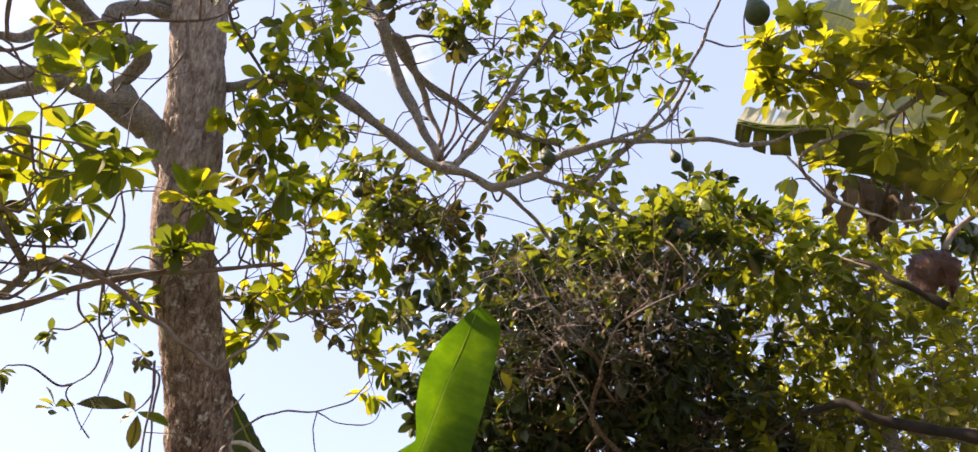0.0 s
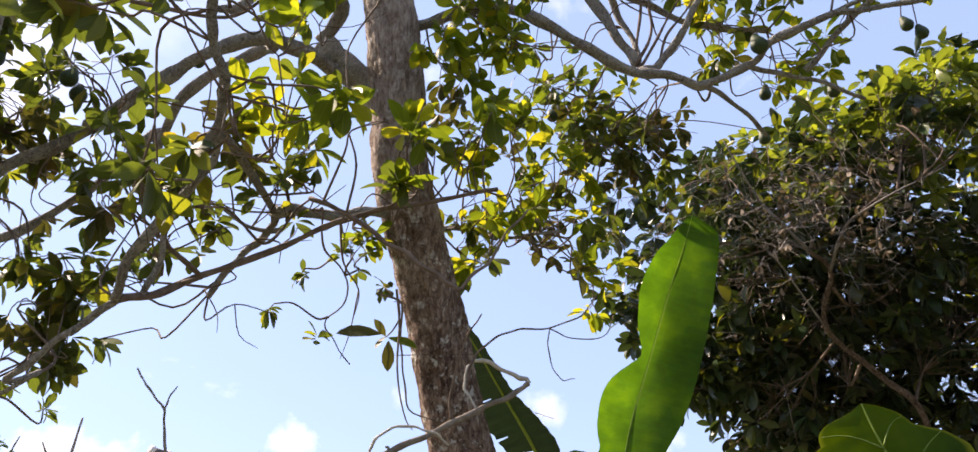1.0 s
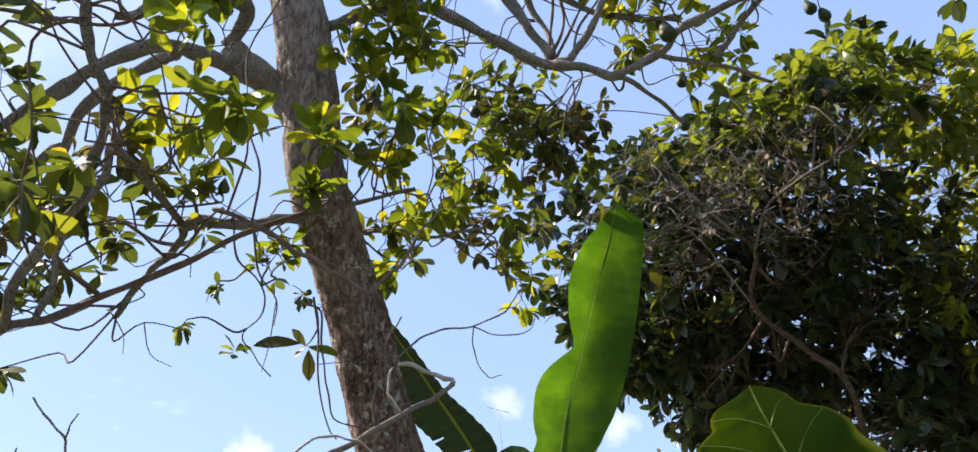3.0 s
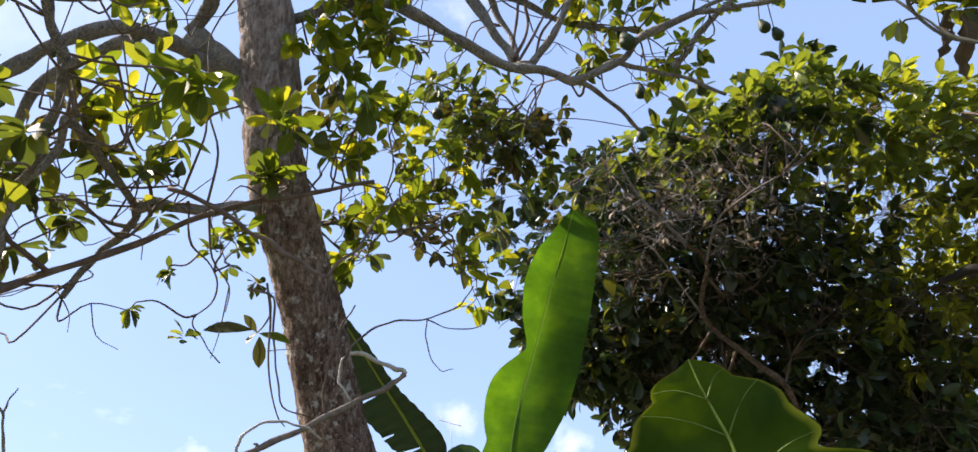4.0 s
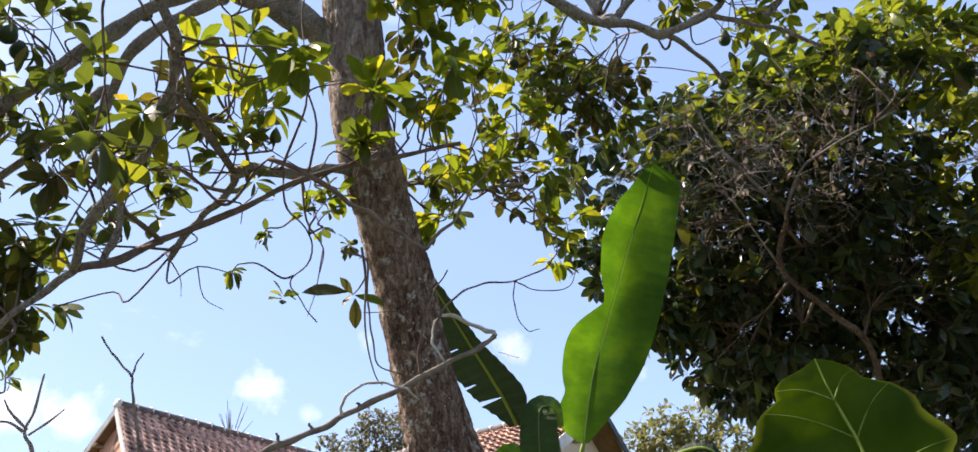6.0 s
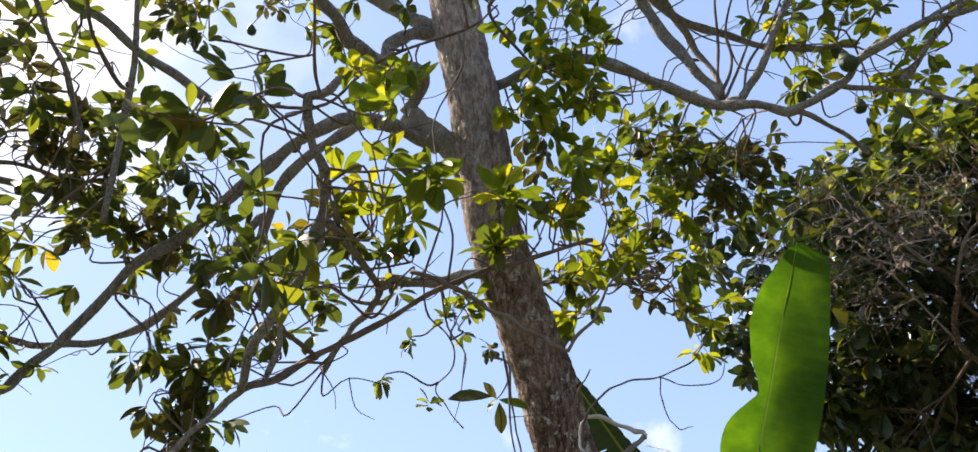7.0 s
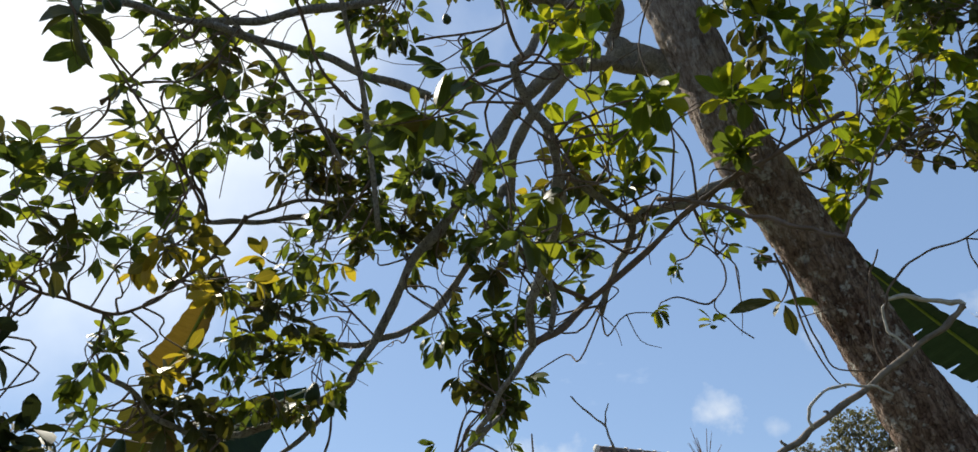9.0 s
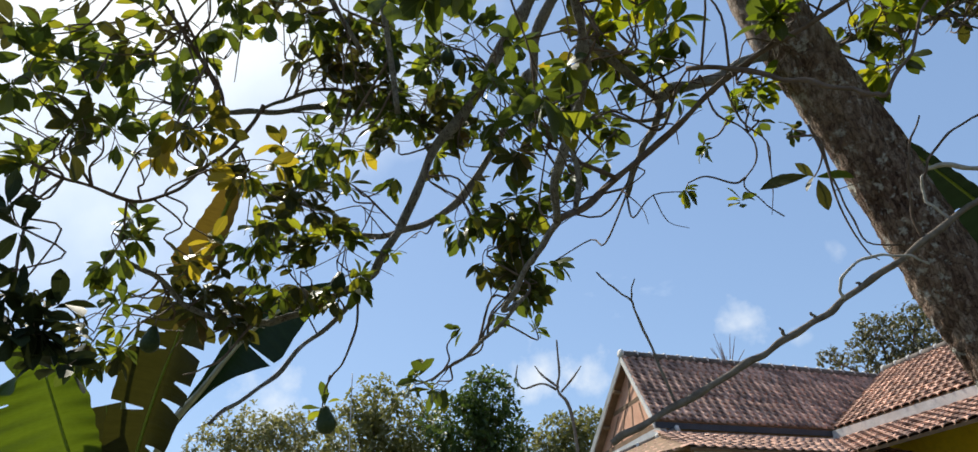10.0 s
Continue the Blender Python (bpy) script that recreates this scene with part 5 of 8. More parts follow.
clumps([(-2.93, 1.30, 3.10, 0.12, 4.7, 0.1), (-2.91, 1.41, 3.04, 0.12, 6.1, 0.1), (-3.02, 1.20, 3.01, 0.12, 4.7, 0.1), (-3.04, 1.27, 2.90, 0.09, 3.1, 0.1), (-2.66, 1.32, 3.30, 0.06, 1, 0.10), (-2.71, 1.21, 3.50, 0.04, 1, 0.10), (-2.63, 1.53, 3.36, 0.04, 1, 0.10), (-2.86, 1.65, 3.12, 0.04, 1, 0.10), (-3.02, 0.50, 2.96, 0.08, 4.7, 0.1), (-2.99, 0.58, 3.00, 0.05, 1, 0.10), (-3.05, 0.52, 2.89, 0.05, 3.1, 0.1), (-3.10, 0.54, 2.76, 0.05, 1, 0.10), (-3.11, 0.60, 2.72, 0.05, 1, 0.10), (-3.54, 0.60, 2.74, 0.11, 4.7, 0.1), (-3.53, 0.71, 2.69, 0.09, 3.1, 0.1)])
clumps([(-3.57, 0.58, 2.65, 0.09, 3.1, 0.1), (-2.56, 1.84, 2.68, 0.05, 1, 0.07), (-2.44, 1.96, 2.72, 0.04, 1, 0.07), (-2.35, 2.09, 2.66, 0.04, 1, 0.07), (-2.68, 1.80, 2.47, 0.07, 3.1, 0.1), (-2.74, 1.71, 2.47, 0.04, 1, 0.10), (-1.43, 1.92, 3.35, 0.06, 3.1, 0.1), (-1.50, 1.82, 3.40, 0.05, 1, 0.10), (-0.92, 2.93, 3.53, 0.11, 4.7, 0.1), (-0.69, 3.12, 3.67, 0.10, 3.1, 0.1), (-0.86, 2.81, 3.71, 0.08, 1, 0.10), (-1.29, 2.33, 3.29, 0.07, 3.1, 0.07), (-3.12, 1.50, 2.44, 0.03, 1, 0.10), (-1.65, 1.88, 3.22, 0.04, 1, 0.10), (-1.33, 1.35, 3.06, 0.05, 1.4, 0.12)])
clumps([(-1.39, 1.32, 2.87, 0.04, 1.4, 0.12), (-1.27, 1.17, 2.79, 0.03, 1, 0.12), (-1.49, 1.58, 3.19, 0.07, 1.4, 0.1), (-1.60, 1.80, 3.21, 0.07, 1.4, 0.1), (-1.50, 1.81, 3.44, 0.06, 1.9, 0.1), (-1.29, 1.90, 3.51, 0.07, 1.9, 0.1), (-1.29, 1.96, 3.45, 0.06, 1, 0.10), (-0.93, 2.07, 3.68, 0.04, 1, 0.12), (-0.87, 2.17, 3.61, 0.04, 1, 0.12), (-1.01, 2.09, 3.40, 0.02, 1, 0.12), (-0.72, 2.40, 3.87, 0.07, 1.9, 0.1), (-0.61, 2.52, 3.92, 0.07, 1.9, 0.1), (-0.51, 2.75, 3.84, 0.09, 2.9, 0.1), (-0.84, 2.64, 3.56, 0.07, 1.9, 0.1), (-0.84, 2.75, 3.40, 0.07, 1.9, 0.1)])
clumps([(-0.66, 2.75, 3.64, 0.07, 1.9, 0.1), (-0.37, 2.98, 3.73, 0.08, 1.9, 0.1), (-0.45, 3.04, 3.45, 0.07, 1.9, 0.1), (-0.28, 3.24, 4.20, 0.14, 3.8, 0.12), (-0.15, 3.17, 4.43, 0.15, 3.8, 0.12), (-0.32, 3.15, 4.44, 0.11, 2.9, 0.12), (0.11, 3.28, 4.62, 0.15, 3.8, 0.1), (-0.02, 3.12, 4.22, 0.14, 2.9, 0.1), (-1.56, 2.25, 3.05, 0.04, 1.9, 0.07), (-1.43, 2.39, 2.96, 0.03, 1, 0.07), (-1.50, 2.32, 3.22, 0.05, 1, 0.07), (-1.34, 2.35, 3.31, 0.05, 1, 0.07), (-1.25, 2.39, 3.32, 0.04, 1, 0.07), (-1.17, 2.42, 3.15, 0.03, 1, 0.07), (-1.65, 1.86, 3.09, 0.02, 1, 0.10)])
clumps([(-1.44, 2.12, 3.34, 0.05, 1, 0.10)])
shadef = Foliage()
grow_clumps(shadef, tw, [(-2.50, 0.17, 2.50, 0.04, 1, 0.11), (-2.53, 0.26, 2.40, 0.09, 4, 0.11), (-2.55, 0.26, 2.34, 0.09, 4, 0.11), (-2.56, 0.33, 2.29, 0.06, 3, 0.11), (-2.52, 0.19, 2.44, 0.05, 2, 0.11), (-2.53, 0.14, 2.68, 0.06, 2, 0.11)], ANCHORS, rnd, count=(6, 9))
old_clumps([(-3.19, 0.82, 2.94, 0.09, 3, 0.11), (-3.16, 0.95, 2.93, 0.09, 3, 0.11), (-3.14, 1.06, 2.89, 0.09, 3, 0.11), (-3.30, 0.93, 2.86, 0.09, 3, 0.11), (-3.28, 1.07, 2.82, 0.09, 3, 0.11), (-3.31, 0.86, 2.89, 0.07, 2, 0.11), (-2.62, 1.08, 3.83, 0.12, 3, 0.11), (-2.51, 1.21, 3.89, 0.12, 3, 0.11), (-2.57, 1.38, 3.87, 0.12, 3, 0.11)])
old_clumps([(-2.52, 1.67, 3.74, 0.12, 2.9, 0.11), (-2.24, 1.96, 3.05, 0.08, 2, 0.11), (-2.35, 1.97, 2.88, 0.08, 2, 0.11), (-3.00, 1.28, 2.99, 0.12, 3, 0.11), (-2.97, 1.42, 2.90, 0.09, 2, 0.11), (-3.33, 1.14, 2.90, 0.09, 2, 0.11)])
young_clumps([(-0.70, 1.99, 4.13, 0.08, 3, 0.10), (-0.79, 2.06, 4.05, 0.08, 2, 0.10), (-0.61, 2.08, 4.21, 0.09, 2, 0.10), (-0.55, 2.20, 4.12, 0.09, 3, 0.10), (-0.75, 2.14, 3.98, 0.08, 2, 0.10), (-0.64, 2.28, 3.88, 0.08, 3, 0.10), (-0.72, 2.34, 3.80, 0.08, 2, 0.10), (-0.49, 2.05, 4.38, 0.12, 4, 0.10), (-0.61, 1.96, 4.43, 0.12, 4, 0.10), (-0.69, 1.89, 4.58, 0.12, 3, 0.10), (-0.47, 1.91, 4.61, 0.12, 4, 0.10), (-0.31, 1.95, 4.72, 0.09, 2, 0.10), (-0.83, 1.88, 3.42, 0.05, 2, 0.12), (-0.85, 2.38, 3.70, 0.08, 2, 0.10), (-0.76, 2.45, 3.66, 0.08, 2, 0.10)])
young_clumps([(-0.61, 2.47, 3.83, 0.12, 4, 0.10), (-0.48, 2.59, 4.04, 0.09, 2, 0.10), (-0.44, 2.63, 3.85, 0.12, 3, 0.10), (-0.49, 2.61, 3.70, 0.09, 2, 0.10), (-0.35, 2.71, 3.76, 0.12, 3, 0.10), (-0.55, 2.66, 3.63, 0.06, 1, 0.10), (-0.34, 2.59, 3.42, 0.04, 1, 0.10), (-0.64, 2.56, 3.56, 0.08, 2, 0.10), (-0.75, 2.55, 3.53, 0.08, 2, 0.10), (-0.85, 2.66, 3.33, 0.07, 2, 0.10), (-0.77, 2.63, 3.41, 0.06, 1, 0.10), (-0.39, 3.25, 3.49, 0.13, 4, 0.10), (-0.46, 3.18, 3.59, 0.10, 2, 0.10), (-0.29, 3.22, 3.56, 0.10, 3, 0.10), (0.25, 2.17, 4.94, 0.10, 3.3, 0.10)])
young_clumps([(0.45, 2.15, 4.93, 0.14, 4.4, 0.10), (0.64, 2.17, 4.88, 0.10, 3.3, 0.10), (0.20, 2.23, 4.90, 0.10, 2.2, 0.10), (0.75, 2.18, 4.73, 0.13, 5.5, 0.10), (0.87, 2.14, 4.73, 0.13, 5.5, 0.10), (0.96, 2.10, 4.72, 0.10, 3.3, 0.10), (1.14, 2.16, 4.74, 0.10, 4.4, 0.10), (1.24, 2.19, 4.69, 0.07, 2.2, 0.10), (0.77, 2.31, 4.63, 0.10, 3.3, 0.10), (0.96, 2.29, 4.59, 0.10, 3.3, 0.10), (1.20, 2.37, 4.57, 0.10, 3.3, 0.10), (0.51, 2.53, 4.64, 0.14, 4.4, 0.10), (0.45, 2.65, 4.54, 0.10, 3.3, 0.10), (0.53, 2.70, 4.48, 0.07, 1, 0.10), (0.79, 2.66, 4.73, 0.11, 3.3, 0.10)])
young_clumps([(0.94, 2.69, 4.66, 0.14, 4.4, 0.10), (1.06, 2.71, 4.60, 0.11, 2.2, 0.10), (0.90, 2.87, 4.50, 0.14, 4.4, 0.10), (1.00, 2.87, 4.47, 0.07, 2.2, 0.10), (0.68, 2.88, 4.26, 0.10, 3.3, 0.10), (0.78, 2.84, 4.28, 0.07, 2.2, 0.10), (1.15, 2.45, 4.52, 0.07, 2.2, 0.10), (1.41, 2.68, 4.48, 0.05, 1, 0.10), (0.63, 2.50, 4.90, 0.11, 2.2, 0.10), (1.34, 2.32, 4.41, 0.02, 1, 0.10), (-0.92, 1.39, 3.18, 0.03, 1, 0.12), (-0.91, 1.45, 3.20, 0.03, 1, 0.115), (-1.05, 1.46, 3.19, 0.04, 1, 0.12), (-1.29, 1.53, 3.41, 0.07, 2.4, 0.10), (-1.26, 1.62, 3.35, 0.07, 2.4, 0.10)])
young_clumps([(-1.25, 1.76, 3.38, 0.07, 2.4, 0.10), (-1.10, 1.40, 3.76, 0.07, 2.4, 0.10), (-1.04, 1.47, 3.87, 0.05, 2.4, 0.10), (-1.20, 1.41, 3.84, 0.06, 2.4, 0.10), (-1.09, 1.26, 3.47, 0.02, 1, 0.12), (-1.04, 1.53, 3.83, 0.05, 1, 0.10), (-0.98, 2.06, 3.37, 0.02, 1, 0.10), (-1.33, 1.97, 3.43, 0.05, 1, 0.10), (-1.26, 2.36, 3.34, 0.05, 2.4, 0.10), (-1.02, 1.71, 3.45, 0.02, 1, 0.12), (-0.83, 1.93, 3.46, 0.02, 1, 0.12), (-0.95, 2.04, 3.37, 0.02, 1, 0.11), (-0.60, 2.08, 3.67, 0.03, 1, 0.12), (-0.68, 2.09, 3.64, 0.03, 1, 0.12)])
young_clumps([(-1.03, 1.32, 3.50, 0.02, 1, 0.12), (-0.79, 2.03, 4.08, 0.05, 2, 0.10), (-0.64, 2.19, 4.12, 0.08, 2, 0.10), (-0.51, 2.17, 4.15, 0.07, 2, 0.10), (-0.51, 2.39, 3.94, 0.06, 1, 0.10), (-0.93, 2.61, 3.58, 0.06, 2, 0.10), (-0.81, 2.68, 3.69, 0.07, 2, 0.10), (-0.53, 2.85, 3.87, 0.09, 2, 0.10)])
def lone_leaf(plant, base, tip, kind, roll):
    """One leaf from its stalk to its tip."""
    base, tip = np.array(base), np.array(tip)
    plant.leaf(base, leaf_frame(tip - base, (0.2, -1.0, 0.3), roll), float(np.linalg.norm(tip - base)), kind)


lone_leaf(oldf, (-1.150, 2.373, 2.907), (-1.270, 2.260, 2.910), 1, 0.0)
lone_leaf(oldf, (-1.135, 2.384, 2.900), (-1.143, 2.311, 2.933), 1, 0.3)
lone_leaf(oldf, (-1.135, 2.384, 2.900), (-1.165, 2.347, 2.854), 1, -0.3)
lone_leaf(oldf, (-1.128, 2.396, 2.886), (-1.129, 2.407, 2.774), 1, 0.2)
lone_leaf(yng, (-1.127, 2.390, 2.896), (-1.011, 2.401, 2.836), 2, 0.2)
tw.add([(-1.053, 2.294, 3.004), (-1.063, 2.338, 2.948), (-1.098, 2.367, 2.915), (-1.135, 2.386, 2.898)], 0.004, 0.0025)
tw.add([(-1.051, 2.266, 3.029), (-1.060, 2.333, 2.918), (-1.083, 2.384, 2.788), (-1.085, 2.426, 2.679), (-1.070, 2.462, 2.586), (-1.047, 2.476, 2.549)], 0.005, 0.002)
tw.add([(-1.088, 2.381, 2.811), (-0.932, 2.345, 2.773), (-0.790, 2.431, 2.791)], 0.002, 0.0015)
lone_leaf(oldf, (-1.320, -0.033, 2.857), (-1.341, -0.070, 2.791), 0, -0.3)
lone_leaf(oldf, (-1.318, -0.030, 2.858), (-1.378, -0.008, 2.774), 1, 0.0)
lone_leaf(oldf, (-1.317, -0.028, 2.859), (-1.379, 0.042, 2.797), 2, 0.3)
lone_leaf(oldf, (-1.316, -0.025, 2.860), (-1.338, 0.056, 2.872), 3, -0.3)
lone_leaf(oldf, (-1.314, -0.022, 2.862), (-1.324, -0.041, 2.926), 4, 0.0)
lone_leaf(oldf, (-1.313, -0.019, 2.863), (-1.392, -0.095, 2.885), 5, 0.3)
lone_leaf(oldf, (-1.312, -0.016, 2.864), (-1.355, 0.015, 2.946), 0, -0.3)
tw.add([(-1.224, -0.167, 3.020), (-1.272, -0.133, 2.950), (-1.294, -0.074, 2.900), (-1.316, -0.025, 2.860)], 0.006, 0.003)
bare = Twigs()
leafy = np.array([r[0] for r in fol.rows + yng.rows + oldf.rows])
for i in range(330):
    q = np.array(ANCHORS[rnd.randrange(len(ANCHORS))])
    if q[2] < 2.3:
        continue
    d = np.array([rnd.gauss(0, 1), rnd.gauss(0, 1), rnd.gauss(0.1, 0.8)])
    d = d / np.linalg.norm(d) * rnd.uniform(0.18, 0.55)
    k = [np.array([rnd.gauss(0, 0.045), rnd.gauss(0, 0.045), rnd.gauss(-0.02, 0.045)]) for _ in range(3)]
    if np.min(np.sum((leafy - (q + d)) ** 2, axis=1)) > 0.03 or q[2] < 2.7:
        continue
    mid = q + d * 0.55 + k[1]
    bare.add([q, q + d * 0.28 + k[0], mid, q + d + k[2]], rnd.uniform(0.0035, 0.006), 0.0018, 5, 4)
    for e in range(rnd.randint(1, 2)):
        g = np.array([rnd.gauss(0, 1), rnd.gauss(0, 1), rnd.gauss(0.1, 0.8)]) * 0.11 + d * 0.3
        bare.add([mid, mid + g * 0.5 + k[e] * 0.4, mid + g], 0.003, 0.0013, 4, 3)
bare.build(avocado, TWIG, "bare_brushwood")
shadef.build(avocado, SHADELEAF, "dark_leaf", 60, "dark_foliage", near=(-2.5, 0.2, 2.4), label="leaf darkened in colour as if shaded")
oldf.build(avocado, OLDLEAF, "old_leaf", 250, "old_foliage", near=(-0.8, 0.8, 3.0))
fol.build(avocado, LEAF, "leaf", 300, "foliage", near=(-0.8, 0.8, 3.0))
yng.build(avocado, YOUNG, "young_leaf", 250, "young_foliage", near=(-0.6, 2.0, 3.4))
yfol = Foliage()


def yellow_clumps(rows):
    grow_clumps(yfol, tw, rows, ANCHORS, rnd, count=(4, 7))


yellow_clumps([(-2.40, 0.49, 3.12, 0.10, 2, 0.10), (-2.37, 0.58, 3.11, 0.11, 2, 0.10), (-2.35, 0.76, 3.03, 0.11, 2, 0.10), (-2.43, 0.61, 2.99, 0.11, 2, 0.10), (-1.56, 1.55, 3.32, 0.05, 1, 0.10), (-0.64, 2.15, 4.38, 0.06, 1, 0.10), (-2.67, 0.52, 3.17, 0.06, 2, 0.10), (-2.58, 0.64, 3.25, 0.05, 1, 0.10), (-2.84, 0.82, 2.95, 0.08, 1, 0.10), (-2.89, 0.76, 2.87, 0.07, 1, 0.10), (-2.57, 1.33, 3.42, 0.02, 1, 0.10), (-2.72, 1.01, 3.42, 0.02, 1, 0.10), (-2.26, 1.94, 3.05, 0.03, 1, 0.10)])
yfol.build(avocado, YLEAF, "yellow_leaf", 200, "yellow_foliage", label="yellowing leaf")
tw.build(avocado, TWIG)


def fruit_mesh():
    prof = [(0, 0.0), (0.012, 0.004), (0.020, 0.014), (0.026, 0.032), (0.036, 0.055), (0.042, 0.075), (0.040, 0.095), (0.030, 0.112), (0.014, 0.121), (0, 0.123)]
    v, f, seg = [], [], 14
    for r, z in prof:
        for k in range(seg):
            a = 2 * math.pi * k / seg
            v.append((r * math.cos(a), r * math.sin(a), -z))
    for i in range(len(prof) - 1):
        for k in range(seg):
            k2 = (k + 1) % seg
            f.append((i * seg + k, (i + 1) * seg + k, (i + 1) * seg + k2, i * seg + k2))
    return v, f


FV, FF = fruit_mesh()
FRUITS = [(1.24, 1.50, 3.86, 1.15), (0.54, 2.47, 4.13, 0.95), (1.38, 2.94, 4.54, 0.80), (1.44, 2.96, 4.48, 0.80), (-0.50, 3.53, 5.09, 0.80), (-0.33, 3.78, 4.83, 0.80), (-0.51, 3.68, 4.93, 0.70), (0.97, 3.05, 4.29, 0.80), (-1.97, -0.11, 3.88, 0.90), (-1.37, 0.64, 4.50, 1.00), (-1.68, 0.77, 4.41, 0.80), (-1.97, 1.01, 4.51, 0.80), (-2.22, 1.70, 6.97, 1.00), (-2.45, 1.43, 3.88, 0.90), (-2.28, 1.62, 3.91, 0.90), (-2.15, 0.08, 3.84, 0.80), (-2.31, 1.77, 5.21, 0.70), (-0.32, 3.71, 4.83, 0.90), (-0.48, 3.48, 5.09, 0.90), (-0.74, 3.52, 5.00, 0.80), (-1.93, 0.58, 5.15, 0.60), (-1.90, 1.87, 4.18, 0.80), (0.80, 2.35, 4.66, 0.80)]
FRUITS += [(-3.13, 1.50, 2.37, 1.10), (-2.32, 1.70, 3.91, 0.90), (-3.31, 0.78, 2.67, 1.00), (-2.94, 1.45, 2.95, 0.90), (-0.52, 3.35, 4.81, 0.90), (-0.38, 3.57, 4.60, 0.90), (-0.28, 3.59, 4.58, 0.90), (0.73, 3.72, 4.63, 0.90), (1.62, 3.90, 4.71, 0.80), (0.76, 3.39, 4.69, 0.90)]
first = None
for i, (x, y, z, k) in enumerate(FRUITS):
    if first is None:
        first = mesh_ob("avocado_fruit", FV, FF, FRUIT, avocado, "green pear-shaped avocado")
        ob = first
    else:
        ob = new("avocado_fruit", first.data)
        ob.parent = avocado
        tagged(ob, "green pear-shaped avocado")
    ob.matrix_local = pose(x, y, z + 0.06 * k, rnd.uniform(-14, 14), rnd.uniform(-14, 14), rnd.uniform(0, 360)) @ Matrix.Scale(0.95 * k, 4)
    q = np.array((x, y, z + 0.055 * k))
    arr = np.array(ANCHORS)
    dd = np.linalg.norm(arr - (q + np.array([0, 0, 0.15])), axis=1)
    j = int(np.argmin(dd))
    if dd[j] < 1.0:
        sp_ = spline([arr[j], (arr[j] + q) / 2 + np.array([0, 0, 0.06]), q], 4)
        sv_, sf_ = tube(sp_, np.linspace(0.004, 0.003, len(sp_)), 5)
        mesh_ob("fruit_stalk", sv_, sf_, TWIG, avocado)

# ---- second avocado crown and the banana leaves under it ----
right_tree = thing("avocado_tree", "leafy avocado tree crown seen from below", "tree", at=(0, 0, 0))
right_tree.name = "young_avocado_tree"
RW = [limb(right_tree, "trunk", [(3.6, 2.2, -0.1), (3.5, 2.3, 1.5), (3.3, 2.5, 2.8), (3.0, 2.6, 3.6)], 0.10, 0.06),
      limb(right_tree, "branch", [(3.0, 2.6, 3.6), (2.152, 1.795, 3.479), (1.903, 1.742, 3.619), (1.690, 1.802, 3.753), (1.383, 1.766, 3.854)], 0.04, 0.012),
      limb(right_tree, "branch", [(3.0, 2.6, 3.6), (2.187, 1.461, 3.553), (1.924, 1.432, 3.685), (1.699, 1.508, 3.824)], 0.035, 0.012),
      limb(right_tree, "branch", [(1.903, 1.742, 3.619), (1.781, 1.975, 3.679), (1.601, 2.209, 3.754), (1.729, 2.358, 3.656), (1.966, 2.412, 3.551)], 0.015, 0.006)]
RA = [np.array(v.co) for o in RW for v in o.data.vertices][::9]
rfol, rtw = Foliage(), Twigs()


def right_clumps(rows):
    grow_clumps(rfol, rtw, rows, RA, rnd, count=(6, 9))


right_clumps([(1.32, 1.66, 3.84, 0.08, 4.5, 0.10), (1.37, 1.51, 3.78, 0.08, 4.5, 0.10), (1.34, 1.81, 3.84, 0.08, 4.5, 0.10), (1.43, 1.83, 3.77, 0.10, 6, 0.10), (1.52, 1.73, 3.79, 0.11, 6, 0.10), (1.63, 1.85, 3.76, 0.11, 6, 0.10), (1.67, 1.68, 3.71, 0.11, 6, 0.10), (1.67, 1.52, 3.69, 0.11, 4.5, 0.10), (1.75, 1.46, 3.67, 0.11, 6, 0.10), (1.82, 1.42, 3.64, 0.11, 6, 0.10), (1.87, 1.49, 3.53, 0.08, 4.5, 0.10), (1.84, 1.60, 3.63, 0.11, 6, 0.10), (1.82, 1.74, 3.70, 0.11, 6, 0.10), (1.89, 1.77, 3.61, 0.11, 3, 0.10), (1.92, 1.66, 3.51, 0.11, 6, 0.10)])
right_clumps([(1.80, 1.92, 3.71, 0.12, 1, 0.10), (1.68, 1.99, 3.75, 0.09, 1, 0.10), (1.58, 1.99, 3.83, 0.09, 1, 0.10), (1.94, 1.41, 3.53, 0.16, 9, 0.10), (2.02, 1.62, 3.43, 0.16, 9, 0.10), (2.12, 1.45, 3.47, 0.22, 12, 0.10), (1.88, 2.39, 3.83, 0.10, 4.5, 0.10), (1.60, 2.36, 3.76, 0.04, 1, 0.10), (1.98, 2.03, 3.61, 0.09, 4.5, 0.10), (2.03, 1.92, 3.50, 0.09, 4.5, 0.10), (1.89, 2.09, 3.63, 0.06, 3, 0.10), (2.17, 2.13, 3.47, 0.09, 4.5, 0.10), (1.74, 2.19, 3.82, 0.05, 1, 0.10), (1.88, 1.28, 3.68, 0.16, 9, 0.10), (1.74, 1.40, 3.86, 0.14, 6, 0.10)])
rfol.build(right_tree, RLEAF, "leaf", 200, "foliage", near=(1.5, 2.0, 3.5))
rtw.build(right_tree, TWIG)

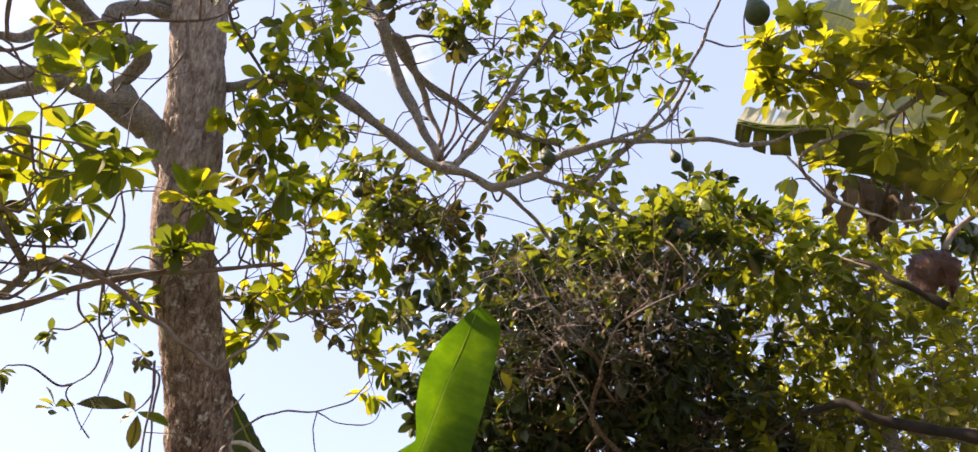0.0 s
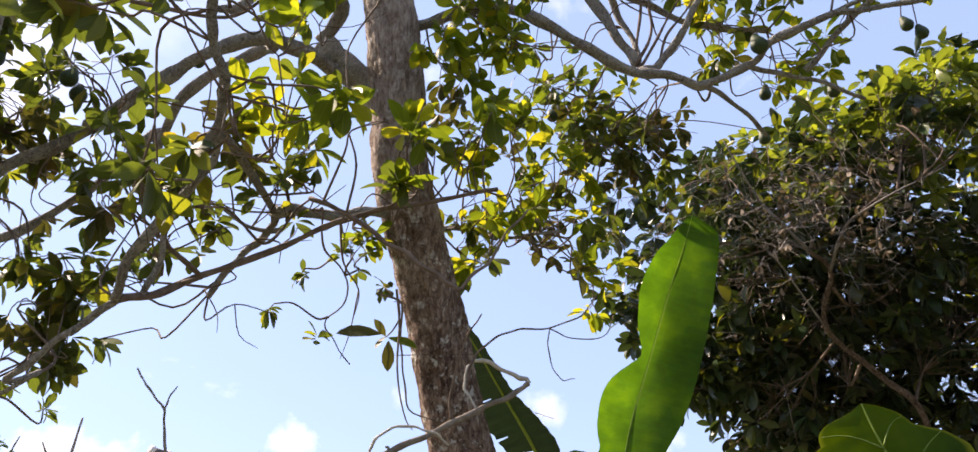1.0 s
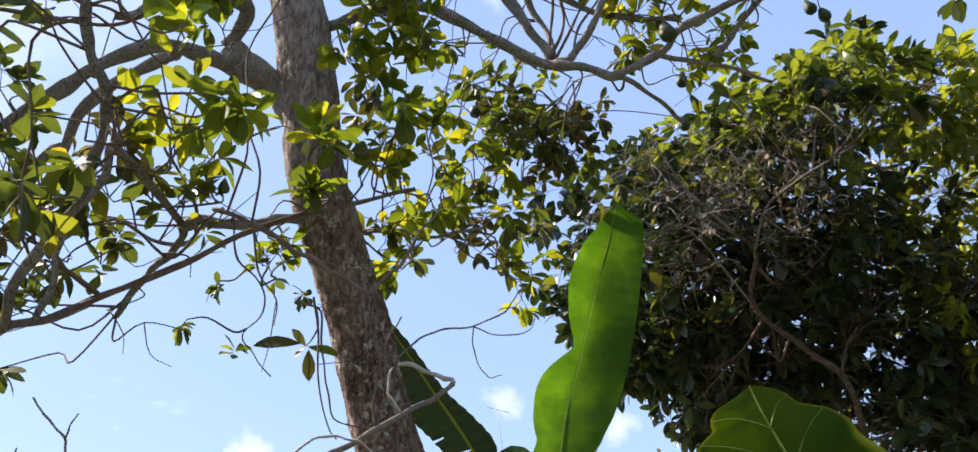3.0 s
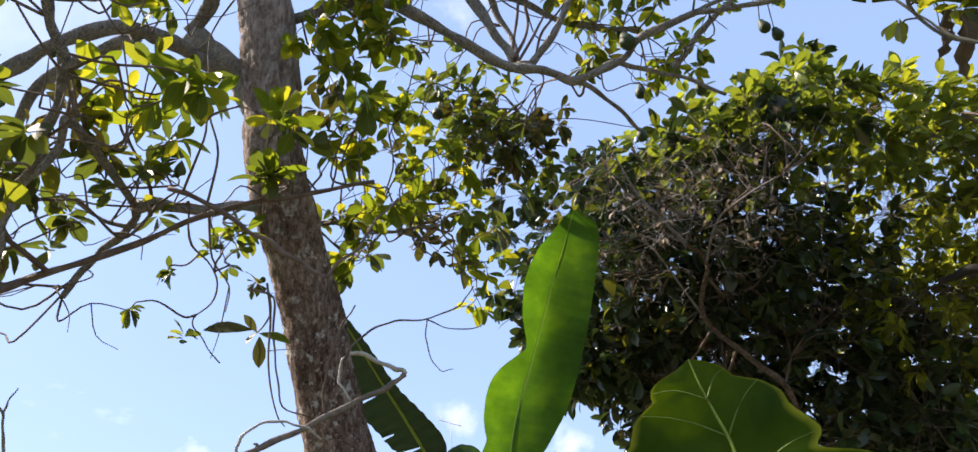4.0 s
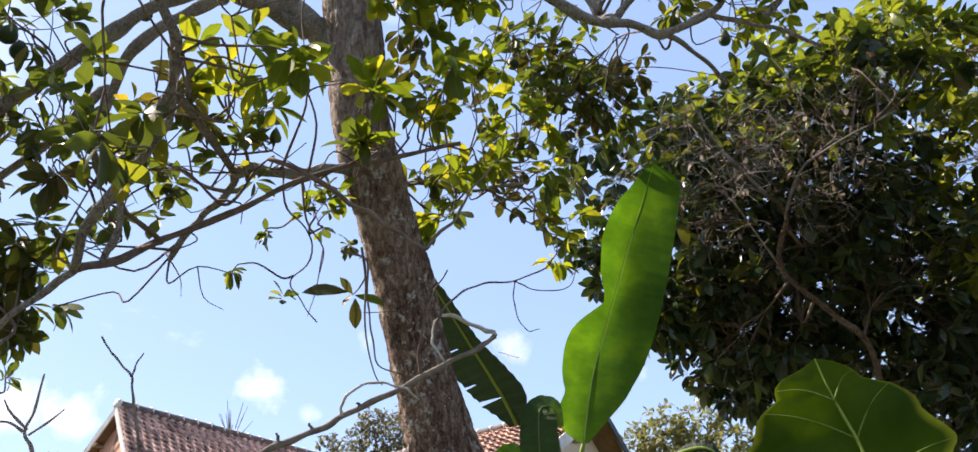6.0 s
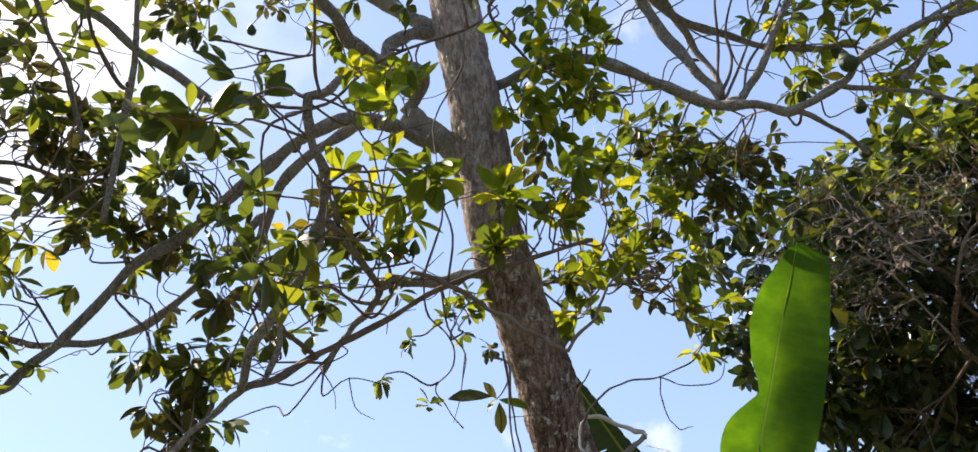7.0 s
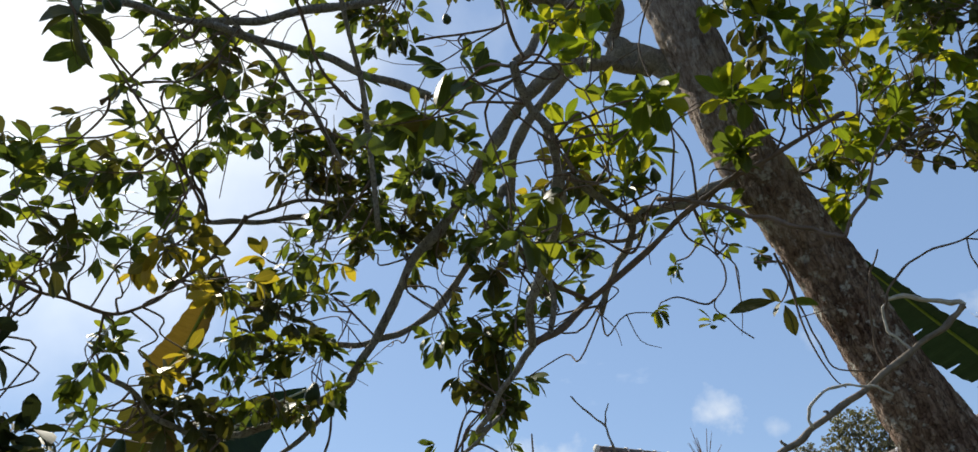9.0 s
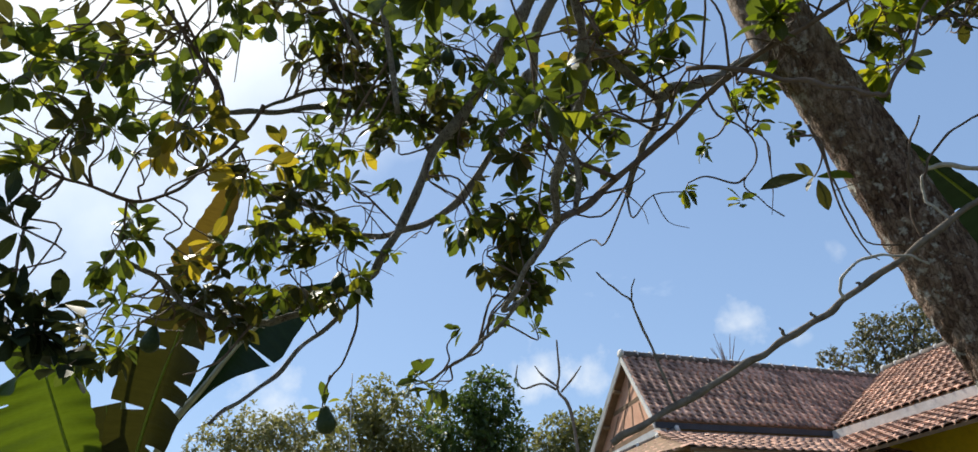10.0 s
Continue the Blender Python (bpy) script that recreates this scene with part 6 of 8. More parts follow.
# ---- dense dark neighbour tree ----
dense = thing("mango_tree", "dense tree with shade-darkened leaves and a tangle of dry grey twigs", "tree")
DB = (1.546, 6.266, 2.011)
dw = [limb(dense, "trunk", [(DB[0], DB[1], -0.1), (DB[0] + 0.1, DB[1], 1.2), (DB[0] - 0.1, DB[1] - 0.1, 2.2), (1.446, 5.178, 3.172), (1.238, 5.007, 3.501), (0.971, 4.818, 3.822), (1.042, 4.550, 4.070), (0.930, 4.401, 4.168)], 0.036, 0.016, BROWN_BARK),
      limb(dense, "branch", [(0.930, 4.401, 4.168), (0.773, 4.146, 4.242), (0.638, 4.037, 4.435), (0.514, 3.813, 4.740)], 0.016, 0.006, GREY_DRY),
      limb(dense, "branch", [(1.042, 4.550, 4.070), (1.127, 4.213, 4.184), (1.323, 4.009, 4.200), (1.658, 3.833, 4.245)], 0.013, 0.005, GREY_DRY),
      limb(dense, "branch", [(0.971, 4.818, 3.822), (0.675, 4.412, 4.239), (0.350, 4.401, 4.333)], 0.010, 0.004, GREY_DRY)]
dfol, dtw = Foliage(), Twigs()
DA = [np.array(v.co) for o in dw for v in o.data.vertices][::11]


def dense_clumps(rows):
    rows = [(*r[:5], r[5] * 1.25) for r in rows]
    grow_clumps(dfol, dtw, rows, DA, rnd, reach=0.9, count=(7, 10), hang=0.7, more=0.62, wide=1.1)


dense_clumps([(1.10, 5.68, 5.50, 0.58, 29.7, 0.12), (0.99, 5.11, 5.11, 0.58, 29.7, 0.12), (0.88, 4.54, 4.72, 0.53, 27.2, 0.12), (1.70, 5.44, 5.63, 0.53, 29.7, 0.12), (1.52, 4.89, 5.23, 0.53, 29.7, 0.12), (1.35, 4.34, 4.83, 0.48, 27.2, 0.12), (2.25, 5.23, 5.63, 0.53, 29.7, 0.12), (2.03, 4.70, 5.23, 0.53, 29.7, 0.12), (1.80, 4.17, 4.83, 0.48, 27.2, 0.12), (0.69, 5.59, 5.55, 0.31, 25, 0.12), (0.61, 5.02, 5.15, 0.31, 25, 0.12), (0.54, 4.45, 4.75, 0.28, 22.8, 0.12), (0.27, 5.29, 5.51, 0.20, 6, 0.12), (0.24, 4.72, 5.10, 0.20, 6, 0.12), (0.21, 4.16, 4.68, 0.18, 5.7, 0.12)])
dense_clumps([(0.02, 5.59, 5.26, 0.20, 6, 0.12), (0.02, 5.00, 4.88, 0.20, 6, 0.12), (0.01, 4.41, 4.50, 0.18, 5.7, 0.12), (-0.16, 5.61, 5.03, 0.15, 4, 0.12), (-0.15, 5.01, 4.67, 0.15, 4, 0.12), (-0.13, 4.41, 4.31, 0.13, 3.8, 0.12), (0.77, 6.25, 5.05, 0.60, 80.6, 0.12), (0.69, 5.64, 4.72, 0.60, 80.6, 0.12), (0.61, 5.03, 4.38, 0.54, 74.1, 0.12), (1.57, 6.34, 5.02, 0.68, 92.3, 0.12), (1.42, 5.74, 4.70, 0.68, 92.3, 0.12), (1.27, 5.13, 4.38, 0.62, 84, 0.12), (2.28, 6.08, 5.08, 0.68, 71, 0.12), (2.07, 5.51, 4.75, 0.68, 71, 0.12), (1.85, 4.93, 4.43, 0.62, 35.5, 0.12)])
dense_clumps([(2.36, 6.57, 4.53, 0.70, 92.3, 0.12), (2.14, 5.96, 4.26, 0.70, 92.3, 0.12), (1.92, 5.35, 3.99, 0.64, 84, 0.12), (1.34, 6.86, 4.51, 0.70, 92.3, 0.12), (1.22, 6.23, 4.24, 0.70, 92.3, 0.12), (1.09, 5.59, 3.97, 0.64, 84, 0.12), (0.60, 6.74, 4.53, 0.51, 53.3, 0.12), (0.54, 6.10, 4.25, 0.51, 53.3, 0.12), (0.48, 5.46, 3.98, 0.46, 49.4, 0.12), (-0.25, 6.08, 4.80, 0.16, 4, 0.12), (-0.23, 5.46, 4.48, 0.16, 4, 0.12), (-0.21, 4.84, 4.15, 0.14, 3.8, 0.12), (-0.37, 5.82, 4.87, 0.17, 6, 0.12), (-0.34, 5.21, 4.52, 0.17, 6, 0.12), (-0.31, 4.60, 4.18, 0.16, 5.7, 0.12)])
dense_clumps([(-0.36, 5.52, 5.34, 0.15, 4, 0.12), (-0.33, 4.94, 4.95, 0.15, 4, 0.12), (-0.30, 4.37, 4.55, 0.13, 3.8, 0.12), (-0.16, 5.37, 5.55, 0.15, 4, 0.12), (-0.15, 4.81, 5.13, 0.15, 4, 0.12), (-0.14, 4.25, 4.72, 0.13, 3.8, 0.12), (-0.19, 6.08, 4.60, 0.20, 8, 0.12), (-0.18, 5.45, 4.29, 0.20, 8, 0.12), (-0.17, 4.83, 3.97, 0.18, 7.6, 0.12), (0.07, 6.57, 4.25, 0.24, 20.8, 0.12), (0.05, 5.92, 3.98, 0.24, 20.8, 0.12), (0.04, 5.27, 3.72, 0.22, 19.8, 0.12), (0.14, 6.44, 4.54, 0.32, 32.5, 0.12), (0.11, 5.80, 4.24, 0.32, 32.5, 0.12), (0.09, 5.17, 3.95, 0.29, 29.6, 0.12)])
dense_clumps([(0.78, 6.79, 4.10, 0.49, 58.5, 0.12), (0.70, 6.14, 3.85, 0.49, 58.5, 0.12), (0.62, 5.48, 3.61, 0.45, 54.3, 0.12), (1.48, 7.20, 3.79, 0.58, 65, 0.12), (1.33, 6.54, 3.59, 0.58, 65, 0.12), (1.19, 5.89, 3.39, 0.53, 59.3, 0.12), (2.23, 7.09, 3.44, 0.58, 50, 0.12), (2.01, 6.45, 3.27, 0.58, 50, 0.12), (1.80, 5.80, 3.10, 0.53, 45.6, 0.12), (0.88, 7.09, 3.81, 0.34, 32.5, 0.12), (0.79, 6.42, 3.61, 0.34, 32.5, 0.12), (0.70, 5.76, 3.40, 0.31, 29.6, 0.12), (2.88, 6.61, 3.46, 0.56, 65, 0.12), (2.60, 6.00, 3.29, 0.56, 65, 0.12), (2.32, 5.38, 3.11, 0.51, 59.3, 0.12)])
dense_clumps([(2.80, 6.75, 3.07, 0.45, 37, 0.12), (2.53, 6.12, 2.93, 0.45, 37, 0.12), (2.25, 5.49, 2.79, 0.41, 34.2, 0.12), (2.77, 7.36, 4.10, 0.64, 58.5, 0.12), (2.52, 6.74, 3.89, 0.64, 58.5, 0.12), (2.28, 6.12, 3.68, 0.58, 54.3, 0.12), (3.43, 7.02, 4.22, 0.64, 58.5, 0.12), (3.13, 6.43, 3.99, 0.64, 58.5, 0.12), (2.83, 5.84, 3.77, 0.58, 54.3, 0.12), (3.33, 7.32, 3.41, 0.51, 37, 0.12), (3.04, 6.71, 3.25, 0.51, 37, 0.12), (2.75, 6.09, 3.10, 0.46, 44.5, 0.12), (2.86, 7.57, 3.22, 0.51, 37, 0.12), (2.61, 6.93, 3.08, 0.51, 37, 0.12), (2.36, 6.29, 2.94, 0.46, 34.2, 0.12)])
dense_clumps([(3.39, 4.10, 5.11, 0.19, 4.4, 0.12), (3.02, 3.65, 4.73, 0.19, 4.4, 0.12), (2.64, 3.19, 4.34, 0.17, 4.2, 0.12), (3.60, 4.05, 4.95, 0.19, 4.4, 0.12), (3.20, 3.61, 4.59, 0.19, 4.4, 0.12), (2.80, 3.16, 4.22, 0.17, 4.2, 0.12), (3.78, 4.01, 4.80, 0.21, 5.5, 0.12), (3.37, 3.56, 4.45, 0.21, 5.5, 0.12), (2.95, 3.12, 4.10, 0.19, 5.2, 0.12), (3.81, 4.13, 4.60, 0.19, 4.4, 0.12), (3.39, 3.67, 4.27, 0.19, 4.4, 0.12), (2.97, 3.22, 3.95, 0.17, 4.2, 0.12)])
thicket = thing("mango_tree", "sunlit leafy tree behind the banana blossom", "tree")
thicket.name = "broadleaf_tree"
TKB = (3.054, 5.783, 2.166)
tkw = [limb(thicket, "trunk", [(TKB[0], TKB[1], -0.1), (TKB[0], TKB[1], 1.4), (3.209, 5.197, 3.399), (3.142, 4.888, 3.952), (3.103, 4.542, 4.397)], 0.10, 0.03, LIMB_BARK),
       limb(thicket, "branch", [(3.006, 3.931, 3.084), (2.793, 4.086, 3.253), (2.598, 4.221, 3.385), (2.485, 4.286, 3.535), (2.334, 4.420, 3.559)], 0.05, 0.025, BLACKBARK),
       limb(thicket, "branch", [(2.758, 3.331, 3.611), (2.601, 3.342, 3.796), (2.530, 3.379, 3.929), (2.449, 3.429, 4.045)], 0.03, 0.012, BLACKBARK)]
TKA = [np.array(v.co) for o in tkw for v in o.data.vertices][::11]
tkf, tkt = Foliage(), Twigs()


def thicket_clumps(rows):
    grow_clumps(tkf, tkt, rows, TKA, rnd, reach=0.8, count=(6, 9), hang=0.6)


thicket_clumps([(2.85, 5.05, 5.29, 0.54, 17.1, 0.12), (2.39, 4.24, 4.70, 0.45, 14.9, 0.12), (3.28, 4.94, 5.20, 0.40, 9.9, 0.12), (2.77, 4.17, 4.66, 0.33, 8.2, 0.12), (3.46, 5.13, 5.02, 0.62, 22, 0.12), (4.09, 6.08, 5.65, 0.72, 20.9, 0.16), (2.92, 4.33, 4.49, 0.51, 19.3, 0.12), (3.04, 5.71, 4.92, 0.70, 34.2, 0.12), (3.58, 6.73, 5.51, 0.82, 32.7, 0.16), (2.58, 4.85, 4.42, 0.58, 30.1, 0.12), (3.74, 4.65, 4.58, 0.46, 14.9, 0.12), (4.47, 5.55, 5.16, 0.54, 14.3, 0.16), (3.12, 3.88, 4.09, 0.38, 13.4, 0.12), (4.39, 4.43, 4.48, 0.65, 20.4, 0.12), (5.22, 5.27, 5.03, 0.76, 19.2, 0.16)])
thicket_clumps([(3.68, 3.72, 4.03, 0.54, 17.8, 0.12), (2.97, 4.84, 5.47, 0.24, 5.5, 0.12), (2.49, 4.07, 4.85, 0.20, 5.2, 0.12), (3.60, 4.61, 5.10, 0.28, 5.5, 0.12), (3.02, 3.87, 4.54, 0.24, 5, 0.12), (3.67, 5.31, 4.48, 0.68, 23.1, 0.12), (4.35, 6.29, 5.01, 0.79, 21.6, 0.16), (3.10, 4.48, 4.03, 0.56, 20.1, 0.12), (3.88, 4.79, 4.14, 0.52, 17.8, 0.12), (4.64, 5.72, 4.64, 0.60, 17.1, 0.16), (3.24, 4.00, 3.73, 0.43, 16.1, 0.12), (3.59, 5.82, 4.06, 0.70, 41.9, 0.12), (4.23, 6.87, 4.49, 0.82, 39.2, 0.16), (3.04, 4.94, 3.69, 0.58, 36.5, 0.12), (2.99, 6.12, 4.14, 0.70, 45.9, 0.12)])
thicket_clumps([(3.53, 7.21, 4.59, 0.82, 43.2, 0.16), (2.54, 5.19, 3.75, 0.58, 40.1, 0.12), (3.85, 5.28, 3.71, 0.59, 36.5, 0.12), (4.58, 6.28, 4.11, 0.69, 35.1, 0.16), (3.24, 4.43, 3.38, 0.50, 32.8, 0.12), (4.28, 4.84, 3.92, 0.65, 41.9, 0.12), (5.10, 5.76, 4.36, 0.76, 39.2, 0.16), (3.60, 4.06, 3.55, 0.54, 20.1, 0.12)])
tkf.build(thicket, TKLEAF, "leaf", 200, "foliage", near=(2.5, 3.5, 3.0))
tkt.build(thicket, TWIG)
dtop = Foliage()


def dense_top_clumps(rows):
    grow_clumps(dtop, dtw, rows, DA, rnd, reach=0.9, count=(6, 9), hang=0.4)


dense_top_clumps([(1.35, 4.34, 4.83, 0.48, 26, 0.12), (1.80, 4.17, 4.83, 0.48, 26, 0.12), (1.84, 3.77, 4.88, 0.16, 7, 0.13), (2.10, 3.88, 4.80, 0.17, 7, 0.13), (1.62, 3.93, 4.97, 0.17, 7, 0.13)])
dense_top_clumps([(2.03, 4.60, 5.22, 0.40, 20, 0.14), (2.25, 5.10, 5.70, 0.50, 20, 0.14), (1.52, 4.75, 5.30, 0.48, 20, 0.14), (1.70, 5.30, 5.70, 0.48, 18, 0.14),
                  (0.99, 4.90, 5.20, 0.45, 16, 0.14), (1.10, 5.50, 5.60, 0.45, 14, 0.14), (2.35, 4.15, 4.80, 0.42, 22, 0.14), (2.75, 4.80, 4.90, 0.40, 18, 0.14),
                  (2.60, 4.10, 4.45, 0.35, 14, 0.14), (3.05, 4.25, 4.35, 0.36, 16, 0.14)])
# top leaves differ only by the sunlight put into their colour
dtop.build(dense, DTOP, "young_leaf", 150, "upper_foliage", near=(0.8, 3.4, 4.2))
dtw.build(dense, TWIG)
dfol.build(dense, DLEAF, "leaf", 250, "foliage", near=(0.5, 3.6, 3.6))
# tangle of dry twigs on its face
tang, dryf = Twigs(), Foliage()
for i in range(420):
    p = np.array((0.95, 4.109, 4.30)) + np.array([rnd.gauss(0, 0.46), rnd.gauss(0, 0.2), rnd.gauss(0, 0.25)])
    d = np.array([rnd.gauss(0, 1), rnd.gauss(0, 0.4), rnd.gauss(0.1, 0.8)])
    d = d / np.linalg.norm(d) * rnd.uniform(0.05, 0.26)
    k = np.array([rnd.gauss(0, 0.022), rnd.gauss(0, 0.022), rnd.gauss(0, 0.022)])
    tang.add([p, p + d * 0.5 + k, p + d], 0.0024, 0.0010, 3, 3)
    if i % 2:
        e = np.array([rnd.gauss(0, 1), rnd.gauss(0, 0.4), rnd.gauss(0, 0.7)])
        tang.add([p + d * 0.5 + k, p + d * 0.7 + e * 0.03, p + d * 0.75 + e * 0.08], 0.0016, 0.0008, 3, 3)
    if i % 3 == 0:
        dryf.tuft(p + d, d, rnd, 3, 0.055, hang=0.9)
dryf.build(dense, DRYLEAF, rest="dry_foliage", rest_label="shrivelled brown leaves")
tang.build(dense, GREY_DRY, "dry_brushwood")


# ---- large leaves ----
def blade(name, parent, rib, left, right, facing, material, cup=0.12, tears=(), ripple=0.0035, label="", rib_r=0.012, steps=9, wave=0.0, rib_mat=None, gape=0.012, rib_side=0.6):
    """A long leaf blade along its midrib, with half widths to both sides, and the rib as a sub-part."""
    steps = max(steps, 44) if tears else steps
    path = spline(rib, steps)
    n = len(path)
    s = np.linspace(0, 1, n)
    k = np.linspace(0, 1, len(left))
    wl_ = spline([(q, 0.0, 0.0) for q in left], steps)[:, 0] if len(left) == len(rib) else np.interp(s, k, left)
    wr_ = spline([(q, 0.0, 0.0) for q in right], steps)[:, 0] if len(right) == len(rib) else np.interp(s, k, right)
    wl_, wr_ = np.maximum(wl_, 0.001), np.maximum(wr_, 0.001)
    wl_, wr_ = wl_ * (1 + wave * np.sin(s * 37)), wr_ * (1 + wave * np.sin(s * 33 + 1.3))
    tan = np.gradient(path, axis=0)
    tan /= np.linalg.norm(tan, axis=1)[:, None]
    f0 = np.array(facing, float)
    f0 /= np.linalg.norm(f0)
    cols = 5
    v, uv, faces = [], [], []
    for i in range(n):
        side = np.cross(tan[i], f0)
        side /= np.linalg.norm(side) + 1e-9
        nor = np.cross(side, tan[i])
        for c in range(-cols, cols + 1):
            q = c / cols
            w = wl_[i] if c < 0 else wr_[i]
            lift = cup * abs(q) ** 1.5 * w + ripple * abs(q) * math.sin(i * 1.9 * 9 / steps + (2 if c < 0 else 0)) + 0.03 * w * math.sin(s[i] * 9 + q * 3)
            v.append(path[i] + side * q * w + nor * lift)
            uv.append((0.5 + 0.5 * q, s[i] * 3.5))
    row = 2 * cols + 1
    for i in range(n):
        for t0, sd, dep in tears:
            u = s[i] - t0
            if abs(u) < 0.10:
                for c in range(-cols, cols + 1):
                    q = abs(c) / cols
                    if c * sd > 0 and q > dep:
                        v[i * row + c + cols] = v[i * row + c + cols] + tan[i] * math.copysign(gape * (q - dep) * (1 - abs(u) / 0.10), u)
    for i in range(n - 1):
        for c in range(row - 1):
            sgn = -1 if c < cols else 1
            if any(s[i] <= t0 < s[i + 1] and sd == sgn and abs(c + 0.5 - cols) > dep * cols for t0, sd, dep in tears):
                continue
            a = i * row + c
            faces.append((a, a + 1, a + row + 1, a + row))
    ob = mesh_ob(name, v, faces, material, parent, label, uv)
    rv, rf = tube(path + f0 * rib_r * rib_side, np.linspace(rib_r, rib_r * 0.25, n), 6)
    mesh_ob("midrib", rv, rf, rib_mat or RIB, ob)
    return ob, path, tan


banana = thing("banana_plant", "banana plant with one tall upright leaf and torn drooping leaves", "plant")
BX = (-0.642, 4.009, 2.253)
stem_path = spline([(BX[0] + 0.05, BX[1], -0.1), (BX[0], BX[1], 0.8), (BX[0], BX[1], 1.5), (BX[0], BX[1], BX[2] - 0.05)], 6)
sv, sf = tube(stem_path, np.linspace(0.13, 0.055, len(stem_path)), 16, 0.08)
mesh_ob("pseudostem", sv, sf, STEM, banana)
limb(banana, "petiole", [(-0.584, 3.998, 2.245), (-0.527, 3.945, 2.440), (-0.462, 3.913, 2.600)], 0.022, 0.014, RIB)
limb(banana, "petiole", [(-0.611, 3.954, 2.241), (-0.597, 3.888, 2.468), (-0.591, 3.824, 2.635), (-0.612, 3.783, 2.728), (-0.657, 3.753, 2.734)], 0.017, 0.012, DRY)
limb(banana, "petiole", [(-0.627, 3.952, 2.242), (-0.603, 3.964, 2.452), (-0.636, 3.938, 2.654), (-0.719, 3.903, 2.730), (-0.791, 3.867, 2.735)], 0.015, 0.012, STEM)
limb(banana, "petiole", [(-0.598, 3.956, 2.240), (-0.529, 3.896, 2.333), (-0.441, 3.840, 2.402), (-0.341, 3.787, 2.444)], 0.017, 0.012, STEM)
blade("leaf_blade", banana,
      [(-0.462, 3.913, 2.600), (-0.409, 3.887, 2.782), (-0.345, 3.854, 2.962), (-0.260, 3.814, 3.136), (-0.173, 3.765, 3.310), (-0.085, 3.706, 3.480), (0.005, 3.638, 3.647), (0.098, 3.563, 3.808), (0.185, 3.479, 3.965)],
      [0.038, 0.118, 0.149, 0.159, 0.141, 0.130, 0.151, 0.166, 0.175, 0.184, 0.184, 0.176, 0.156, 0.124, 0.085, 0.046, 0.060, 0.084, 0.108, 0.123, 0.135, 0.147, 0.152, 0.151, 0.148, 0.139, 0.129, 0.105, 0.082, 0.062, 0.040, 0.009],
      [0.024, 0.059, 0.093, 0.126, 0.157, 0.186, 0.204, 0.219, 0.234, 0.245, 0.250, 0.254, 0.257, 0.260, 0.263, 0.262, 0.259, 0.256, 0.253, 0.250, 0.247, 0.243, 0.236, 0.229, 0.221, 0.214, 0.206, 0.198, 0.187, 0.174, 0.151, 0.025],
      (-0.03, -1, -0.42), BANANA, 0.26, ripple=0.003, wave=0.006, rib_r=0.004, rib_side=0.9, rib_mat=LEAF_RIB, label="upright sunlit green banana leaf")
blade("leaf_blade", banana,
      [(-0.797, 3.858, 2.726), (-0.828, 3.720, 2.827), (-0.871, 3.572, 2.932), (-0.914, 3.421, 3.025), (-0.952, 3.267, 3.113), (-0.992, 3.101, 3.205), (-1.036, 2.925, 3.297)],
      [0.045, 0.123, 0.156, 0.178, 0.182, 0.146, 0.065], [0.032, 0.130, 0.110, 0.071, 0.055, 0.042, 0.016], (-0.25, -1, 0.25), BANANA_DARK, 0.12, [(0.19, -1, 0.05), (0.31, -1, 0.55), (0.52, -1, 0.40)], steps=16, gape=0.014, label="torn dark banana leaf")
blade("leaf_blade", banana,
      [(-0.566, 3.836, 2.679), (-0.582, 3.755, 2.760), (-0.640, 3.698, 2.746), (-0.665, 3.710, 2.629), (-0.681, 3.756, 2.447), (-0.700, 3.807, 2.240), (-0.716, 3.846, 2.037)],
      [0.020, 0.046, 0.086, 0.106, 0.106, 0.106, 0.099], [0.020, 0.046, 0.079, 0.099, 0.099, 0.103, 0.099], (-0.1, -1, 0.1), BANANA_FOLD, 0.10, steps=12, ripple=0.003, rib_r=0.004, rib_mat=STEM, label="folded hanging banana leaf")
blade("leaf_blade", banana, [(-0.802, 4.003, 2.584), (-0.868, 3.986, 2.601), (-0.930, 3.972, 2.563), (-0.980, 3.966, 2.499)], [0.014, 0.091, 0.084, 0.014], [0.014, 0.077, 0.056, 0.014], (0, -1, 0.4), BANANA, 0.2, label="small yellow-green banana leaf")

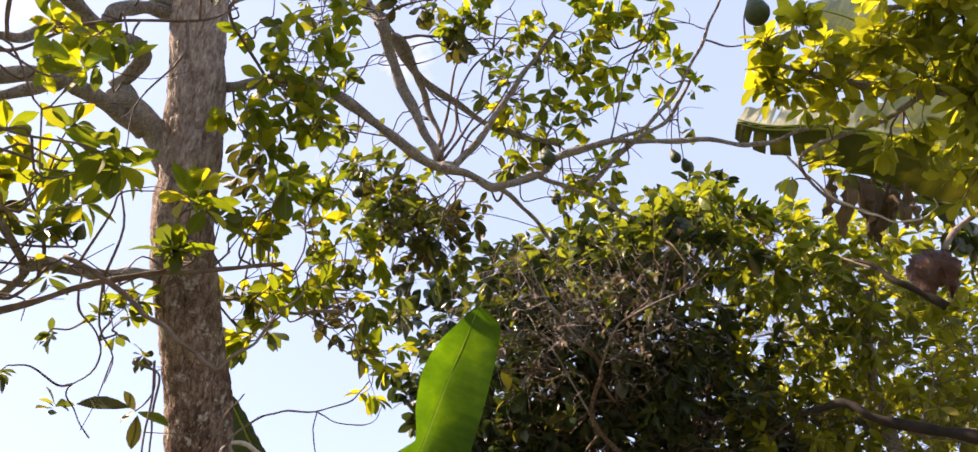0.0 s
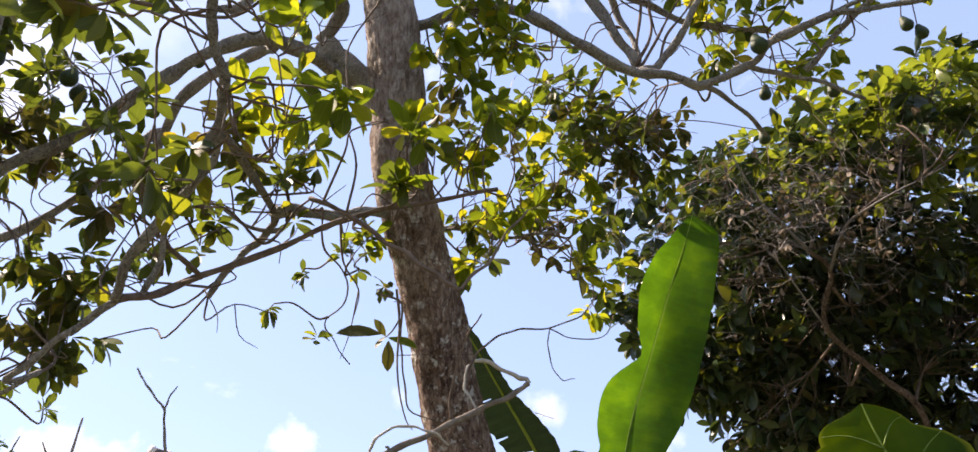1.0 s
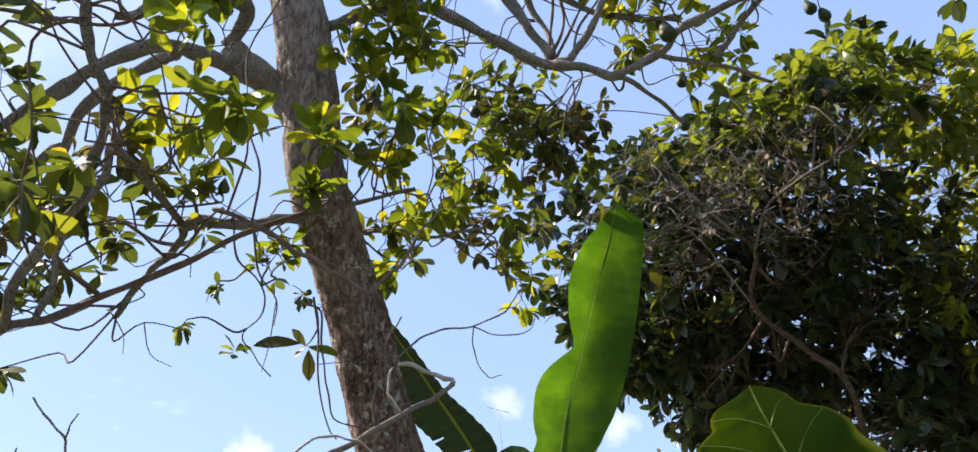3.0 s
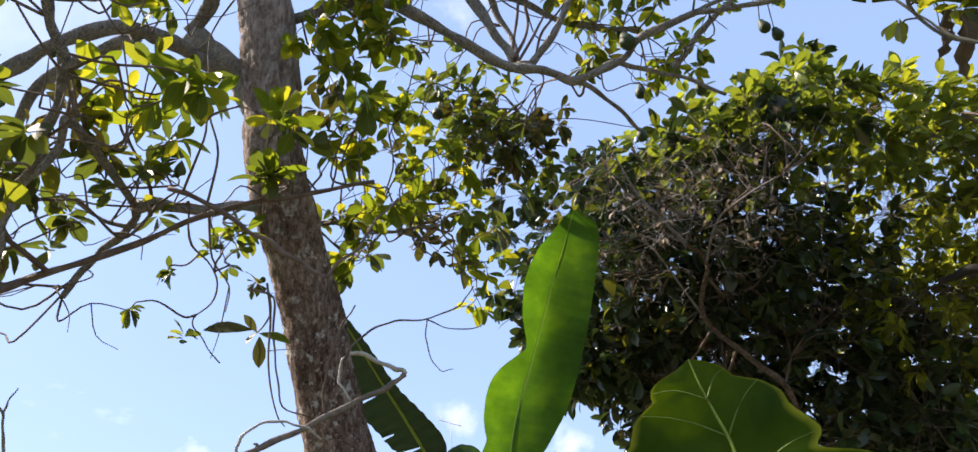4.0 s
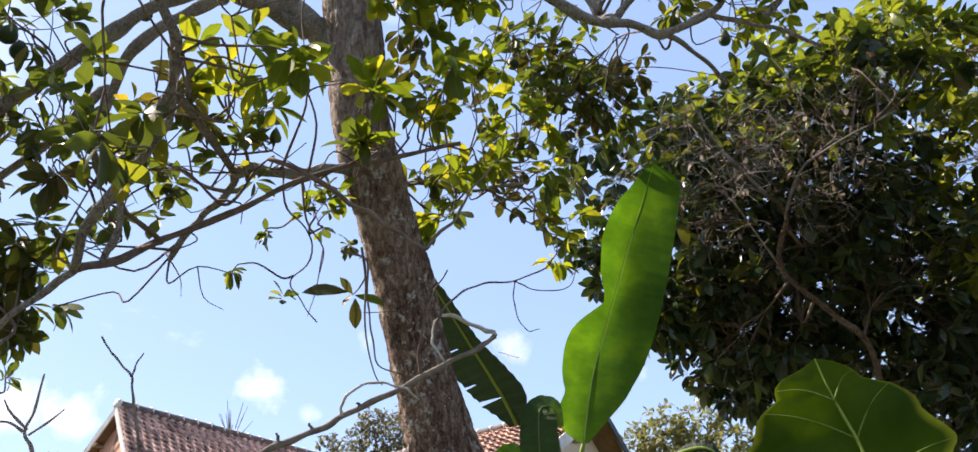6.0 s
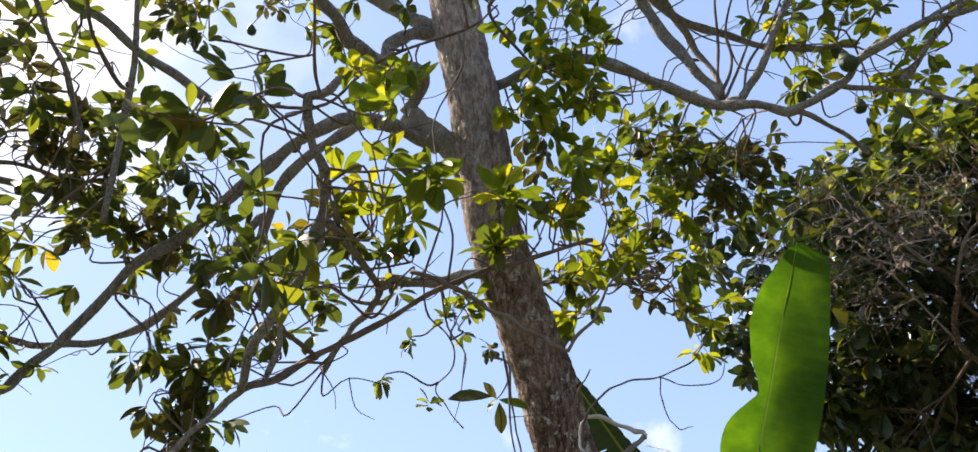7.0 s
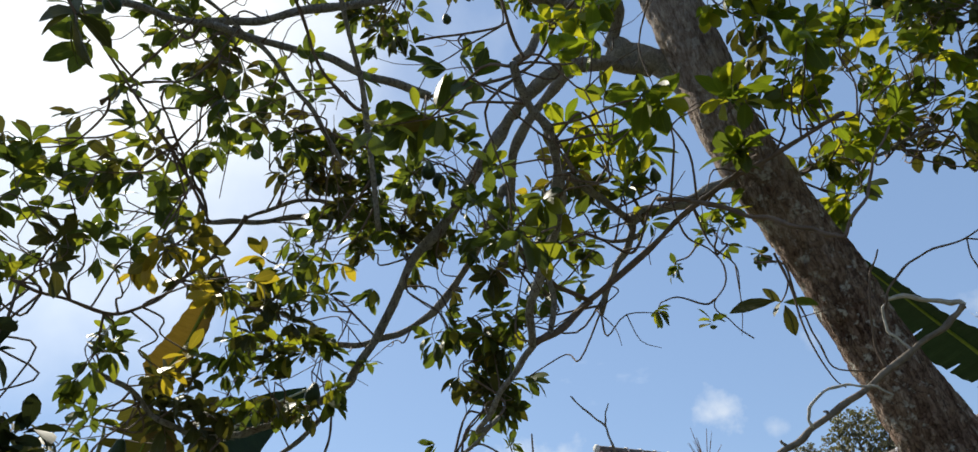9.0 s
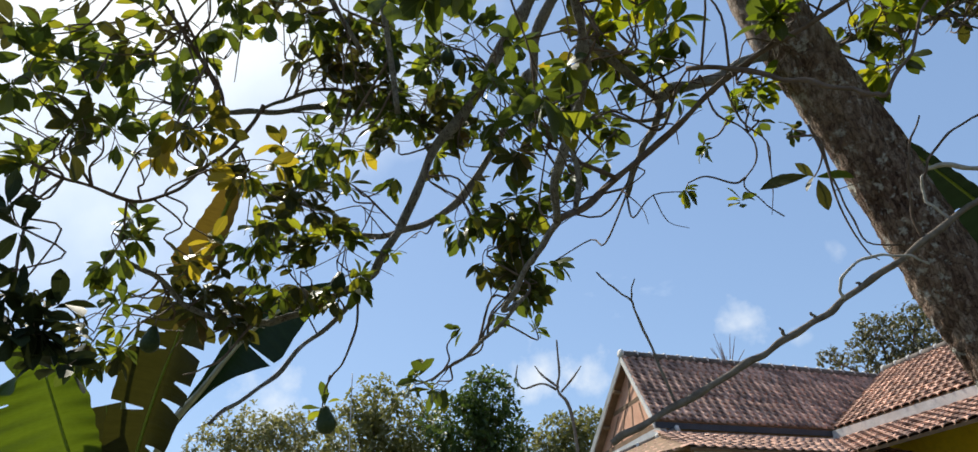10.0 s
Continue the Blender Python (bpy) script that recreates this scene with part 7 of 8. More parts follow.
# ---- elephant-ear plant ----
taro = thing("elephant_ear_plant", "elephant-ear plant with huge wavy dark green leaves", "plant")
TB = (0.257, 1.431, 1.673)
limb(taro, "petiole", [(TB[0] + 0.12, TB[1] + 0.25, 0.0), (TB[0] + 0.10, TB[1] + 0.2, 0.6), (TB[0] + 0.04, TB[1] + 0.08, 1.2), TB], 0.020, 0.010, RIB)
tl, tpath, _ = blade("leaf_blade", taro,
      [(0.256, 1.431, 1.678), (0.254, 1.436, 1.722), (0.252, 1.441, 1.769), (0.251, 1.443, 1.817), (0.246, 1.444, 1.866), (0.242, 1.443, 1.916), (0.231, 1.442, 1.967), (0.220, 1.438, 2.019), (0.212, 1.431, 2.072)],
      [0.156, 0.2, 0.215, 0.225, 0.235, 0.244, 0.255, 0.265, 0.276, 0.277, 0.279, 0.277, 0.273, 0.27, 0.27, 0.269, 0.27, 0.269, 0.268, 0.266, 0.267, 0.266, 0.261, 0.237, 0.239, 0.239, 0.239, 0.236, 0.232, 0.229, 0.223, 0.21, 0.182, 0.169, 0.166, 0.158, 0.148, 0.126, 0.092, 0.091, 0.088, 0.074, 0.025, 0.001],
      [0.303, 0.295, 0.286, 0.277, 0.270, 0.264, 0.259, 0.254, 0.252, 0.250, 0.248, 0.245, 0.243, 0.240, 0.235, 0.228, 0.212, 0.191, 0.165, 0.145, 0.136, 0.141, 0.146, 0.147, 0.147, 0.141, 0.134, 0.127, 0.124, 0.126, 0.125, 0.118, 0.111, 0.104, 0.097, 0.086, 0.075, 0.064, 0.060, 0.054, 0.046, 0.034, 0.020, 0.001],
      (-0.17, -1, -0.38), TARO, 0.06, ripple=0.0, wave=0.03, label="broad heart-shaped leaf with pale veins", rib_r=0.0055, steps=14)
tgrid = np.array([v.co for v in tl.data.vertices]).reshape(len(tpath), 11, 3)
for st, fwd, sgn in [(0.02, 0.33, -1), (0.04, 0.04, 1), (0.22, 0.31, -1), (0.22, 0.08, 1), (0.42, 0.26, -1), (0.42, 0.11, 1), (0.63, 0.20, -1), (0.63, 0.14, 1), (0.80, 0.10, -1), (0.81, 0.08, 1)]:
    ends = []
    for q in (0.0, 0.93):
        fi, fc = (st + 1.2 * fwd * q) * (len(tpath) - 1), 5 + sgn * 5 * q
        i0, c0 = min(int(fi), len(tpath) - 2), min(int(fc), 9)
        u, w = fi - i0, fc - c0
        ends.append((tgrid[i0][c0] * (1 - u) + tgrid[i0 + 1][c0] * u) * (1 - w) + (tgrid[i0][c0 + 1] * (1 - u) + tgrid[i0 + 1][c0 + 1] * u) * w)
    line = [ends[0] + (ends[1] - ends[0]) * q + np.array((0.0, -0.004, 0.012 * math.sin(q * 3.1))) for q in np.linspace(0, 1, 12)]
    vv, vf = tube(np.array(line), np.linspace(0.0021, 0.0007, 12), 5)
    mesh_ob("vein", vv, vf, VEIN, tl)
blade("leaf_blade", taro, [(0.002, 2.629, 1.895), (-0.008, 2.639, 1.967), (-0.028, 2.646, 2.043), (-0.055, 2.644, 2.105)], [0.067, 0.138, 0.133, 0.009], [0.067, 0.146, 0.138, 0.009], (0.1, -1, 0.3), TARO, 0.12, wave=0.03, label="smaller dark leaf behind")
blade("leaf_blade", taro, [(-0.197, 2.910, 2.030), (-0.204, 2.915, 2.112), (-0.220, 2.918, 2.191), (-0.254, 2.907, 2.270)], [0.049, 0.089, 0.074, 0.007], [0.049, 0.119, 0.114, 0.007], (-0.2, -1, 0.3), TARO, 0.12, wave=0.03, label="smaller dark leaf behind")
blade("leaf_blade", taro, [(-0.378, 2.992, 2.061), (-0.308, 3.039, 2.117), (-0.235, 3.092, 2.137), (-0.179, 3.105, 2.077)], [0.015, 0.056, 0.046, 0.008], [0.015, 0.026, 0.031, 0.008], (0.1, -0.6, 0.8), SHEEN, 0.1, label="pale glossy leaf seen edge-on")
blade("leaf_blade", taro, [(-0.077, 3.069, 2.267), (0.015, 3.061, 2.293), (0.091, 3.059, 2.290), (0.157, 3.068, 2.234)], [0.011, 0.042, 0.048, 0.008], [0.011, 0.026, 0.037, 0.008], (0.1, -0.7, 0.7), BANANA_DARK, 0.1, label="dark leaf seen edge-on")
limb(taro, "petiole", [(-0.415, 3.000, 1.983), (-0.356, 2.991, 2.082), (-0.275, 3.003, 2.161), (-0.168, 3.023, 2.233), (-0.063, 3.066, 2.278)], 0.024, 0.016, STEM)
limb(taro, "petiole", [(-0.063, 3.066, 2.278), (-0.013, 2.901, 2.091), (0.002, 2.629, 1.895)], 0.016, 0.012, STEM)

# ---- banana leaves over the right-hand side ----
banana_r = thing("banana_plant", "banana plant with broad torn leaves and a drooping blossom", "plant")
RBX = (2.717, 2.788, 3.354)
rsp = spline([(RBX[0] + 0.1, RBX[1], -0.1), (RBX[0], RBX[1], 1.2), (RBX[0], RBX[1], RBX[2] - 0.2), RBX], 6)
rv_, rf_ = tube(rsp, np.linspace(0.14, 0.07, len(rsp)), 16, 0.08)
mesh_ob("pseudostem", rv_, rf_, STEM, banana_r)
blade("leaf_blade", banana_r, [(2.560, 2.346, 3.528), (2.363, 2.270, 3.665), (2.124, 2.250, 3.848), (1.862, 2.306, 4.020), (1.664, 2.404, 4.147), (1.539, 2.451, 4.257)],
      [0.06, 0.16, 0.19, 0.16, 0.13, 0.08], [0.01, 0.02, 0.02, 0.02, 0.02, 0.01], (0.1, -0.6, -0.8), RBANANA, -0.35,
      [(0.72, -1, 0.1), (0.81, -1, 0.15), (0.89, -1, 0.1), (0.66, 1, 0.3)], label="broad torn banana leaf")
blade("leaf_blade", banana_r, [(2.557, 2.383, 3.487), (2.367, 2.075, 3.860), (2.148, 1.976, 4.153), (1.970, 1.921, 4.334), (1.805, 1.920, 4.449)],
      [0.06, 0.2, 0.22, 0.16, 0.03], [0.06, 0.2, 0.22, 0.14, 0.03], (0.2, -0.7, -0.7), GREYBANANA, -0.25, [(0.5, 1, 0.2), (0.7, -1, 0.2)], label="banana leaf with grey-white sky sheen in its colour")
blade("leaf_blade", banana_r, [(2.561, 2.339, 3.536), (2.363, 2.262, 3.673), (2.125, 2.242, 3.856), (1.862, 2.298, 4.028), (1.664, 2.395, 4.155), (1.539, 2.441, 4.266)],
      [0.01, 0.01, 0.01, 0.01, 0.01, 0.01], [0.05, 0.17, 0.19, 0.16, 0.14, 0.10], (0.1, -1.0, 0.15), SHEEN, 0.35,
      [(0.80, 1, 0.15), (0.88, 1, 0.1), (0.66, 1, 0.3), (0.4, 1, 0.4)], label="glossy torn half of the banana leaf, sky sheen in its pale colour")
# dry leaves hanging under the broad leaf
for hang_at, low, wide in [
        ((1.796, 2.348, 3.767), (1.725, 2.461, 3.605), 0.035),
        ((1.847, 2.365, 3.734), (1.809, 2.506, 3.504), 0.032),
        ((1.942, 2.461, 3.85), (1.935, 2.534, 3.682), 0.045),
        ((1.949, 2.402, 3.781), (1.931, 2.486, 3.606), 0.046),
        ((1.983, 2.398, 3.774), (1.944, 2.525, 3.566), 0.029),
        ((2.024, 2.426, 3.791), (1.982, 2.593, 3.532), 0.033),
        ((2.058, 2.425, 3.753), (2.013, 2.584, 3.504), 0.035),
        ((2.004, 2.33, 3.67), (1.991, 2.389, 3.518), 0.026),
        ((2.045, 2.37, 3.688), (2.006, 2.455, 3.529), 0.034),
        ((2.049, 2.288, 3.628), (2.019, 2.381, 3.45), 0.032),
        ((2.105, 2.358, 3.653), (2.095, 2.433, 3.475), 0.028)]:
    top, end = np.array(hang_at), np.array(low)
    bow = np.array((rnd.gauss(0, 0.02), rnd.gauss(0, 0.02), 0))
    blade("dry_leaf", banana_r, [top, top * 0.66 + end * 0.34 + bow, top * 0.33 + end * 0.67 - bow, end], [0.008, wide, wide * 0.8, 0.006], [0.008, wide * 0.7, wide, 0.006],
          (rnd.gauss(0, 0.5), -1, 0.1), DRYLEAF, 0.9, ripple=0.016, wave=0.02, rib_r=0.004, rib_mat=DRY, label="shrivelled brown banana leaf", steps=4)
limb(banana_r, "tendril", [(1.597, 2.284, 3.84), (1.648, 2.317, 3.768), (1.724, 2.344, 3.679), (1.818, 2.359, 3.581), (1.888, 2.358, 3.515), (1.967, 2.337, 3.464), (2.035, 2.301, 3.437), (2.078, 2.261, 3.44), (2.091, 2.233, 3.46), (2.077, 2.228, 3.481)], 0.007, 0.004, PALE_DRY, "pale curling dry stalk")
limb(banana_r, "flower_stalk", [(2.754, 2.524, 3.672), (2.596, 2.536, 3.658), (2.442, 2.579, 3.600), (2.179, 2.448, 3.377)], 0.022, 0.014, DRY)


def bract(centre, size, turn, lift, lip):
    """A ruffled shell of the blossom, open towards one side."""
    v, f, nu, nv = [], [], 18, 12
    for j in range(nv + 1):
        for i in range(nu + 1):
            a, b = (i / nu - 0.5) * 2.7 + turn, (j / nv - 0.5) * 2.6 + lift
            edge = max(abs(i / nu - 0.5), abs(j / nv - 0.5)) * 2
            k = 1 + 0.30 * noise.noise(Vector((a * 1.9, b * 1.6, turn))) + lip * edge ** 4 + 0.30 * edge ** 2 * noise.noise(Vector((a * 5, b * 5, lift))) + 0.05 * math.sin(a * 9 + 2 * b)
            v.append(np.array(centre) + size * k * np.array((math.sin(a) * math.cos(b), -math.cos(a) * math.cos(b), math.sin(b) * 0.92)))
    for j in range(nv):
        for i in range(nu):
            q = j * (nu + 1) + i
            f.append((q, q + 1, q + nu + 2, q + nu + 1))
    mesh_ob("bract", v, f, BLOSSOM, banana_r, "dry pinkish-brown blossom bract")


BC = np.array((2.144, 2.527, 3.307))
bract(BC, 0.085, -0.7, 0.1, 0.30)
bract(BC + np.array((0.012, 0.02, -0.03)), 0.075, 1.0, -0.2, 0.35)
bract(BC + np.array((-0.01, 0.03, 0.03)), 0.080, 0.2, 0.5, 0.25)

# ---- banana plant at the far side ----
banana_l = thing("banana_plant", "banana clump with sunlit torn leaves", "plant")
LBX = (-4.623, 1.174, 1.962)
lsp = spline([(LBX[0], LBX[1], -0.1), (LBX[0], LBX[1], 0.5), LBX], 6)
lv_, lf_ = tube(lsp, np.linspace(0.13, 0.07, len(lsp)), 16, 0.08)
mesh_ob("pseudostem", lv_, lf_, STEM, banana_l)
FL = (0.8, -0.55, -0.1)
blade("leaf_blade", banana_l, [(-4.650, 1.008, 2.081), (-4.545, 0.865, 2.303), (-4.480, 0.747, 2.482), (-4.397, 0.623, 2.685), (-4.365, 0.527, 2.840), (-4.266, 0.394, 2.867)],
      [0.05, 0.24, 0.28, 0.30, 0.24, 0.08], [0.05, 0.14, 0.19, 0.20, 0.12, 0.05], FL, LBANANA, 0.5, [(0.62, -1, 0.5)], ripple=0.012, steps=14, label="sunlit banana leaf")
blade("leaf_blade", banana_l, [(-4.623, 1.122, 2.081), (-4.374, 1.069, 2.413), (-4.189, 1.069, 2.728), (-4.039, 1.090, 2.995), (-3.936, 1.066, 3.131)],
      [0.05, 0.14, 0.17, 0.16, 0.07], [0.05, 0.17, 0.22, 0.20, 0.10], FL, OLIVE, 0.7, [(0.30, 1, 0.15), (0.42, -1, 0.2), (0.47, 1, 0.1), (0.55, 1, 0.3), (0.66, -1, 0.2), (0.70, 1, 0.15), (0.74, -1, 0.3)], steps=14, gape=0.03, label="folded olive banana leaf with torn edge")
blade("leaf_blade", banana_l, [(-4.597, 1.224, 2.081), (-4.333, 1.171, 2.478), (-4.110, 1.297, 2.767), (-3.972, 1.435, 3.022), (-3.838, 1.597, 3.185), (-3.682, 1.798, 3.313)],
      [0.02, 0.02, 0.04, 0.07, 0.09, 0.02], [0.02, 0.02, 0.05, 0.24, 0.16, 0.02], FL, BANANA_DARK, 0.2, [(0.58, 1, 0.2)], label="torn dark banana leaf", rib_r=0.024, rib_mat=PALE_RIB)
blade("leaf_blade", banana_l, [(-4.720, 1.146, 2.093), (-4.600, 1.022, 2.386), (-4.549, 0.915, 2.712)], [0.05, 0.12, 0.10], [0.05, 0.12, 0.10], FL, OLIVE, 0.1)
blade("withered_leaf", banana_l, [(-3.310, 1.069, 3.638), (-3.431, 1.051, 3.454), (-3.528, 1.024, 3.294), (-3.613, 0.966, 3.158), (-3.646, 0.924, 3.110)],
      [0.03, 0.07, 0.09, 0.08, 0.02], [0.03, 0.07, 0.09, 0.09, 0.02], FL, WITHER, 0.6, ripple=0.008, label="withered yellow-brown leaf")
limb(banana_l, "rolled_leaf", [(-4.492, 1.049, 2.369), (-4.432, 0.970, 2.708), (-4.235, 0.921, 3.025), (-4.205, 0.921, 3.104)], 0.02, 0.008, STEM)

# ---- house ----
HN, HU = np.array((-0.9568, 0.2907, 0)), np.array((0.2907, 0.9568, 0))
H0 = np.array((-0.235, -0.03, 0.02))


def hp(p, s, z):
    return H0 + HN * p + HU * s + np.array((0, 0, z))


def slab(name, corners, thick, material, parent, label=""):
    """A board or panel: four corners and a thickness along their normal."""
    c = [np.array(q, float) for q in corners]
    nrm = np.cross(c[1] - c[0], c[3] - c[0])
    nrm /= np.linalg.norm(nrm)
    v = c + [q - nrm * thick for q in c]
    f = [(0, 1, 2, 3), (7, 6, 5, 4), (0, 4, 5, 1), (1, 5, 6, 2), (2, 6, 7, 3), (3, 7, 4, 0)]
    return mesh_ob(name, v, f, material, parent, label, smooth=False)


house = thing("house", "single-storey house with weathered clay-tile roofs and yellow walls", "house")


def tile_mesh(w, h):
    """An S-shaped clay tile with a rounded lower edge."""
    v, f, nx, ny = [], [], 6, 3
    for j in range(ny + 1):
        for i in range(nx + 1):
            a = i / nx
            x = (a - 0.5) * w * 1.06
            z = 0.020 * math.sin(a * 2 * math.pi) + 0.036 * (1 - j / ny)
            y = j / ny * h * 1.15 - (0.045 * math.cos(a * 2 * math.pi) if j == 0 else 0)
            v.append((x, y, z))
    base = len(v)
    for i in range(nx + 1):
        x, y, z = v[i]
        v.append((x, y + 0.004, z - 0.018))
    for j in range(ny):
        for i in range(nx):
            a = j * (nx + 1) + i
            f.append((a, a + 1, a + nx + 2, a + nx + 1))
    for i in range(nx):
        f.append((i, base + i, base + i + 1, i + 1))
    me = bpy.data.meshes.new("roof_tile")
    me.from_pydata(v, [], f)
    me.materials.append(TILE)
    me.polygons.foreach_set("use_smooth", [True] * len(f))
    return me


def tiled_roof(name, el, er, rr, rl, tw_, th_, label, singles=False, stop=None):
    """A roof slope between its eave and its ridge: a deck under rows of clay tiles."""
    el, er, rr, rl = (np.array(q, float) for q in (el, er, rr, rl))
    deck = slab(name, [el, er, rr, rl], 0.05, WOOD, house, label)
    me = tile_mesh(tw_, th_)
    base_v = np.array([v.co for v in me.vertices])
    base_f = [tuple(p.vertices) for p in me.polygons]
    rows = max(1, int(round(np.linalg.norm((rl + rr) / 2 - (el + er) / 2) / th_)))
    vs, fs, b = [], [], 0
    made = 0
    r2 = random.Random(len(name) + rows)
    for j in range(rows):
        a, c = el + (rl - el) * j / rows, er + (rr - er) * j / rows
        cols = max(1, int(np.linalg.norm(c - a) / tw_))
        x = (c - a) / np.linalg.norm(c - a)
        up = (rl + rr) / 2 - (el + er) / 2
        y = up - x * (up @ x)
        y /= np.linalg.norm(y)
        z = np.cross(x, y)
        if z[2] < 0:
            z = -z
        for i in range(cols):
            o = a + (c - a) * (i + 0.5) / cols + z * (0.012 + r2.uniform(-0.003, 0.004)) + y * r2.uniform(-0.008, 0.008)
            m3 = np.stack([x, y, z], 1)
            if singles and made < 300:
                ob = new("roof_tile", me)
                ob.parent = deck
                m = Matrix.Identity(4)
                for q in range(3):
                    for w in range(3):
                        m[q][w] = m3[q, w]
                    m[q][3] = o[q]
                ob.matrix_local = m
                made += 1
            else:
                vs.append(base_v @ m3.T + o)
                fs.extend([tuple(q + b for q in f) for f in base_f])
                b += len(base_v)
    if vs:
        tagged(mesh_ob("roof_tiles", np.concatenate(vs), fs, TILE, deck), kind="stuff")
    return deck


def ridge_caps(p0, p1, parent, r=0.085, step=0.36):
    p0, p1 = np.array(p0), np.array(p1)
    d = p1 - p0
    n = max(1, int(np.linalg.norm(d) / step))
    for i in range(n):
        a, c = p0 + d * i / n, p0 + d * (i + 1.06) / n
        path = np.array([a, a + (c - a) * 0.8, c])
        v, f = tube(path, [r, r, r * 1.18], 10)
        mesh_ob("ridge_cap", v, f, RIDGE, parent)
        v, f = tube(np.array([a - (c - a) * 0.05, a + (c - a) * 0.05, a + (c - a) * 0.13]) + np.array((0, 0, 0.012)), [r * 1.0, r * 1.22, r * 1.0], 8)
        mesh_ob("mortar_joint", v, f, BOARD, parent, "white mortar joint")


RZ, EZ = 6.42, 4.66
main = tiled_roof("roof", hp(11, 7.9, EZ), hp(11, 12.09, EZ), hp(12.55, 16.0, RZ), hp(12.55, 8.46, RZ), 0.19, 0.21, "weathered brown-red clay-tile roof", True)
ridge_caps(hp(12.55, 8.40, RZ + 0.03), hp(12.55, 16.0, RZ + 0.03), main)
tiled_roof("roof", hp(14.1, 16.0, EZ), hp(14.1, 8.35, EZ), hp(12.57, 8.46, RZ), hp(12.57, 16.0, RZ), 0.19, 0.21, "weathered brown-red clay-tile roof")
wing = tiled_roof("roof", hp(11.0, 12.09, EZ - 0.02), hp(6.2, 12.09, EZ - 0.02), hp(5.76, 16.0, 6.70), hp(12.5, 16.0, 6.60), 0.19, 0.21, "brown-red clay-tile wing roof")
ridge_caps(hp(12.5, 16.0, 6.64), hp(5.7, 16.0, 6.74), wing, 0.09)
tiled_roof("roof", hp(6.2, 19.9, EZ), hp(12.5, 19.9, EZ), hp(12.5, 16.02, 6.60), hp(5.76, 16.02, 6.70), 0.19, 0.21, "brown-red clay-tile wing roof")
tiled_roof("roof", hp(9.2, 7.2, 3.75), hp(9.2, 12.2, 3.75), hp(10.95, 12.1, 4.42), hp(10.95, 7.9, 4.42), 0.19, 0.21, "lower clay-tile verandah roof")
tiled_roof("roof", hp(9.2, 10.4, 3.75), hp(6.2, 10.4, 3.75), hp(6.2, 12.0, 4.40), hp(10.95, 12.0, 4.40), 0.19, 0.21, "lower clay-tile verandah roof")
hip = tiled_roof("roof", hp(9.25, 7.10, 3.73), hp(12.15, 6.98, 3.93), hp(12.2, 7.02, 3.95), hp(10.93, 8.26, 4.43), 0.19, 0.21, "verandah hip of clay tiles")
ridge_caps(hp(10.9, 8.31, 4.47), hp(12.2, 7.0, 3.97), hip, 0.07)
slab("fascia_board", [hp(10.98, 7.9, EZ - 0.15), hp(10.98, 12.05, EZ - 0.15), hp(10.98, 12.05, EZ - 0.04), hp(10.98, 7.9, EZ - 0.04)], 0.03, BLUEBOARD, house, "dark blue painted fascia board")
slab("fascia_board", [hp(11, 12.05, EZ - 0.30), hp(6.2, 12.05, EZ - 0.30), hp(6.2, 12.05, EZ - 0.05), hp(11, 12.05, EZ - 0.05)], 0.03, BOARD, house, "grey-white painted fascia board")
slab("barge_board", [hp(10.95, 7.86, EZ - 0.16), hp(12.55, 8.42, RZ - 0.16), hp(12.55, 8.42, RZ + 0.0), hp(10.95, 7.86, EZ + 0.0)], 0.03, BOARD, house, "pale painted barge board")
slab("barge_board", [hp(12.55, 8.42, RZ - 0.16), hp(14.15, 8.30, EZ - 0.16), hp(14.15, 8.30, EZ), hp(12.55, 8.42, RZ)], 0.03, BOARD, house, "pale painted barge board")
# gable wall with its purlins
gv2 = [hp(11.0, 8.10, EZ - 0.1), hp(14.1, 8.50, EZ - 0.1), hp(12.55, 8.62, RZ - 0.1)]
mesh_ob("gable_wall", gv2 + [q + HU * 0.1 for q in gv2], [(0, 2, 1), (3, 4, 5), (0, 1, 4, 3), (1, 2, 5, 4), (2, 0, 3, 5)], GABLE, house, "orange-brown gable wall", smooth=False)
slab("wall", [hp(11.0, 8.12, 0), hp(14.1, 8.52, 0), hp(14.1, 8.52, EZ - 0.1), hp(11.0, 8.12, EZ - 0.1)], 0.12, GREYWALL, house, "grey plastered wall")


def gable_point(u, v):
    """On the gable's face: u across its base, v up to its apex."""
    base = gv2[0] + (gv2[1] - gv2[0]) * u
    return base + (gv2[2] - base) * v - HU * 0.012


def gable_batten(p, q, w, label=""):
    p, q = gable_point(*p), gable_point(*q)
    side = np.cross(q - p, HU)
    side = side / np.linalg.norm(side) * w
    slab("gable_batten", [p - side, q - side, q + side, p + side], 0.05, WOOD, house, label)


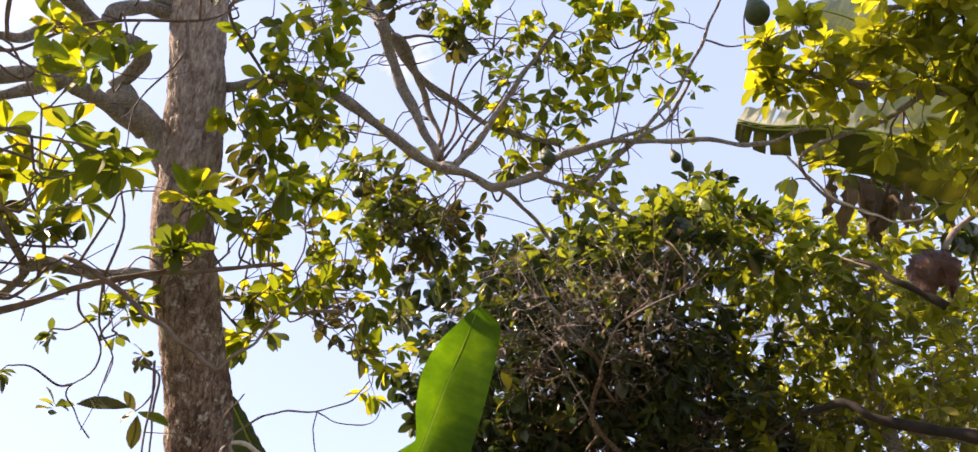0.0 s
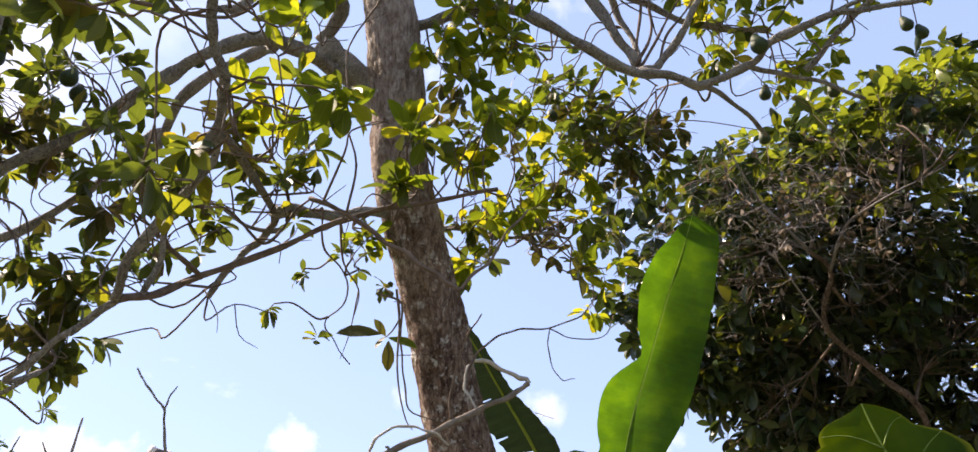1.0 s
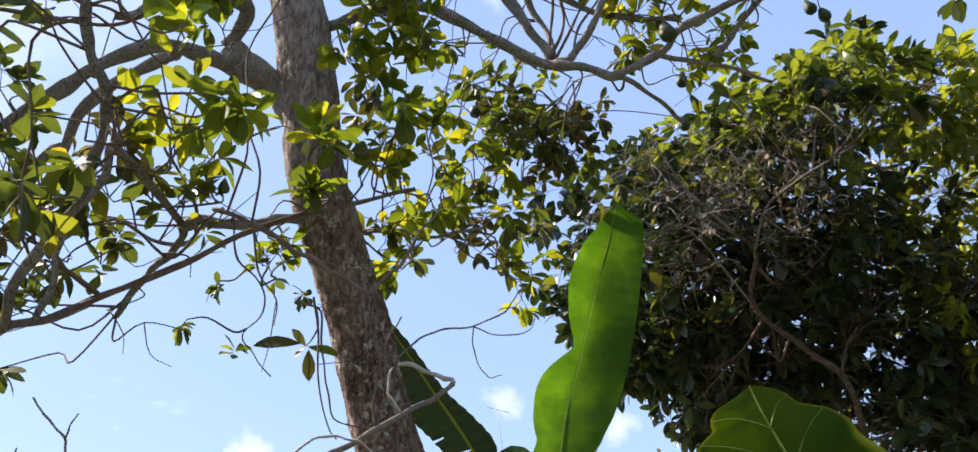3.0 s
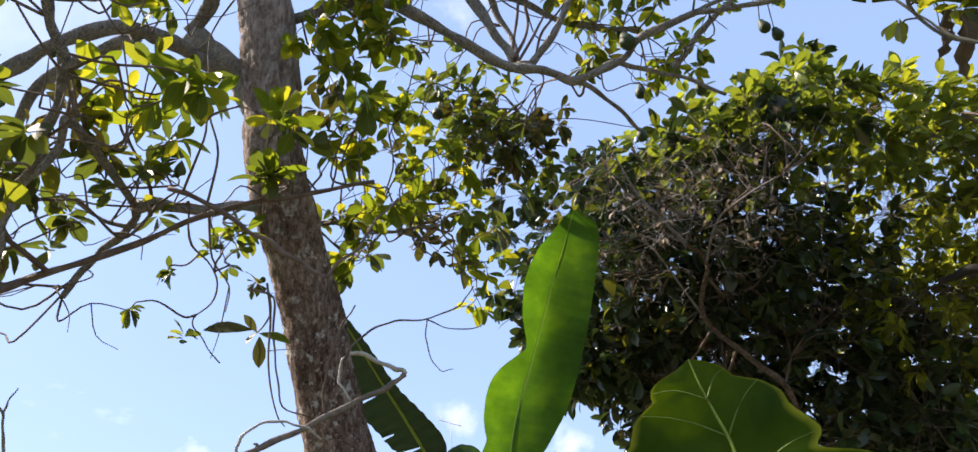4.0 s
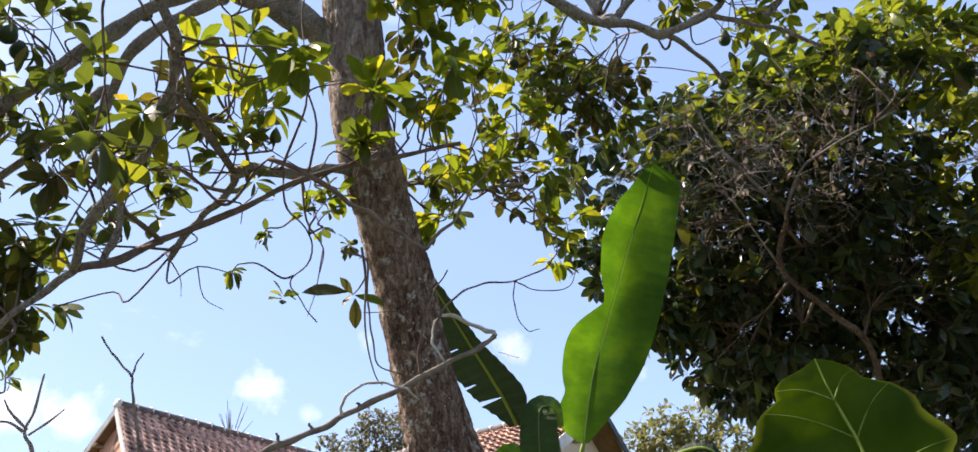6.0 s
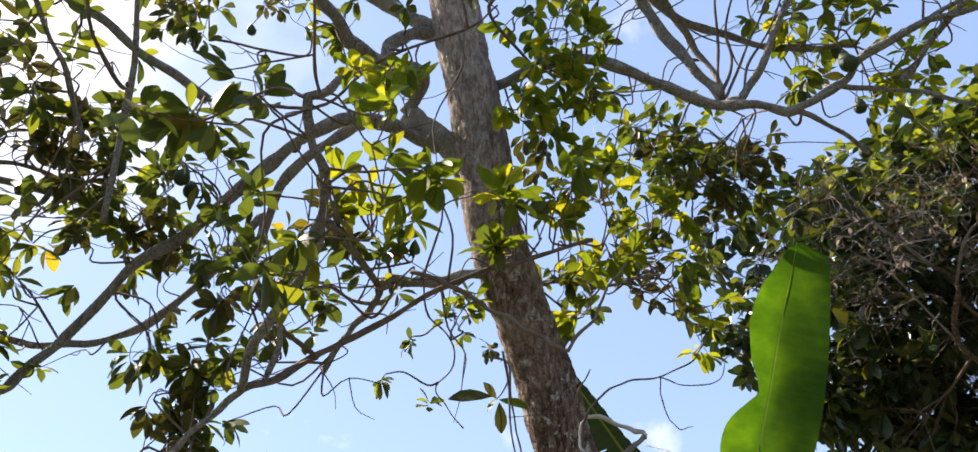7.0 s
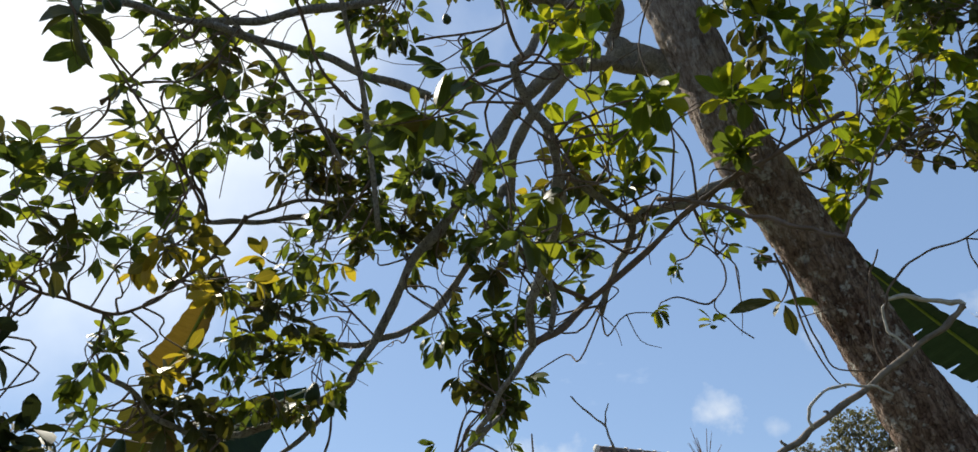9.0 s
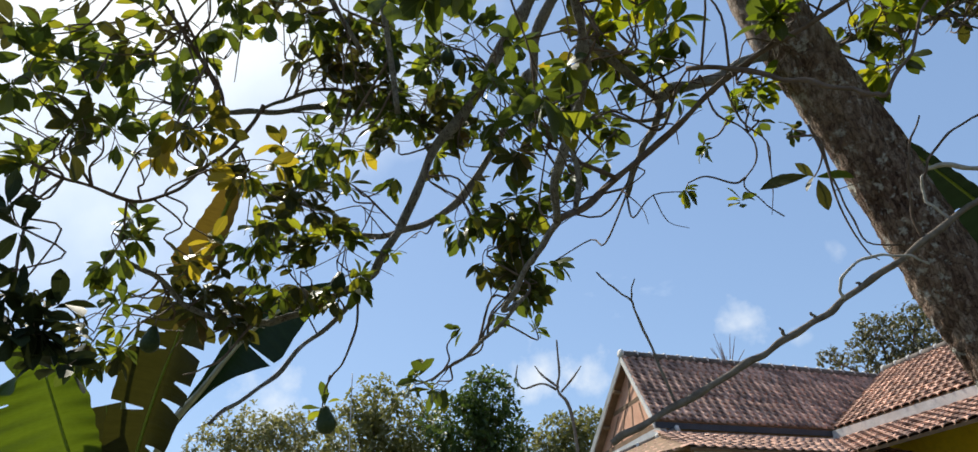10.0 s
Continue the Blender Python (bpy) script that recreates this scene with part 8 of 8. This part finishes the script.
gable_batten((0.02, 0.47), (0.98, 0.47), 0.045, "brown timber across the gable")
gable_batten((0.02, 0.05), (0.98, 0.05), 0.05)
for u in (0.22, 0.42, 0.62, 0.82):
    gable_batten((u, 0.06), (0.5 + (u - 0.5) * 0.9, 0.44 - 0.1 * abs(u - 0.5)), 0.016)
gable_batten((0.5, 0.5), (0.5, 0.86), 0.03)
slab("wall", [hp(11.1, 8.8, 0), hp(11.1, 12.3, 0), hp(11.1, 12.3, EZ - 0.2), hp(11.1, 8.8, EZ - 0.2)], 0.12, CREAM, house, "cream plastered wall")
for k in (0.35, 0.7):
    q0 = hp(11 + (12.55 - 11) * k, 7.95 + 0.5 * k, EZ + (RZ - EZ) * k - 0.12)
    rv2, rf2 = tube(np.array([q0, q0 + HU * 0.5, q0 + HU * 1.0]), [0.05] * 3, 6)
    mesh_ob("purlin", rv2, rf2, WOOD, house)
    q0 = hp(14.1 + (12.55 - 14.1) * k, 8.38 + 0.05 * k, EZ + (RZ - EZ) * k - 0.12)
    rv2, rf2 = tube(np.array([q0, q0 + HU * 0.5, q0 + HU * 1.0]), [0.05] * 3, 6)
    mesh_ob("purlin", rv2, rf2, WOOD, house)
# yellow wing walls and its gable
slab("wall", [hp(11, 12.45, 0), hp(6.5, 12.45, 0), hp(6.5, 12.45, EZ - 0.05), hp(11, 12.45, EZ - 0.05)], 0.12, YELLOW, house, "yellow plastered wall")
slab("wall", [hp(6.5, 12.45, 0), hp(6.5, 19.5, 0), hp(6.5, 19.5, EZ), hp(6.5, 12.45, EZ)], 0.12, YELLOW, house, "yellow plastered wall")
gv3 = [hp(6.5, 12.5, EZ), hp(6.5, 19.5, EZ), hp(6.4, 16.0, 6.62)]
mesh_ob("gable_wall", gv3 + [q + HN * 0.1 for q in gv3], [(0, 1, 2), (3, 5, 4), (0, 3, 4, 1), (1, 4, 5, 2), (2, 5, 3, 0)], CREAM, house, "cream gable with an oval vent", smooth=False)
slab("wall", [hp(6.46, 12.6, EZ - 0.1), hp(6.46, 19.4, EZ - 0.1), hp(6.46, 17.9, 5.50), hp(6.46, 14.1, 5.50)], 0.05, YELLOW, house, "yellow plastered gable base")
slab("barge_board", [hp(5.9, 12.0, EZ - 0.28), hp(5.72, 16.0, 6.45), hp(5.72, 16.0, 6.70), hp(5.9, 12.0, EZ - 0.02)], 0.03, BOARD, house)
slab("barge_board", [hp(5.72, 16.0, 6.45), hp(5.9, 20.0, EZ - 0.28), hp(5.9, 20.0, EZ - 0.02), hp(5.72, 16.0, 6.70)], 0.03, BLUEBOARD, house)
fin = spline([hp(5.7, 16, 6.7), hp(5.65, 16, 6.85), hp(5.5, 16.05, 6.98), hp(5.42, 16.1, 7.1)], 5)
fv_, ff_ = tube(fin, np.interp(np.linspace(0, 1, len(fin)), [0, 0.4, 1], [0.09, 0.06, 0.01]), 8)
mesh_ob("finial", fv_, ff_, METAL, house, "grey metal roof finial")
vent = [hp(6.36, 15.7 + 0.35 * math.cos(a), 6.0 + 0.14 * math.sin(a)) for a in np.linspace(0, 2 * math.pi, 16, endpoint=False)]
mesh_ob("vent", vent, [tuple(range(16))], WOOD, house, "oval gable vent", smooth=False)


# ---- far trees ----
def far_tree(name, label, base, height, blobs, material, leaves, size, seed, bare=False, hang=0.3):
    """Trunk, limbs and a crown of many small leaves set in clumps."""
    r3 = random.Random(seed)
    t = thing(name, label, "tree")
    bx, by = base
    top = np.array((bx, by, height * 0.75))
    limb(t, "trunk", [(bx, by, -0.2), (bx + 0.1, by, height * 0.3), (bx - 0.05, by + 0.1, height * 0.55), tuple(top)], height * 0.03, height * 0.012, LIMB_BARK)
    f3, t3 = Foliage(), Twigs()
    for x, y, z, r in blobs:
        c = np.array((x, y, z))
        t3.add([top * 0.8 + np.array((bx, by, 0)) * 0.2, (top + c) / 2 + np.array([0, 0, -0.2 * r]), c], height * 0.01, 0.01)
        if bare:
            for i in range(14):
                d = np.array([r3.gauss(0, 0.6), r3.gauss(0, 0.6), abs(r3.gauss(0.9, 0.5))])
                d = d / np.linalg.norm(d) * r * r3.uniform(0.5, 1.2)
                t3.add([c - np.array([0, 0, r * 0.9]), c - np.array([0, 0, r * 0.4]) + d * 0.5, c + d], 0.016, 0.006)
            continue
        n = int(leaves * 2.4 * r * r)
        for i in range(n):
            d = np.array([r3.gauss(0, 1) for _ in range(3)])
            d = d / np.linalg.norm(d) * r * r3.uniform(0.35, 1.08) ** 0.5
            d *= 1 + 0.22 * noise.noise(Vector(tuple((c + d) * (2.2 / r))))
            f3.tuft(c + d, d, r3, 5, size, hang=hang)
    f3.build(t, material, rest="crown")
    t3.build(t, TWIG, "limbs")
    return t


def blob(p, r):
    return (p[0], p[1], p[2], r)


T1 = (-18.136, 14.563, 8.050)
far_tree("broadleaf_tree", "round dark green tree beyond the garden", (T1[0], T1[1]), T1[2] + 1, [blob((-18.012, 14.718, 8.041), 1.0), blob((-18.712, 14.212, 7.148), 1.2), blob((-18.019, 15.160, 6.908), 0.9), blob((-18.534, 14.773, 6.205), 1.3)], FAR_DARK, 110, 0.20, 1)
T2 = (-21.861, 12.902, 7.897)
far_tree("broadleaf_tree", "pale olive-green tree beyond the garden", (T2[0], T2[1]), T2[2] + 1, [blob((-21.733, 12.807, 8.494), 1.0), blob((-21.462, 13.648, 7.683), 1.3), blob((-22.248, 12.420, 7.509), 1.2), blob((-21.113, 14.430, 7.065), 1.2), blob((-22.105, 13.091, 6.521), 1.4)], FAR_LEAF, 80, 0.20, 2)
T3 = (-25.360, 10.713, 7.550)
far_tree("broadleaf_tree", "pale flowering tree beyond the garden", (T3[0], T3[1]), T3[2] + 1, [blob((-25.531, 10.056, 7.951), 1.1), blob((-25.032, 11.225, 7.969), 1.1), blob((-25.967, 9.171, 7.523), 1.1), blob((-24.638, 12.270, 7.556), 1.0), blob((-25.454, 10.818, 6.938), 1.6)], FAR_PALE, 60, 0.20, 3)
T4 = (-20.379, 21.301, 7.814)
far_tree("broadleaf_tree", "green tree beyond the house", (T4[0], T4[1]), T4[2] + 1, [blob((-20.866, 20.777, 7.982), 1.0), blob((-20.066, 21.535, 8.014), 1.0), blob((-21.633, 20.106, 7.590), 0.9), blob((-20.554, 21.353, 7.023), 1.5)], FAR_LEAF, 80, 0.22, 4)
T5 = (-7.554, 19.979, 7.129)
far_tree("bamboo_tree", "feathery dark tree behind the house", (T5[0], T5[1]), T5[2] + 1, [blob((-7.567, 19.880, 7.454), 0.9), blob((-6.876, 20.124, 7.454), 1.0), blob((-8.387, 19.647, 7.145), 0.7), blob((-8.992, 19.298, 7.433), 0.35), blob((-6.764, 19.970, 8.068), 0.4), blob((-6.856, 20.306, 6.817), 1.0), blob((-7.778, 19.633, 7.992), 0.45)], FAR_OLIVE, 150, 0.12, 5, hang=1.1)
T6 = (-10.230, 16.332, 7.285)
far_tree("bare_tree", "small leafless tree behind the roof", (T6[0], T6[1]), T6[2], [blob((-10.204, 16.321, 7.359), 0.65)], FAR_DARK, 0, 0.2, 6, True)
T7 = (0.254, 21.477, 6.742)
far_tree("broadleaf_tree", "green shrubs beyond the house", (T7[0], T7[1]), T7[2], [blob((-0.647, 21.475, 6.728), 0.6), blob((0.275, 21.435, 6.911), 0.8), blob((1.354, 21.372, 6.981), 0.7), blob((0.367, 21.592, 6.224), 1.0), blob((1.925, 21.534, 6.084), 1.0)], FAR_LEAF, 80, 0.2, 7)
T8 = (-10.976, 11.312, 5.016)
deadtree = thing("dead_tree", "dead tree with bare crooked branches", "tree")
limb(deadtree, "trunk", [(T8[0], T8[1], -0.1), (T8[0], T8[1], T8[2] * 0.6), (-10.957, 11.217, 5.365), (-11.033, 10.943, 5.906), (-10.909, 10.911, 6.276), (-10.746, 10.768, 6.927)], 0.055, 0.022, DRY)
limb(deadtree, "branch", [(-10.997, 10.954, 5.966), (-11.173, 10.660, 6.241), (-11.227, 10.515, 6.439)], 0.035, 0.015, DRY)
limb(deadtree, "branch", [(-11.044, 10.921, 5.933), (-11.219, 10.683, 6.079), (-11.513, 10.402, 6.006), (-11.564, 10.254, 6.215), (-11.469, 10.231, 6.488)], 0.032, 0.012, DRY)
limb(deadtree, "branch", [(-10.994, 10.993, 5.876), (-10.725, 11.141, 6.152), (-10.546, 11.220, 6.362)], 0.032, 0.015, DRY)

mast = thing("antenna_mast", "thin metal antenna mast with a red tip", "mast")
M0 = (-16.858, 9.224, 7.660)
limb(mast, "pole", [(M0[0], M0[1], -0.1), (M0[0], M0[1], M0[2] * 0.5), M0], 0.03, 0.015, METAL)

antenna = thing("television_antenna", "small metal television antenna on a thin mast", "antenna")
A0 = np.array((-4.089, 22.163, 10.123))
limb(antenna, "mast", [(A0[0], A0[1], -0.1), (A0[0], A0[1], A0[2] * 0.5), tuple(A0 + np.array((0, 0, 0.25)))], 0.016, 0.012, METAL)
boom = np.array((0.55, 0.25, -0.18))
limb(antenna, "boom", [tuple(A0 + np.array((0, 0, 0.2)) - boom * 0.6), tuple(A0 + np.array((0, 0, 0.2))), tuple(A0 + np.array((0, 0, 0.2)) + boom * 0.6)], 0.012, 0.012, METAL)
for k in range(6):
    c = A0 + np.array((0, 0, 0.2)) + boom * (k / 5 * 1.2 - 0.6)
    h = np.array((-0.10, 0.1, 0.22 - 0.02 * k))
    limb(antenna, "element", [tuple(c - h), tuple(c), tuple(c + h)], 0.007, 0.007, METAL)
